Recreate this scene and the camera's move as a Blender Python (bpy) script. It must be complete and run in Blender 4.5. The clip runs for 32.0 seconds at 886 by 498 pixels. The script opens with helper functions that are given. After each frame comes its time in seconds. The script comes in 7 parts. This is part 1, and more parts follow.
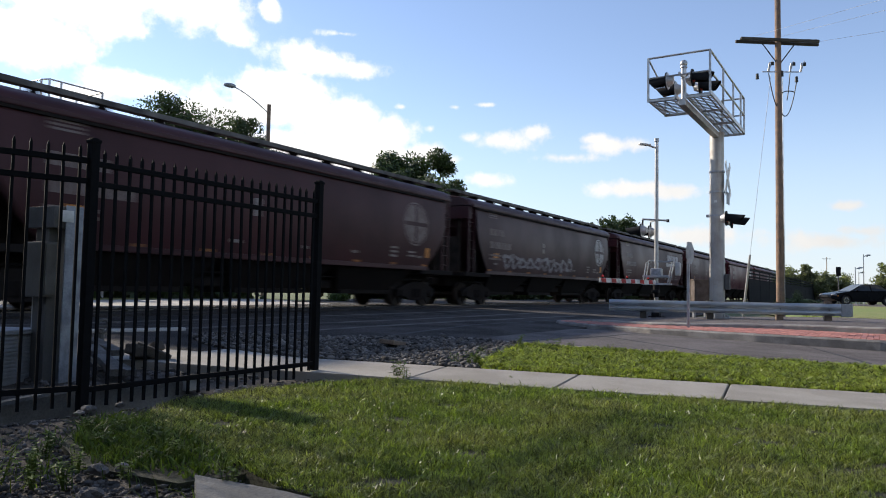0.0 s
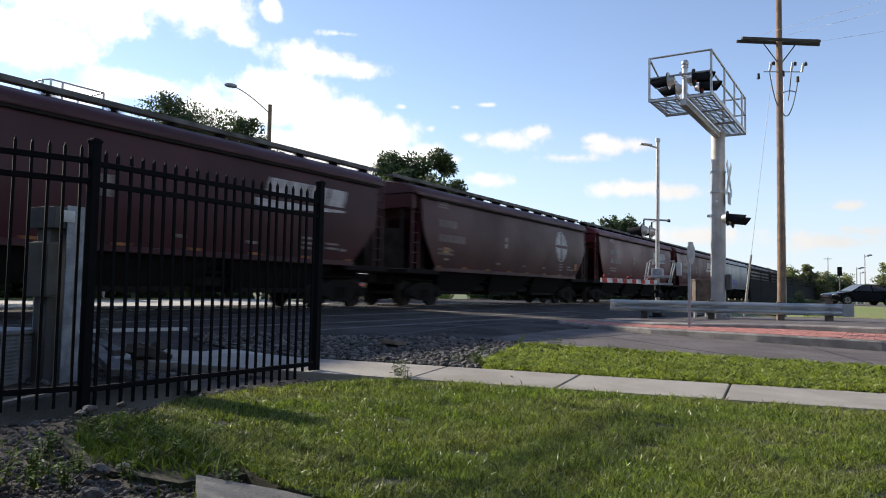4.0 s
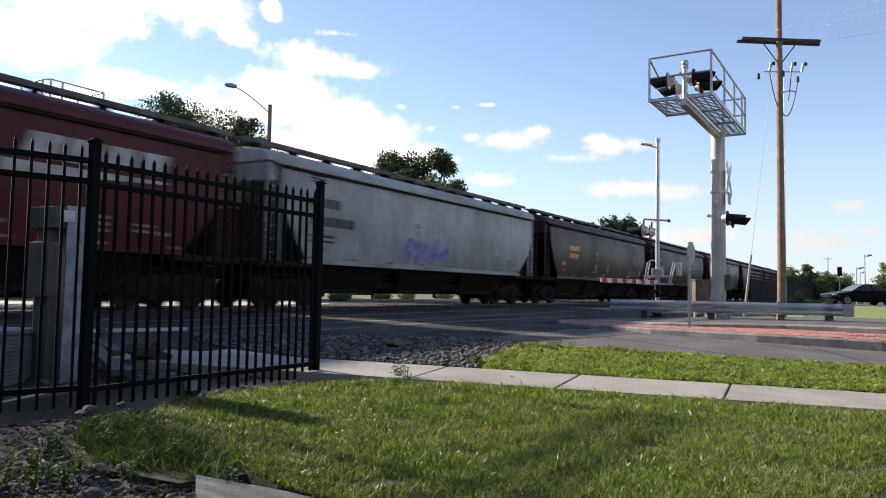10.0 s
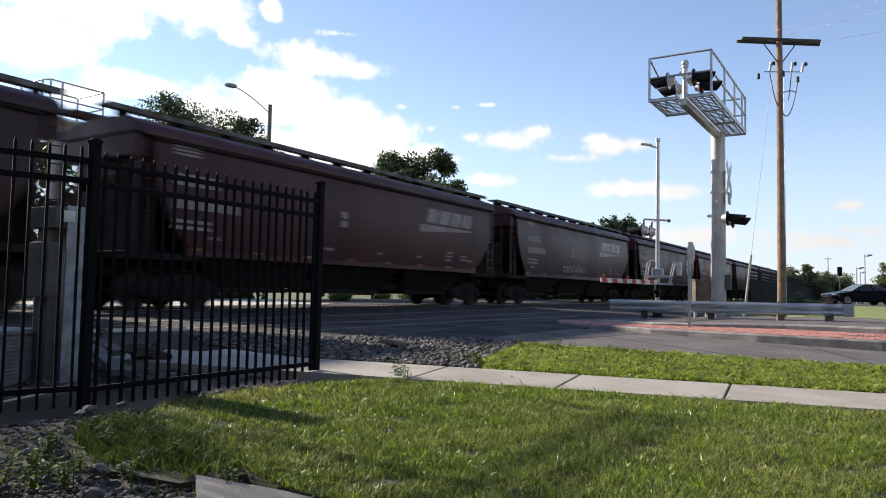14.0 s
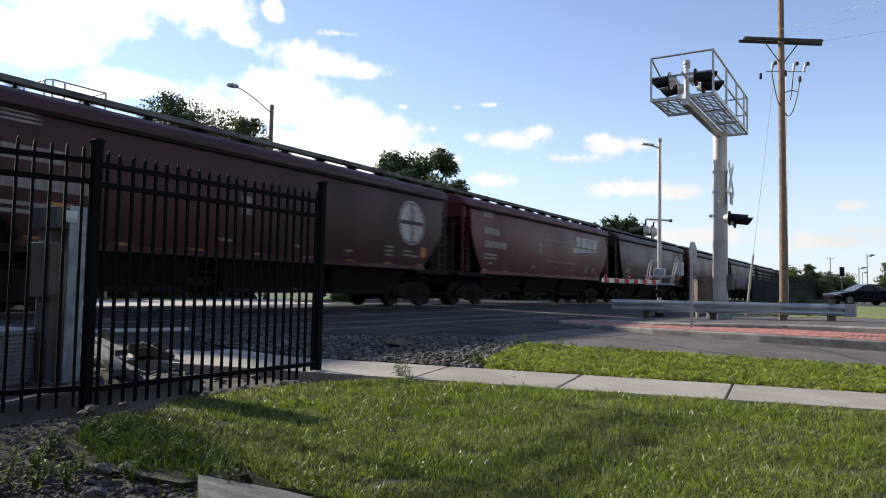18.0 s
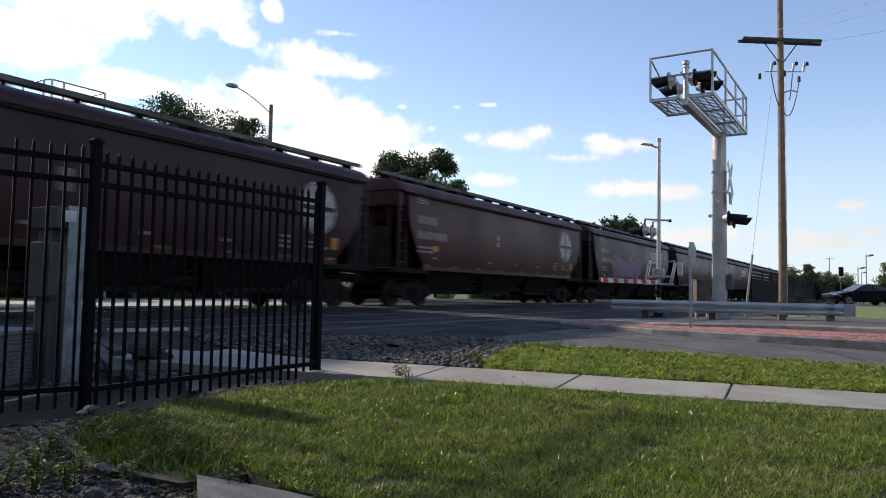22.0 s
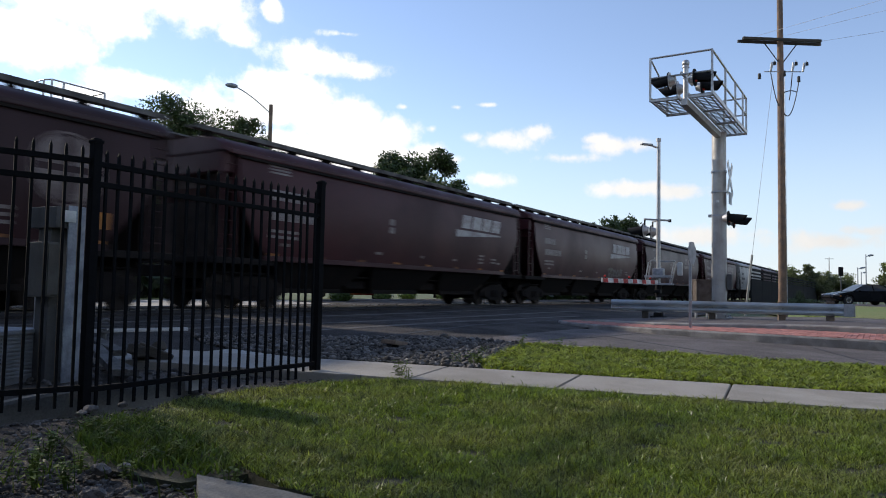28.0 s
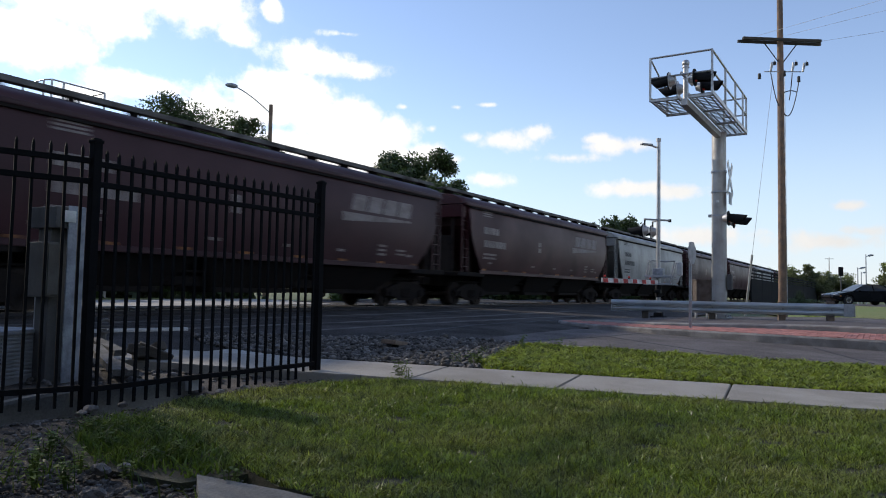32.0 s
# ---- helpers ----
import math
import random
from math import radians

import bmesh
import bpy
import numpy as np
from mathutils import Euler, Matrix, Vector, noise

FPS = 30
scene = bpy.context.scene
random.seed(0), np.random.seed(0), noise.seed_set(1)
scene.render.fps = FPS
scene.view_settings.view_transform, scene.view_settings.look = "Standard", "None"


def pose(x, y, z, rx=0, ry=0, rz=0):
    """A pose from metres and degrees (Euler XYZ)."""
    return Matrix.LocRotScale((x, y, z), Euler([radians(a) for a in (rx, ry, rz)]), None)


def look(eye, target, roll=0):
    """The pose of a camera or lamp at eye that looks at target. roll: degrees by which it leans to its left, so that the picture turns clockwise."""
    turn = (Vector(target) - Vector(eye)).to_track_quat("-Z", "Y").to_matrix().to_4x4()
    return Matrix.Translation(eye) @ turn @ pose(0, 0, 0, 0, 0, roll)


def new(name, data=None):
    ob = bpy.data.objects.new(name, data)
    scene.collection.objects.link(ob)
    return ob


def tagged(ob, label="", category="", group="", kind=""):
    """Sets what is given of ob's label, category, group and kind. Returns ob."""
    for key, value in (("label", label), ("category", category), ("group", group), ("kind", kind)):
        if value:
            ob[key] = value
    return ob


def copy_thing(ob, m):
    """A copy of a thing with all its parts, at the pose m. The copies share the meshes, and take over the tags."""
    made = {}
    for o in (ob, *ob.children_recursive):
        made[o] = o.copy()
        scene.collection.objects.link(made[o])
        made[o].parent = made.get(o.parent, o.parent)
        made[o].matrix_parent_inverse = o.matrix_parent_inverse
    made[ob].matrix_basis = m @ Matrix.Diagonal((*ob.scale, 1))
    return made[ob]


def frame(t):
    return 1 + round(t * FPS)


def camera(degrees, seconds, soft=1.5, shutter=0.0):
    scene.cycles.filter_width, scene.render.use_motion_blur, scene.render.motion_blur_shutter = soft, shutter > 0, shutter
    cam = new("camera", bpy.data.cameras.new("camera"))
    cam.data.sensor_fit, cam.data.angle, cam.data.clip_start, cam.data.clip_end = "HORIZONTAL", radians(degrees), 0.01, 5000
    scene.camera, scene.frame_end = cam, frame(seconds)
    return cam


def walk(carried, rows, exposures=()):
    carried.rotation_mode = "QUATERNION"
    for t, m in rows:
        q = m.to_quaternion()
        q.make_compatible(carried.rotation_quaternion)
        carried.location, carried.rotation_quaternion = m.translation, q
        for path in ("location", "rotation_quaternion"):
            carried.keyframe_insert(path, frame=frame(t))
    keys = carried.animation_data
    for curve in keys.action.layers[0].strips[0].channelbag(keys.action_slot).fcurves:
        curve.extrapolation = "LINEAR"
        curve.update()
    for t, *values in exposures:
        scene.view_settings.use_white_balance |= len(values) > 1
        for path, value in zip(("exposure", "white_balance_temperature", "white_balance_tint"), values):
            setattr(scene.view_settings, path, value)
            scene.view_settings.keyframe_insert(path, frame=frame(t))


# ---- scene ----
cam = camera(64.0, 32.0, soft=1.0, shutter=0.8)
EYE = (0.0, 0.0, 0.92)
AZIMUTH, TILT, ROLL = 31.908, 3.266, 1.11


def aim(turn):
    """The camera on its tripod, turned left by so many hundredths of a degree."""
    a, e = radians(AZIMUTH + turn / 100), radians(TILT)
    way = (math.cos(a) * math.cos(e), math.sin(a) * math.cos(e), math.sin(e))
    return look(EYE, [p + 10 * w for p, w in zip(EYE, way)], ROLL)


walk(cam, [(0.0, aim(-8)), (1.1, aim(-8)), (2.0, aim(0)), (8.0, aim(0)), (13.8, aim(0)), (14.6, aim(5)), (16.3, aim(14)),
           (19.4, aim(14)), (20.4, aim(8)), (24.0, aim(9)), (26.5, aim(7)), (32.0, aim(7))],
     exposures=[(0.0, 1.06), (8.0, 1.09), (13.0, 1.09), (20.0, 1.06), (32.0, 1.05)])

# The x axis runs along the track, the y axis from the camera towards it.
TRACK_Y = 15.5          # centre line of the track
RAIL_Z = 0.31           # top of the rails
CAR_LENGTH = 18.4       # over the couplers


def ground_z(y):
    return 0.02 * min(y, 14.0) - 0.02


def hollow(x, y):
    """The washed-out hollow along the vault walls, as a depth."""
    return -0.15 * np.exp(-((x - 2.75) / 0.95) ** 4 - ((y - 4.98 + 0.12 * (x - 2.75)) / 0.3) ** 4)


# ---- world and sun ----
SUN_AZ, SUN_EL = 88.5, 26.6      # degrees, from the x axis towards y
sun = new("sun", bpy.data.lights.new("sun", "SUN"))
sun.data.energy, sun.data.angle, sun.data.color = 5.0, radians(1.6), (1.0, 0.9, 0.76)
a_sun, e_sun = radians(SUN_AZ), radians(SUN_EL)
sun.matrix_basis = look((math.cos(a_sun) * math.cos(e_sun) * 60, math.sin(a_sun) * math.cos(e_sun) * 60, math.sin(e_sun) * 60), (0, 0, 0))


class Graph:
    """Short-hand for building node trees."""

    def __init__(self, tree):
        self.t = tree
        tree.nodes.clear()

    def put(self, sock, value):
        if isinstance(value, bpy.types.NodeSocket):
            self.t.links.new(value, sock)
        elif value is not None:
            sock.default_value = value

    def node(self, kind, out=0, ins=(), **props):
        n = self.t.nodes.new(kind)
        for k, v in props.items():
            setattr(n, k, v)
        for k, v in dict(ins).items():
            self.put(n.inputs[k], v)
        return n.outputs[out] if out is not None else n

    def math(self, op, a, b=None, c=None, clamp=False):
        n = self.t.nodes.new("ShaderNodeMath")
        n.operation, n.use_clamp = op, clamp
        for s, v in zip(n.inputs, (a, b, c)):
            self.put(s, v)
        return n.outputs[0]

    def mix(self, f, a, b, blend="MIX"):
        n = self.t.nodes.new("ShaderNodeMix")
        n.data_type, n.blend_type = "RGBA", blend
        self.put(n.inputs[0], f)
        self.put(n.inputs[6], (*a, 1) if isinstance(a, tuple) and len(a) == 3 else a)
        self.put(n.inputs[7], (*b, 1) if isinstance(b, tuple) and len(b) == 3 else b)
        return n.outputs[2]

    def noise(self, vec, scale, detail=4, rough=0.55, out=0):
        return self.node("ShaderNodeTexNoise", out, {"Vector": vec, "Scale": scale, "Detail": detail, "Roughness": rough})

    def ramp(self, f, lo, hi):
        n = self.t.nodes.new("ShaderNodeMapRange")
        n.interpolation_type = "SMOOTHSTEP"
        for k, v in zip(("Value", "From Min", "From Max"), (f, lo, hi)):
            self.put(n.inputs[k], v)
        return n.outputs[0]


world = bpy.data.worlds.new("sky")
scene.world = world
world.use_nodes = True
g = Graph(world.node_tree)
sky = g.node("ShaderNodeTexSky", sky_type="NISHITA", sun_disc=False, sun_elevation=radians(SUN_EL),
             sun_rotation=radians(90 - SUN_AZ), air_density=1.0, dust_density=0.05, ozone_density=2.0)
way = g.node("ShaderNodeTexCoord", 0)
sep = g.node("ShaderNodeSeparateXYZ", None, {0: way})
azi = g.math("MULTIPLY", g.math("ARCTAN2", sep.outputs[1], sep.outputs[0]), 180 / math.pi)
ele = g.math("MULTIPLY", g.math("ARCSINE", sep.outputs[2]), 180 / math.pi)
fluff = g.noise(way, 7.0, 8, 0.62)
fluff = g.math("SUBTRACT", fluff, 0.5)
fine = g.math("SUBTRACT", g.noise(way, 26.0, 6, 0.6), 0.5)
# cumulus heaps: azimuth, elevation, half width, half height, in degrees
CLOUDS = ((60.0, 20.6, 7.5, 3.4), (63.0, 16.8, 4.2, 2.3), (52.5, 21.4, 5.0, 2.6), (70.0, 22.0, 9.0, 5.0), (46.2, 21.3, 0.9, 0.9), (49.0, 19.2, 1.4, 0.9),
          (56.2, 14.5, 3.9, 1.1), (59.0, 13.4, 2.4, 0.9), (42.4, 17.6, 3.6, 1.2), (39.4, 17.2, 2.4, 0.8), (45.0, 14.6, 5.2, 2.3), (50.5, 12.8, 4.2, 2.0),
          (40.0, 13.2, 4.4, 2.2), (36.6, 12.4, 3.6, 1.9), (37.2, 10.4, 4.0, 2.0), (44.0, 10.2, 9.0, 2.2), (33.2, 10.9, 2.8, 1.4), (27.2, 12.0, 3.4, 1.0), (24.6, 12.6, 1.7, 0.9), (29.6, 12.2, 1.6, 0.6), (18.4, 11.5, 3.0, 0.75),
          (20.0, 12.0, 1.4, 0.5), (21.8, 10.6, 2.5, 0.5), (16.9, 8.1, 3.4, 0.65), (13.8, 7.9, 2.4, 0.7), (28.6, 8.9, 2.0, 0.7), (31.2, 10.4, 1.2, 0.7), (12.0, 4.4, 4.4, 0.9),
          (3.0, 3.9, 5.0, 1.0), (1.2, 4.6, 2.4, 0.7), (2.2, 6.4, 1.9, 0.5), (40.4, 19.8, 1.6, 0.3), (31.0, 14.6, 0.7, 0.3), (33.0, 12.9, 0.8, 0.5), (35.4, 14.5, 0.7, 0.3), (28.6, 14.8, 1.2, 0.25),
          # out of view; the last three are added to whiten the fill light
          (84.0, 13.0, 9.0, 3.0), (100.0, 20.0, 9.0, 4.0), (-20.0, 12.0, 9.0, 3.0), (-45.0, 20.0, 12.0, 4.0), (-75.0, 32.0, 22.0, 9.0), (-130.0, 28.0, 24.0, 8.0), (150.0, 34.0, 20.0, 9.0))
cover = None
for ca, ce, wa, we in CLOUDS:
    dx = g.math("MULTIPLY", g.math("SUBTRACT", azi, ca), 1 / wa)
    dy = g.math("MULTIPLY", g.math("SUBTRACT", ele, ce), 1 / we)
    one = g.math("SUBTRACT", 1.0, g.math("SQRT", g.math("ADD", g.math("MULTIPLY", dx, dx), g.math("MULTIPLY", dy, dy))))
    one = g.math("MULTIPLY", one, min(1.0, 0.35 + we / 4))
    cover = one if cover is None else g.math("SMOOTH_MAX", cover, one, 0.08)
heap = g.math("ADD", cover, g.math("ADD", g.math("MULTIPLY", fluff, 1.9), g.math("MULTIPLY", fine, 0.95)))
heap = g.ramp(heap, -0.06, 0.4)
veil = g.math("MULTIPLY", g.ramp(g.math("ADD", g.math("MULTIPLY", fluff, 1.5), g.math("MULTIPLY", cover, 0.25)), -0.1, 0.9), 0.4)
mask = g.math("MAXIMUM", heap, g.math("MULTIPLY", veil, 0.5))

glow = g.ramp(g.math("ABSOLUTE", g.math("SUBTRACT", azi, SUN_AZ)), 95.0, 20.0)
body = g.math("ADD", 0.43, g.math("MULTIPLY", glow, 0.25))
body = g.math("MULTIPLY", body, g.math("ADD", 0.97, g.math("MULTIPLY", fluff, 0.35)))
white = g.mix(1.0, (1.0, 0.985, 0.965), g.node("ShaderNodeCombineColor", 0, {0: body, 1: body, 2: body}), "MULTIPLY")
blue = g.mix(1.0, sky, (0.106, 0.095, 0.0965), "MULTIPLY")
haze = g.ramp(ele, 16.0, -1.0)
blue = g.mix(g.math("MULTIPLY", haze, 0.75), blue, (0.295, 0.365, 0.455))
g.node("ShaderNodeOutputWorld", None, {0: g.node("ShaderNodeBackground", 0, {0: g.mix(mask, blue, white), 1: 1.0})})

# ---- materials ----
def material(name, base, rough=0.7, metal=0.0, other=None, scale=3.0, spread=0.5, bump=0.0, bump_scale=40.0, fine=0.25, fine_scale=60.0,
             per_object=0.0, per_island=0.0, spec=0.5, object_paint=False, streak=0.0, translucent=0.0, space="world"):
    """A surface with variation at two scales, grain relief and uneven gloss."""
    m = bpy.data.materials.new(name)
    m.use_nodes = True
    g = Graph(m.node_tree)
    tex = g.node("ShaderNodeTexCoord", None)
    vec = tex.outputs["Object"] if space == "object" else g.node("ShaderNodeNewGeometry", None).outputs["Position"]
    if space == "object":
        info = g.node("ShaderNodeObjectInfo", None)
        vec = g.node("ShaderNodeVectorMath", 0, {0: vec, 1: g.node("ShaderNodeCombineXYZ", 0, {0: g.math("MULTIPLY", info.outputs["Random"], 37.0)})}, operation="ADD")
    big = g.noise(vec, scale, 5)
    small = g.noise(vec, fine_scale, 3, 0.6)
    col = (*base, 1)
    if object_paint:
        col = g.node("ShaderNodeObjectInfo", 1)
    dark = g.mix(1.0, col, (1 - spread, 1 - spread, 1 - spread), "MULTIPLY") if other is None else (*other, 1)
    c = g.mix(g.ramp(big, 0.35, 0.68), col, dark)
    if streak:
        sx = g.node("ShaderNodeVectorMath", 0, {0: vec, 1: (5.0, 5.0, 0.35)}, operation="MULTIPLY")
        s = g.ramp(g.noise(sx, 2.0, 5, 0.6), 0.45, 0.75)
        c = g.mix(g.math("MULTIPLY", s, streak), c, (0.042, 0.02, 0.022))
    c = g.mix(1.0, c, g.node("ShaderNodeMapRange", 0, {"Value": small, "From Min": 0.3, "From Max": 0.7, "To Min": 1 - fine, "To Max": 1 + fine}), "MULTIPLY")
    if per_object:
        r = g.node("ShaderNodeObjectInfo", None).outputs["Random"]
        c = g.mix(1.0, c, g.node("ShaderNodeMapRange", 0, {"Value": r, "To Min": 1 - per_object, "To Max": 1 + per_object}), "MULTIPLY")
    if per_island:
        r = g.node("ShaderNodeNewGeometry", None).outputs["Random Per Island"]
        c = g.mix(1.0, c, g.node("ShaderNodeMapRange", 0, {"Value": r, "To Min": 1 - per_island, "To Max": 1 + per_island}), "MULTIPLY")
    normal = None
    if bump:
        h = g.math("ADD", g.noise(vec, bump_scale, 4, 0.6), g.math("MULTIPLY", big, 0.6))
        normal = g.node("ShaderNodeBump", 0, {"Strength": bump, "Distance": 0.02, "Height": h})
    ro = g.node("ShaderNodeMapRange", 0, {"Value": big, "From Min": 0.3, "From Max": 0.7, "To Min": max(0.03, rough - 0.1), "To Max": min(1, rough + 0.1)})
    sh = g.node("ShaderNodeBsdfPrincipled", 0, {"Base Color": c, "Roughness": ro, "Metallic": metal, "Specular IOR Level": spec, "Normal": normal})
    if translucent:
        tr = g.node("ShaderNodeBsdfTranslucent", 0, {"Color": g.mix(1.0, c, (1.25, 1.35, 0.55), "MULTIPLY")})
        sh = g.node("ShaderNodeMixShader", 0, {0: translucent, 1: sh, 2: tr})
    g.node("ShaderNodeOutputMaterial", None, {0: sh})
    return m


def glowing(name, colour, strength):
    m = bpy.data.materials.new(name)
    m.use_nodes = True
    g = Graph(m.node_tree)
    g.node("ShaderNodeOutputMaterial", None, {0: g.node("ShaderNodeBsdfPrincipled", 0, {"Base Color": (*colour, 1), "Roughness": 0.3, "Emission Color": (*colour, 1), "Emission Strength": strength})})
    return m


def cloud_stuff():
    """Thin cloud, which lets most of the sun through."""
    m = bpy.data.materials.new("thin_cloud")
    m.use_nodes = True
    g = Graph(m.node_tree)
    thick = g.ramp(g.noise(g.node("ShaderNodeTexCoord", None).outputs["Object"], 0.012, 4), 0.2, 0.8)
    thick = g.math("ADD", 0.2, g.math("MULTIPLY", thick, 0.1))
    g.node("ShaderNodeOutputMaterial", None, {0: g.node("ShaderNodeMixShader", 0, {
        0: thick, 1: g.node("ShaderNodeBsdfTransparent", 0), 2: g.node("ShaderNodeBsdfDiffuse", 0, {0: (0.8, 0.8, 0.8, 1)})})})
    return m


ASPHALT = material("asphalt", (0.054, 0.047, 0.044), 0.9, other=(0.026, 0.023, 0.022), scale=0.8, bump=0.6, bump_scale=90, fine=0.5, fine_scale=45, spec=0.25)
ASPHALT_WORN = material("asphalt_worn", (0.115, 0.098, 0.096), 0.9, other=(0.072, 0.061, 0.06), scale=0.9, bump=0.6, bump_scale=90, fine=0.5, fine_scale=60)
EARTH = material("earth", (0.06, 0.047, 0.037), 0.95, other=(0.034, 0.027, 0.022), scale=2.5, bump=0.8, bump_scale=50, fine=0.35)
MEADOW = material("meadow", (0.14, 0.185, 0.04), 0.95, other=(0.2, 0.2, 0.07), scale=0.35, bump=0.6, bump_scale=30, fine=0.4, fine_scale=14)
FIELD = material("rough_field", (0.07, 0.1, 0.028), 0.95, other=(0.1, 0.105, 0.045), scale=0.35, bump=0.6, bump_scale=30, fine=0.4, fine_scale=14)
SOIL = material("lawn_soil", (0.03, 0.035, 0.014), 0.95, other=(0.05, 0.042, 0.026), scale=4, bump=0.7, bump_scale=60)
CONCRETE = material("concrete", (0.3, 0.275, 0.24), 0.88, other=(0.235, 0.213, 0.184), scale=1.6, bump=0.25, bump_scale=150, fine=0.14, fine_scale=90, per_object=0.08)
CONCRETE_OLD = material("concrete_old", (0.2, 0.193, 0.18), 0.9, other=(0.13, 0.125, 0.115), scale=2.5, bump=0.4, bump_scale=100, fine=0.2)
KERB = material("kerb_concrete", (0.33, 0.31, 0.285), 0.9, other=(0.22, 0.205, 0.19), scale=2.0, bump=0.35, bump_scale=110, fine=0.18)
# darker copy of the kerb concrete, carrying the shade of the median's near face
KERB_SHADED = material("shaded_kerb_concrete", (0.28, 0.262, 0.245), 0.9, other=(0.15, 0.14, 0.132), scale=2.4, bump=0.4, bump_scale=100, fine=0.22)
PALE = material("pale_concrete", (0.42, 0.4, 0.365), 0.9, other=(0.27, 0.25, 0.225), scale=1.4, bump=0.35, bump_scale=90, fine=0.22)
PALE_ASPHALT = material("pale_asphalt", (0.11, 0.1, 0.094), 0.92, other=(0.055, 0.049, 0.046), scale=2.2, fine=0.45, fine_scale=30)
PAVER = material("red_paver", (0.38, 0.155, 0.125), 0.85, other=(0.31, 0.125, 0.1), scale=5, bump=0.3, bump_scale=120, fine=0.15, per_object=0.22, per_island=0.22)
BALLAST = material("ballast", (0.125, 0.115, 0.106), 0.92, other=(0.055, 0.05, 0.047), scale=8, bump=0.5, bump_scale=90, fine=0.2, per_island=0.75)
RUBBLE = material("rubble", (0.125, 0.115, 0.11), 0.92, other=(0.055, 0.05, 0.047), scale=8, bump=0.5, bump_scale=90, fine=0.2, per_island=0.6)
RAIL = material("rail_steel", (0.3, 0.28, 0.27), 0.32, 0.9, other=(0.2, 0.16, 0.13), scale=3, fine=0.1)
RAIL_RUST = material("rail_rust", (0.15, 0.09, 0.06), 0.85, other=(0.1, 0.06, 0.045), scale=6, fine=0.2)
BLACK_PAINT = material("black_fence_paint", (0.006, 0.0063, 0.0075), 0.75, other=(0.009, 0.0094, 0.011), scale=14, fine=0.1, bump=0.06, bump_scale=200, spec=0.06)
GALV = material("galvanised_steel", (0.4, 0.41, 0.43), 0.4, 0.45, other=(0.3, 0.31, 0.33), scale=5, fine=0.1, fine_scale=25, bump=0.05)
BEAM = material("guardrail_zinc", (0.64, 0.66, 0.68), 0.38, 0.75, other=(0.54, 0.56, 0.58), scale=1.5, fine=0.05, fine_scale=12)
ALU = material("aluminium", (0.5, 0.49, 0.48), 0.42, 0.6, other=(0.4, 0.39, 0.38), scale=5, fine=0.06)
MAST = material("mast_aluminium", (0.45, 0.43, 0.4), 0.5, 0.3, other=(0.36, 0.33, 0.3), scale=2.5, fine=0.08, streak=0.2)
GREY_BOX = material("grey_cabinet_paint", (0.085, 0.083, 0.08), 0.6, other=(0.055, 0.052, 0.048), scale=3, fine=0.1, streak=0.25)
RUSTY_BOX = material("rusty_cabinet_paint", (0.11, 0.088, 0.076), 0.75, other=(0.07, 0.05, 0.042), scale=5, fine=0.2, streak=0.3)
BEIGE_BOX = material("beige_cabinet_paint", (0.11, 0.1, 0.085), 0.7, other=(0.075, 0.066, 0.055), scale=3, fine=0.1, streak=0.2)
WHITE_BOX = material("white_enclosure_paint", (0.5, 0.5, 0.49), 0.55, other=(0.4, 0.4, 0.39), scale=4, fine=0.06)
PALE_BOX = material("pale_cabinet_paint", (0.24, 0.25, 0.27), 0.6, other=(0.17, 0.175, 0.185), scale=4, fine=0.1, streak=0.25)
BLACK_HOOD = material("black_signal_paint", (0.01, 0.01, 0.011), 0.75, other=(0.015, 0.015, 0.016), scale=10, fine=0.1, spec=0.15)
LENS = material("red_signal_lens", (0.45, 0.02, 0.015), 0.25, other=(0.3, 0.012, 0.01), scale=30, fine=0.1)
LIT_LENS = glowing("lit_red_lens", (0.4, 0.015, 0.012), 0.12)
WOOD_POLE = material("pole_wood", (0.25, 0.155, 0.1), 0.85, other=(0.16, 0.115, 0.09), scale=4, fine=0.25, fine_scale=45, bump=0.5, bump_scale=60, streak=0.35)
DARK_WOOD = material("dark_crossarm_wood", (0.05, 0.042, 0.034), 0.9, other=(0.08, 0.066, 0.05), scale=6, fine=0.25, bump=0.3)
OLD_PLANK = material("old_plank", (0.11, 0.105, 0.1), 0.9, other=(0.065, 0.06, 0.056), scale=6, fine=0.3, bump=0.4)
TIMBER = material("timber", (0.22, 0.16, 0.11), 0.88, other=(0.14, 0.1, 0.075), scale=5, fine=0.25, bump=0.4)
CABLE = material("cable_black", (0.02, 0.02, 0.02), 0.6)
WIRE = material("bright_wire", (0.62, 0.63, 0.65), 0.5, 0.2)
PORCELAIN = material("grey_porcelain", (0.5, 0.5, 0.5), 0.35)
SCREEN = material("dark_fence_screen", (0.007, 0.0075, 0.008), 0.95, other=(0.011, 0.011, 0.012), scale=1.2, fine=0.3, spec=0.15)
CAR_PAINT = material("hopper_paint", (0.1, 0.05, 0.045), 0.44, object_paint=True, scale=0.45, spread=0.38, fine=0.13, fine_scale=22, streak=0.5, space="object", spec=0.2, bump=0.04, bump_scale=6)
ROOF_PAINT = material("hopper_roof_paint", (0.1, 0.05, 0.045), 0.5, spec=0.3, object_paint=True, scale=0.9, spread=0.35, fine=0.15, fine_scale=25, streak=0.2, space="object")
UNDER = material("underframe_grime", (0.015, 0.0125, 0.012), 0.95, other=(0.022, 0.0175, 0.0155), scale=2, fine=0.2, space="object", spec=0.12)
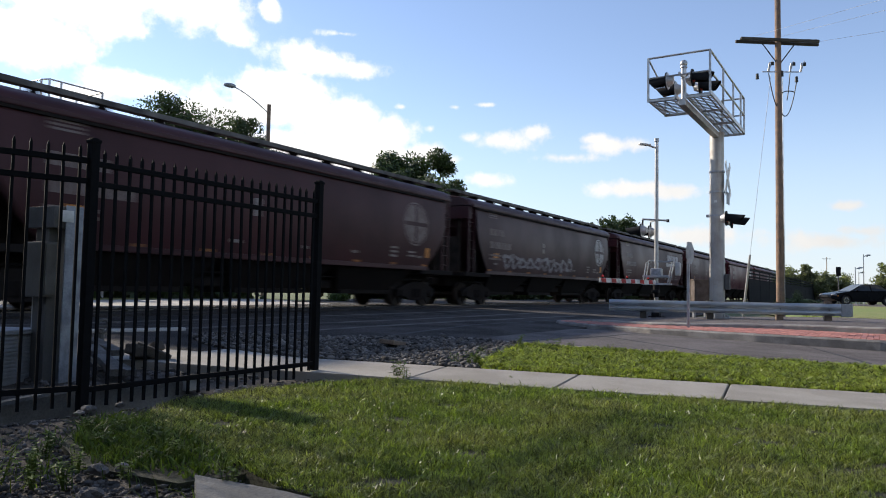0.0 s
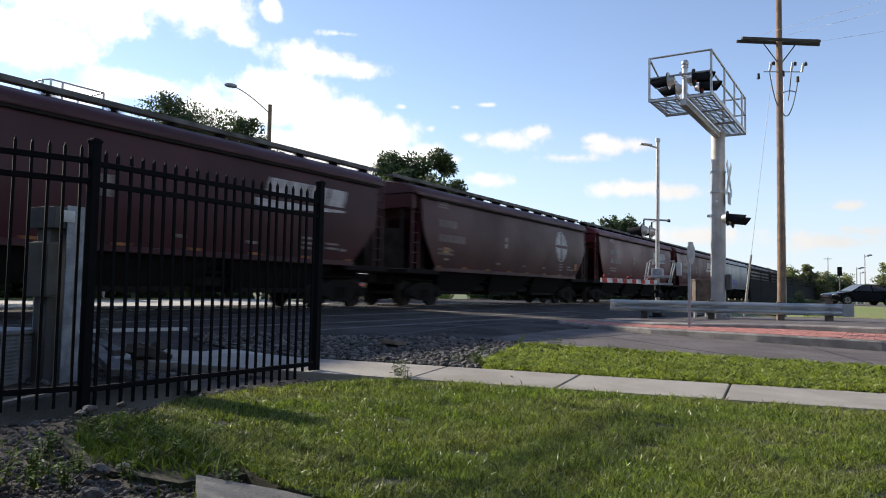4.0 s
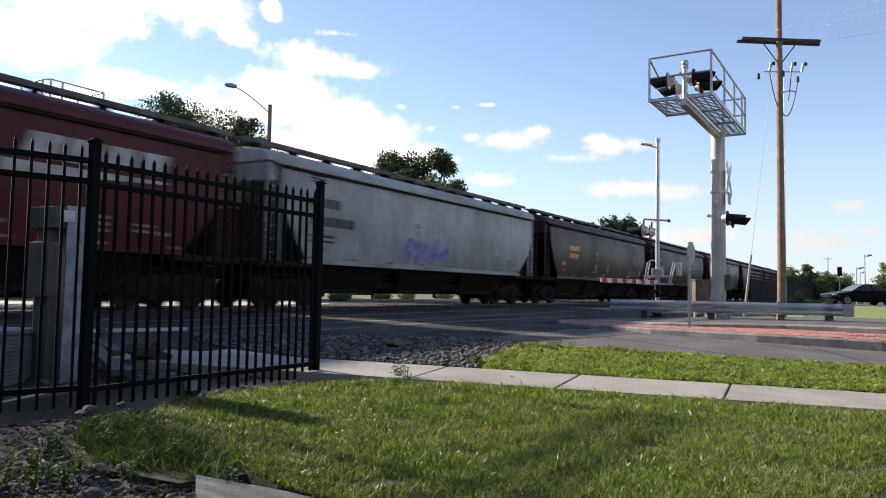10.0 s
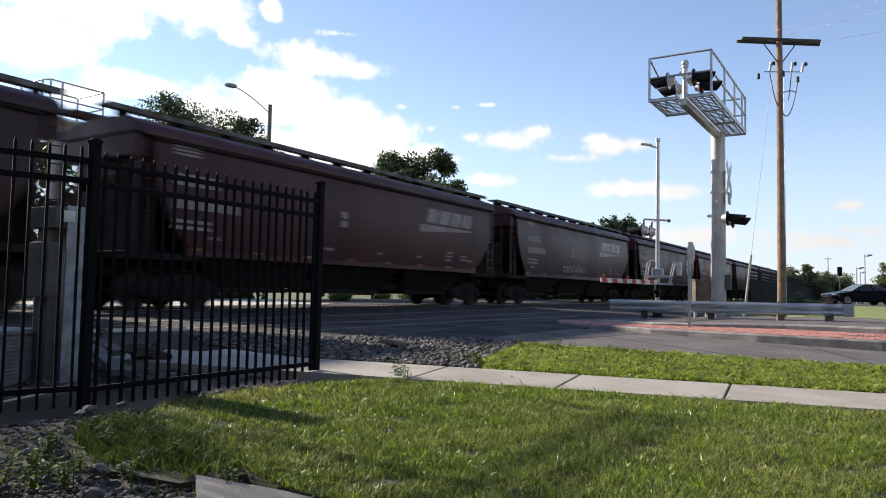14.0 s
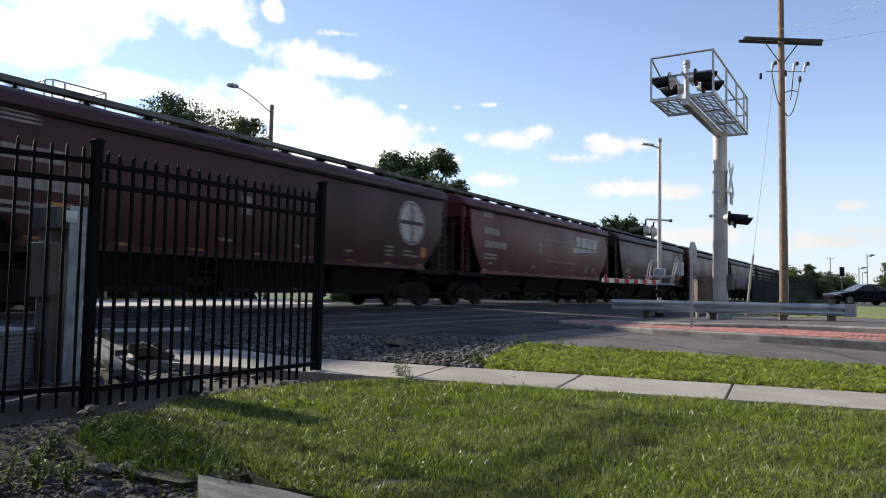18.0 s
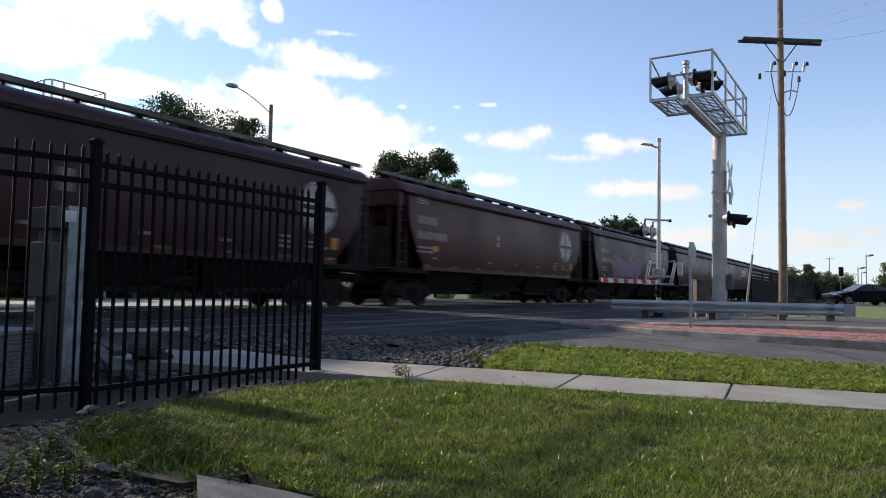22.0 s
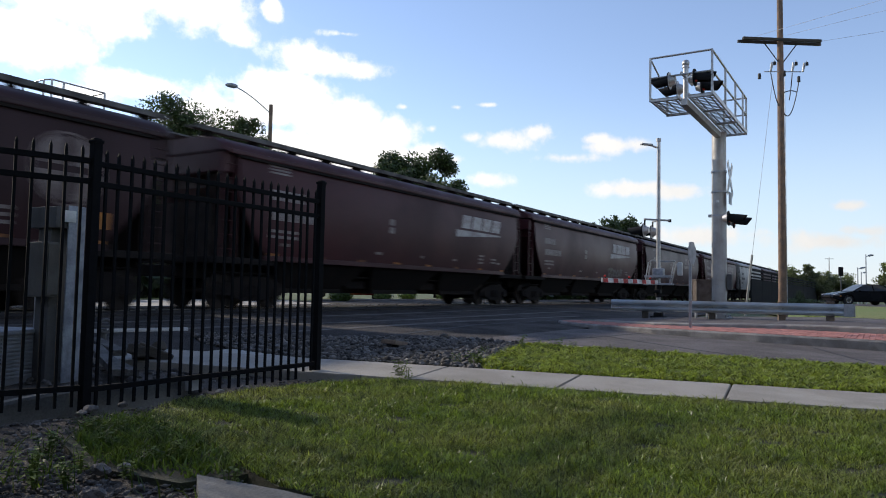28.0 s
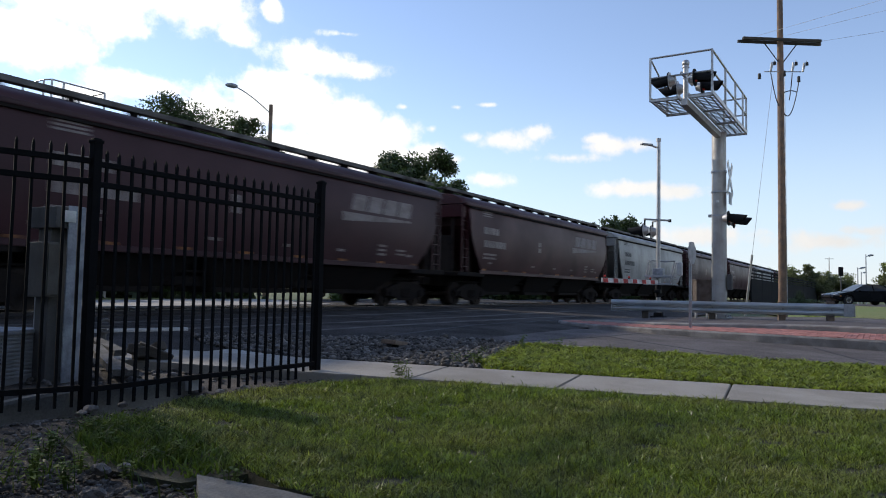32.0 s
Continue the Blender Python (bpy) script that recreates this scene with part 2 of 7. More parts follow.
# dirty car ends, with the shade between the cars put into the colour
END_SHADE_GRIME = material("car_end_shade_grime", (0.04, 0.031, 0.027), 0.9, other=(0.022, 0.018, 0.016), scale=2.5, fine=0.25, streak=0.3, space="object", spec=0.15)
WHEEL = material("wheel_steel", (0.03, 0.025, 0.023), 0.8, 0.2, other=(0.045, 0.034, 0.028), scale=3, fine=0.2, space="object", spec=0.15)
FLOOR_GRATE = material("floor_grating", (0.22, 0.205, 0.19), 0.6, 0.4, other=(0.15, 0.14, 0.13), scale=3, fine=0.15)
TAR = material("tar_seam", (0.012, 0.012, 0.013), 0.7, fine=0.2)
GRATING = material("walkway_grating", (0.15, 0.14, 0.132), 0.8, 0.1, other=(0.055, 0.05, 0.047), scale=3, fine=0.2, space="object")
MARK_WHITE = material("marking_white", (0.46, 0.43, 0.41), 0.7, other=(0.28, 0.235, 0.22), scale=4, fine=0.2, fine_scale=20, space="object")
MARK_FADED = material("marking_faded", (0.27, 0.23, 0.215), 0.75, other=(0.19, 0.15, 0.14), scale=4, fine=0.25, fine_scale=20, space="object")
MARK_GHOST = material("marking_ghost", (0.2, 0.155, 0.14), 0.75, other=(0.14, 0.1, 0.09), scale=3, fine=0.25, fine_scale=20, space="object")
MARK_ORANGE = material("reflector_orange", (0.6, 0.22, 0.03), 0.5, other=(0.42, 0.16, 0.03), scale=4, fine=0.2, space="object")
REFLECTOR = material("dull_reflector", (0.38, 0.14, 0.03), 0.6, other=(0.12, 0.05, 0.025), scale=3, fine=0.3, space="object")
MARK_DARK = material("marking_dark", (0.06, 0.06, 0.065), 0.7, space="object")
SPRAY_WHITE = material("spray_white", (0.27, 0.25, 0.26), 0.7, other=(0.14, 0.1, 0.1), scale=6, space="object")
SPRAY_BLUE = material("spray_blue", (0.13, 0.13, 0.36), 0.7, other=(0.3, 0.3, 0.42), scale=4, space="object")
SPRAY_PURPLE = material("spray_purple", (0.2, 0.12, 0.25), 0.7, other=(0.3, 0.11, 0.14), scale=1.6, fine=0.35, fine_scale=5, space="object")
SPRAY_LIME = material("spray_lime", (0.16, 0.2, 0.06), 0.7, other=(0.2, 0.09, 0.14), scale=1.2, fine=0.35, fine_scale=6, space="object")
SPRAY_GREEN = material("spray_green", (0.13, 0.11, 0.115), 0.7, other=(0.17, 0.16, 0.12), scale=5, space="object")
LEAF = material("leaves", (0.075, 0.115, 0.028), 0.6, other=(0.05, 0.085, 0.02), scale=0.6, fine=0.2, fine_scale=9, per_island=0.4, translucent=0.35)
# the haze of distance is put into this paler leaf colour
LEAF_HAZED = material("leaves_haze_tinted", (0.15, 0.165, 0.1), 0.8, other=(0.12, 0.13, 0.085), scale=0.4, fine=0.15, fine_scale=5, per_island=0.3, translucent=0.5)
LEAF_DARK = material("leaves_dark", (0.042, 0.066, 0.018), 0.6, other=(0.028, 0.048, 0.013), scale=0.6, fine=0.2, fine_scale=9, per_island=0.4, translucent=0.22)
BARK = material("bark", (0.1, 0.08, 0.06), 0.95, other=(0.06, 0.048, 0.038), scale=5, bump=0.8, bump_scale=30)
BLADE = material("grass_blades", (0.135, 0.178, 0.042), 0.36, other=(0.185, 0.2, 0.075), scale=1.3, fine=0.3, fine_scale=9, per_island=0.9, translucent=0.45, spec=0.35)
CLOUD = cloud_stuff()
VERGE = material("verge_blades", (0.23, 0.265, 0.06), 0.45, other=(0.15, 0.19, 0.048), scale=2.4, fine=0.35, fine_scale=12, per_island=0.9, translucent=0.38, spec=0.25)
WEED = material("weed_leaves", (0.05, 0.085, 0.02), 0.65, other=(0.1, 0.14, 0.03), scale=4, fine=0.15, per_island=0.5, translucent=0.3, spec=0.25)
CAR_BLACK = material("black_car_paint", (0.004, 0.004, 0.005), 0.25, other=(0.005, 0.005, 0.006), scale=1, fine=0.05, spec=0.06)
CAR_RED = material("red_car_paint", (0.35, 0.02, 0.02), 0.3, fine=0.05, scale=1, spread=0.1)
CAR_WHITE = material("white_car_paint", (0.7, 0.7, 0.7), 0.35, fine=0.04, scale=1, spread=0.08)
GLASS_DARK = material("car_glass", (0.02, 0.023, 0.026), 0.08, fine=0.05, spec=0.35)
# paler than the other glass: the sky's reflection is in the base colour
WINDSCREEN = material("windscreen_sheen_tint", (0.12, 0.135, 0.145), 0.15, fine=0.05, scale=1, spread=0.2, spec=0.4)
RUBBER = material("tyre_rubber", (0.018, 0.018, 0.018), 0.85, fine=0.15)
CHROME = material("wheel_alloy", (0.6, 0.6, 0.61), 0.25, 0.9, fine=0.05)
LAMP_CLEAR = material("headlamp_glass", (0.3, 0.3, 0.3), 0.2, fine=0.05)
LAMP_AMBER = material("amber_lamp_glass", (0.6, 0.22, 0.03), 0.2, fine=0.05)
SIGN_BACK = material("sign_back_aluminium", (0.32, 0.33, 0.35), 0.5, 0.4, fine=0.08)
STRIPE_RED = material("reflective_red", (0.55, 0.03, 0.03), 0.45, fine=0.08)
STRIPE_WHITE = material("reflective_white", (0.75, 0.75, 0.72), 0.45, fine=0.06)
WALL_WHITE = material("white_wall", (0.6, 0.61, 0.63), 0.8, other=(0.52, 0.53, 0.55), scale=0.5, fine=0.05)
ROOF_DARK = material("roof_felt", (0.12, 0.11, 0.1), 0.9, scale=0.8)
BACKDROP_DARK = material("dark_backdrop", (0.035, 0.05, 0.02), 0.95, other=(0.025, 0.035, 0.015), scale=0.8, bump=0.8, bump_scale=8)
CHANNEL = material("dull_zinc", (0.34, 0.36, 0.4), 0.5, 0.2, other=(0.2, 0.21, 0.24), scale=7, fine=0.12)


# ---- building helpers ----
def mesh_from(bm, name, mat, smooth=False):
    me = bpy.data.meshes.new(name)
    bm.to_mesh(me)
    bm.free()
    for m in (mat if isinstance(mat, (list, tuple)) else [mat]):
        me.materials.append(m)
    if smooth:
        me.polygons.foreach_set("use_smooth", [True] * len(me.polygons))
        me.set_sharp_from_angle(angle=radians(35))
    return me


def part(name, bm, mat, parent, label="", smooth=False):
    ob = new(name, mesh_from(bm, name, mat, smooth) if isinstance(bm, bmesh.types.BMesh) else bm)
    ob.parent = parent
    return tagged(ob, label)


def thing(name, at, label, category, group="", kind="", turn=0.0):
    ob = new(name)
    ob.matrix_basis = pose(*at, 0, 0, turn)
    return tagged(ob, label, category, group, kind)


def solid(name, bm, mat, label, category="", group="", kind="", smooth=False):
    return tagged(new(name, mesh_from(bm, name, mat, smooth)), label, category, group, kind)


def box(bm, x0, x1, y0, y1, z0, z1, bevel=0.0, m=None):
    r = bmesh.ops.create_cube(bm, size=1.0)
    vs = r["verts"]
    for v in vs:
        v.co = Vector(((x0 + x1) / 2 + v.co.x * (x1 - x0), (y0 + y1) / 2 + v.co.y * (y1 - y0), (z0 + z1) / 2 + v.co.z * (z1 - z0)))
    if bevel:
        es = list({e for v in vs for e in v.link_edges})
        r = bmesh.ops.bevel(bm, geom=es, offset=bevel, segments=2, affect="EDGES", profile=0.6)
        vs = list({v for f in r["faces"] for v in f.verts} | {v for v in vs if v.is_valid})
    if m is not None:
        bmesh.ops.transform(bm, matrix=m, verts=vs)
    return vs


def tube(bm, a, b, r0, r1=None, seg=10, caps=True):
    a, b = Vector(a), Vector(b)
    r1 = r0 if r1 is None else r1
    d = b - a
    q = d.to_track_quat("Z", "Y").to_matrix().to_4x4()
    m = Matrix.Translation((a + b) / 2) @ q
    return bmesh.ops.create_cone(bm, cap_ends=caps, segments=seg, radius1=max(r0, 1e-4), radius2=max(r1, 1e-4), depth=d.length, matrix=m)["verts"]


def pipe(bm, pts, r, seg=6):
    pts = [Vector(p) for p in pts]
    rings = []
    for i, p in enumerate(pts):
        d = (pts[min(i + 1, len(pts) - 1)] - pts[max(i - 1, 0)]).normalized()
        u = d.orthogonal().normalized() if i == 0 else (u - d * u.dot(d)).normalized()
        w = d.cross(u)
        rings.append([bm.verts.new(p + (u * math.cos(2 * math.pi * k / seg) + w * math.sin(2 * math.pi * k / seg)) * r) for k in range(seg)])
    for a, b in zip(rings, rings[1:]):
        for k in range(seg):
            bm.faces.new((a[k], a[(k + 1) % seg], b[(k + 1) % seg], b[k]))
    bm.faces.new(rings[0][::-1])
    bm.faces.new(rings[-1])


def ball(bm, c, r, sx=1, sy=1, sz=1, u=12, v=8):
    return bmesh.ops.create_uvsphere(bm, u_segments=u, v_segments=v, radius=r, matrix=Matrix.Translation(c) @ Matrix.Diagonal((sx, sy, sz, 1)))["verts"]


def extrude_xz(bm, pts, y0, y1):
    """A prism from an outline in x and z, between y0 and y1."""
    lo = [bm.verts.new((x, y0, z)) for x, z in pts]
    hi = [bm.verts.new((x, y1, z)) for x, z in pts]
    n = len(pts)
    bm.faces.new(lo)
    bm.faces.new(hi[::-1])
    for i in range(n):
        bm.faces.new((lo[i], hi[i], hi[(i + 1) % n], lo[(i + 1) % n]))
    bmesh.ops.recalc_face_normals(bm, faces=bm.faces[:])


def raw_mesh(name, co, faces, mat, smooth=False):
    """A mesh from arrays; faces: an (n, k) array of corners."""
    me = bpy.data.meshes.new(name)
    co, faces = np.asarray(co, np.float32), np.asarray(faces, np.int32)
    n, k = faces.shape
    me.vertices.add(len(co))
    me.vertices.foreach_set("co", co.ravel())
    me.loops.add(n * k)
    me.loops.foreach_set("vertex_index", faces.ravel())
    me.polygons.add(n)
    me.polygons.foreach_set("loop_start", np.arange(0, n * k, k, dtype=np.int32))
    me.update(calc_edges=True)
    me.materials.append(mat)
    if smooth:
        me.polygons.foreach_set("use_smooth", [True] * n)
    return me


def inside(poly, x, y):
    """Which of the points lie in the polygon."""
    hit = np.zeros(len(x), bool)
    for (x0, y0), (x1, y1) in zip(poly, poly[1:] + poly[:1]):
        if y0 != y1:
            hit ^= ((y0 > y) != (y1 > y)) & (x < (x1 - x0) * (y - y0) / (y1 - y0) + x0)
    return hit


def patch(name, poly, lift, mat, label, thick=0.12, kind="structure"):
    """A slab of ground cover over a polygon, following the slope of the ground."""
    bm = bmesh.new()
    top = [bm.verts.new((x, y, ground_z(y) + lift)) for x, y in poly]
    low = [bm.verts.new((x, y, ground_z(y) + lift - thick)) for x, y in poly]
    bm.faces.new(top)
    n = len(poly)
    for i in range(n):
        bm.faces.new((top[i], low[i], low[(i + 1) % n], top[(i + 1) % n]))
    bmesh.ops.recalc_face_normals(bm, faces=bm.faces[:])
    bmesh.ops.triangulate(bm, faces=[f for f in bm.faces if len(f.verts) > 4])
    return solid(name, bm, mat, label, kind=kind)


ROCKS = []
for i in range(8):
    bm = bmesh.new()
    bmesh.ops.create_icosphere(bm, subdivisions=1, radius=1.0)
    for v in bm.verts:
        v.co *= 0.72 + 0.5 * noise.noise(v.co * 1.3 + Vector((i * 7.1, 0, 0))) + 0.25 * random.random()
    bm.verts.ensure_lookup_table()
    ROCKS.append((np.array([v.co[:] for v in bm.verts]), np.array([[v.index for v in f.verts] for f in bm.faces])))
    bm.free()


def stones(name, poly, per_m2, size, lift, mat, label, seed, kind="stuff", pile=0.0):
    """Loose angular stones over a polygon."""
    rng = np.random.default_rng(seed)
    xs, ys = [p[0] for p in poly], [p[1] for p in poly]
    n = int(per_m2 * (max(xs) - min(xs)) * (max(ys) - min(ys)))
    x, y = rng.uniform(min(xs), max(xs), n), rng.uniform(min(ys), max(ys), n)
    keep = inside(poly, x, y)
    x, y = x[keep], y[keep]
    co, fa, base = [], [], 0
    for px, py in zip(x, y):
        v, f = ROCKS[rng.integers(8)]
        r = size * rng.lognormal(0, 0.35)
        t = rng.uniform(0, 6.28)
        c, s = math.cos(t), math.sin(t)
        q = v * (r * rng.uniform(0.8, 1.3), r * rng.uniform(0.7, 1.1), r * rng.uniform(0.5, 0.8))
        q = np.stack((q[:, 0] * c - q[:, 1] * s, q[:, 0] * s + q[:, 1] * c, q[:, 2]), 1)
        co.append(q + (px, py, ground_z(py) + hollow(px, py) + lift + r * 0.25 + rng.uniform(0, pile)))
        fa.append(f + base)
        base += len(v)
    return tagged(new(name, raw_mesh(name, np.concatenate(co), np.concatenate(fa), mat)), label, kind=kind)


def blades(name, poly, per_m2, height, width, lift, mat, label, seed, thin=None, lean=0.5, bare=0.0):
    """Bent tapering grass blades over a polygon; thin: density by distance from the eye."""
    rng = np.random.default_rng(seed)
    xs, ys = [p[0] for p in poly], [p[1] for p in poly]
    n = int(per_m2 * (max(xs) - min(xs)) * (max(ys) - min(ys)))
    x, y = rng.uniform(min(xs), max(xs), n), rng.uniform(min(ys), max(ys), n)
    keep = inside(poly, x, y)
    # tufts: blades gather round clump centres, with barer ground between
    wave = np.sin(x * 5.1 + 1.7 * np.sin(y * 3.3)) * np.sin(y * 4.7 + 1.9 * np.sin(x * 2.9)) + 0.6 * np.sin(x * 13 + y * 7) * np.sin(y * 11 - x * 5)
    keep &= wave > -1.7 + bare + rng.uniform(0, 0.9, n)
    if thin:
        d = np.hypot(x, y)
        keep &= rng.uniform(0, 1, n) < np.clip((thin / np.maximum(d, 0.1)) ** 1.3, 0.12, 1)
    x, y, wave = x[keep], y[keep], wave[keep]
    n = len(x)
    z = 0.02 * np.minimum(y, 14) - 0.02 + lift
    h = height * np.clip(rng.lognormal(0, 0.3, n), 0.4, 1.7) * (1 + 0.22 * wave)
    w = width * rng.uniform(0.7, 1.3, n) * np.clip(np.hypot(x, y) / 5.0, 1, 2.2)
    t, f = rng.uniform(0, 6.283, n), rng.uniform(0, 6.283, n)
    bend = h * rng.uniform(0.1, lean * 2, n)
    wx, wy = np.cos(t) * w / 2, np.sin(t) * w / 2
    bx, by = np.cos(f) * bend, np.sin(f) * bend
    def at(k, hz, ww):
        return np.stack((x + bx * k + wx * ww, y + by * k + wy * ww, z + h * hz), 1)
    co = np.stack((at(0, 0, -1), at(0, 0, 1), at(0.35, 0.6, -0.8), at(0.35, 0.6, 0.8), at(1, 0.96, 0)), 1).reshape(-1, 3)
    b = np.arange(n)[:, None] * 5
    fa = np.concatenate((b + [0, 1, 3], b + [0, 3, 2], b + [2, 3, 4]))
    return tagged(new(name, raw_mesh(name, co, fa, mat)), label, kind="stuff")

# ---- ground, road, track ----
bm = bmesh.new()
xs = [-2500, -400, -60, -20, 0, 1.2, 1.6, 1.9, 2.2, 2.5, 2.8, 3.1, 3.4, 3.6, 3.8, 4.1, 20, 60, 150, 400, 3000]
ys = [-2500, -300, -40, 0, 4.2, 4.5, 4.65, 4.8, 4.95, 5.1, 5.25, 5.4, 5.7, 14, 19, 40, 150, 500, 3000]
grid = [[bm.verts.new((x, y, max(ground_z(y), -0.6) - 0.07 - (0.1 if y > 18 else 0) + float(hollow(x, y)))) for x in xs] for y in ys]
for j in range(len(ys) - 1):
    for i in range(len(xs) - 1):
        bm.faces.new((grid[j][i], grid[j][i + 1], grid[j + 1][i + 1], grid[j + 1][i]))
solid("ground", bm, FIELD, "rough grassy ground reaching to the horizon", kind="structure")

patch("road", [(10.15, 5.9), (10.28, 5.07), (11.05, 0.0), (13.5, -16.0), (22.6, -16.0), (18.15, 0.0), (16.9, 3.5), (15.2, 5.9)], 0.0, ASPHALT_WORN,
      "worn grey asphalt road leading to the crossing", 0.1)
patch("forecourt", [(-30.0, 14.2), (-30.0, 9.3), (7.75, 8.7), (8.2, 7.35), (9.75, 6.4), (10.15, 5.904), (15.2, 5.904), (21.0, 5.904), (27.5, 6.2), (58.0, 7.6), (58.0, 14.2)], 0.0, ASPHALT,
      "dark asphalt apron of the level crossing", 0.1)
patch("far_road", [(22.0, 17.3), (75.0, 17.3), (75.0, 23.0), (24.0, 23.0)], 0.0, ASPHALT, "dark asphalt beyond the track", 0.1)
patch("car_park", [(-70.0, 17.3), (21.9, 17.3), (23.9, 23.004), (25.0, 23.004), (36.0, 62.0), (-70.0, 62.0)], -0.02, PALE, "pale concrete car park beyond the track", 0.1)
patch("far_kerb", [(26.0, 23.2), (44.0, 23.2), (44.0, 23.7), (26.0, 23.7)], 0.06, KERB, "pale concrete kerb beside grass beyond the track", 0.15)


def rails(y0):
    """A pair of rails on sleepers in ballast."""
    for k, y in enumerate((y0 - 0.7175, y0 + 0.7175)):
        bm = bmesh.new()
        prof = [(-0.065, -0.16), (0.065, -0.16), (0.065, -0.145), (0.012, -0.125), (0.012, -0.04), (0.035, -0.03), (0.036, -0.004), (0.03, 0.0),
                (-0.03, 0.0), (-0.036, -0.004), (-0.035, -0.03), (-0.012, -0.04), (-0.012, -0.125), (-0.065, -0.145)]
        a = [bm.verts.new((-400, y + p, RAIL_Z + q)) for p, q in prof]
        b = [bm.verts.new((700, y + p, RAIL_Z + q)) for p, q in prof]
        for i in range(len(prof)):
            j = (i + 1) % len(prof)
            f = bm.faces.new((a[i], a[j], b[j], b[i]))
            f.material_index = 0 if i in (6, 7, 8, 5, 9) else 1
        bmesh.ops.recalc_face_normals(bm, faces=bm.faces[:])
        solid("rail", bm, [RAIL, RAIL_RUST], "steel rail with a worn bright head", "rail", "rails of the track", "structure")
    bed = bmesh.new()
    for x0, x1 in ((-400.0, -12.0), (31.0, 700.0)):
        extrude = [(y0 - 2.4, -0.3), (y0 - 1.5, 0.18), (y0 + 1.5, 0.18), (y0 + 2.4, -0.3)]
        lo = [bed.verts.new((x0, p, q)) for p, q in extrude]
        hi = [bed.verts.new((x1, p, q)) for p, q in extrude]
        for i in range(3):
            bed.faces.new((lo[i], lo[i + 1], hi[i + 1], hi[i]))
        bed.faces.new(lo)
        bed.faces.new(hi[::-1])
    bmesh.ops.recalc_face_normals(bed, faces=bed.faces[:])
    solid("track_bed", bed, BALLAST, "grey crushed-stone bed of the railway track", kind="structure")


rails(TRACK_Y)
# crossing panels between and beside the rails
for y0, y1 in ((13.3, TRACK_Y - 0.80), (TRACK_Y - 0.63, TRACK_Y + 0.63), (TRACK_Y + 0.80, 17.6)):
    for i in range(14):
        bm = bmesh.new()
        box(bm, -11.9 + i * 3.05, -11.9 + i * 3.05 + 3.03, y0, y1, 0.1, RAIL_Z - 0.012, 0.012)
        solid("crossing_panel", bm, ASPHALT, "dark worn panel between the rails of the crossing", "crossing panel", "panels of the level crossing", "structure")

# ---- pavement, kerbs, median ----
FAR0, FAR1 = Vector((6.05, 5.41)), Vector((8.02, 0.0))
ALONG = (FAR1 - FAR0).normalized()
ACROSS = Vector((ALONG.y, -ALONG.x))        # towards the camera
if ACROSS.x > 0:
    ACROSS = -ACROSS
pavement = tagged(new("pavement"), "pale concrete pavement of square slabs beside the lawn", kind="structure")
WIDTH = 1.12
edges = [-2.1, 1.5, 2.9, 4.37, 5.8, 7.2, 8.7, 10.2, 11.7, 13.2]
for a0, a1 in zip(edges, edges[1:]):
    bm = bmesh.new()
    corner = []
    for t, w in ((a0 + 0.008, 0.0), (a1 - 0.008, 0.0), (a1 - 0.008, WIDTH), (a0 + 0.008, WIDTH)):
        # the joints run askew, more so towards the road
        p = FAR0 + ALONG * (t - w * min(0.3, max(0.0, 0.08 + 0.035 * t))) + ACROSS * w
        corner.append((p.x, p.y, ground_z(p.y) + 0.035))
    top = [bm.verts.new(c) for c in corner]
    low = [bm.verts.new((c[0], c[1], c[2] - 0.14)) for c in corner]
    bm.faces.new(top)
    bm.faces.new(low[::-1])
    for i in range(4):
        bm.faces.new((top[i], low[i], low[(i + 1) % 4], top[(i + 1) % 4]))
    bmesh.ops.recalc_face_normals(bm, faces=bm.faces[:])
    bmesh.ops.bevel(bm, geom=[e for e in bm.edges if all(v.co.z > min(c[2] for c in corner) - 0.02 for v in e.verts)], offset=0.008, segments=2, affect="EDGES")
    part("slab", bm, CONCRETE, pavement)
patch("pavement_bed", [tuple(FAR0 + ALONG * t + ACROSS * w) for t, w in ((-2.1, 0.02), (13.2, 0.02), (13.2, WIDTH - 0.02), (-2.1, WIDTH - 0.02))], -0.02, SOIL, "dark soil under the pavement joints", 0.1)


def kerb(name, pts, width, height, label, mat=KERB):
    """A kerb along a line on the ground."""
    bm = bmesh.new()
    rows = []
    for i, p in enumerate(pts):
        p = Vector(p)
        d = (Vector(pts[min(i + 1, len(pts) - 1)]) - Vector(pts[max(i - 1, 0)])).normalized()
        n = Vector((-d.y, d.x))
        z = ground_z(p.y)
        top = height(p.y) if callable(height) else height
        o = p + n * width
        n = n * (1 if width > 0 else -1)
        rows.append([bm.verts.new(v) for v in ((p.x, p.y, z - 0.06), (*(p + n * 0.012), z + top - 0.03), (*(p + n * 0.04), z + top), (o.x, o.y, z + top), (o.x, o.y, z - 0.06))])
    for a, b in zip(rows, rows[1:]):
        for i in range(4):
            bm.faces.new((a[i], a[i + 1], b[i + 1], b[i]))
    bm.faces.new(rows[0])
    bm.faces.new(rows[-1][::-1])
    bmesh.ops.recalc_face_normals(bm, faces=bm.faces[:])
    return solid(name, bm, mat, label, "kerb", kind="structure")


kerb("kerb", [(13.35, -15.0), (11.05, 0.0), (10.65, 2.5), (10.28, 5.07), (10.2, 5.5), (9.95, 6.0)], 0.16, 0.035, "low concrete kerb at the edge of the road")

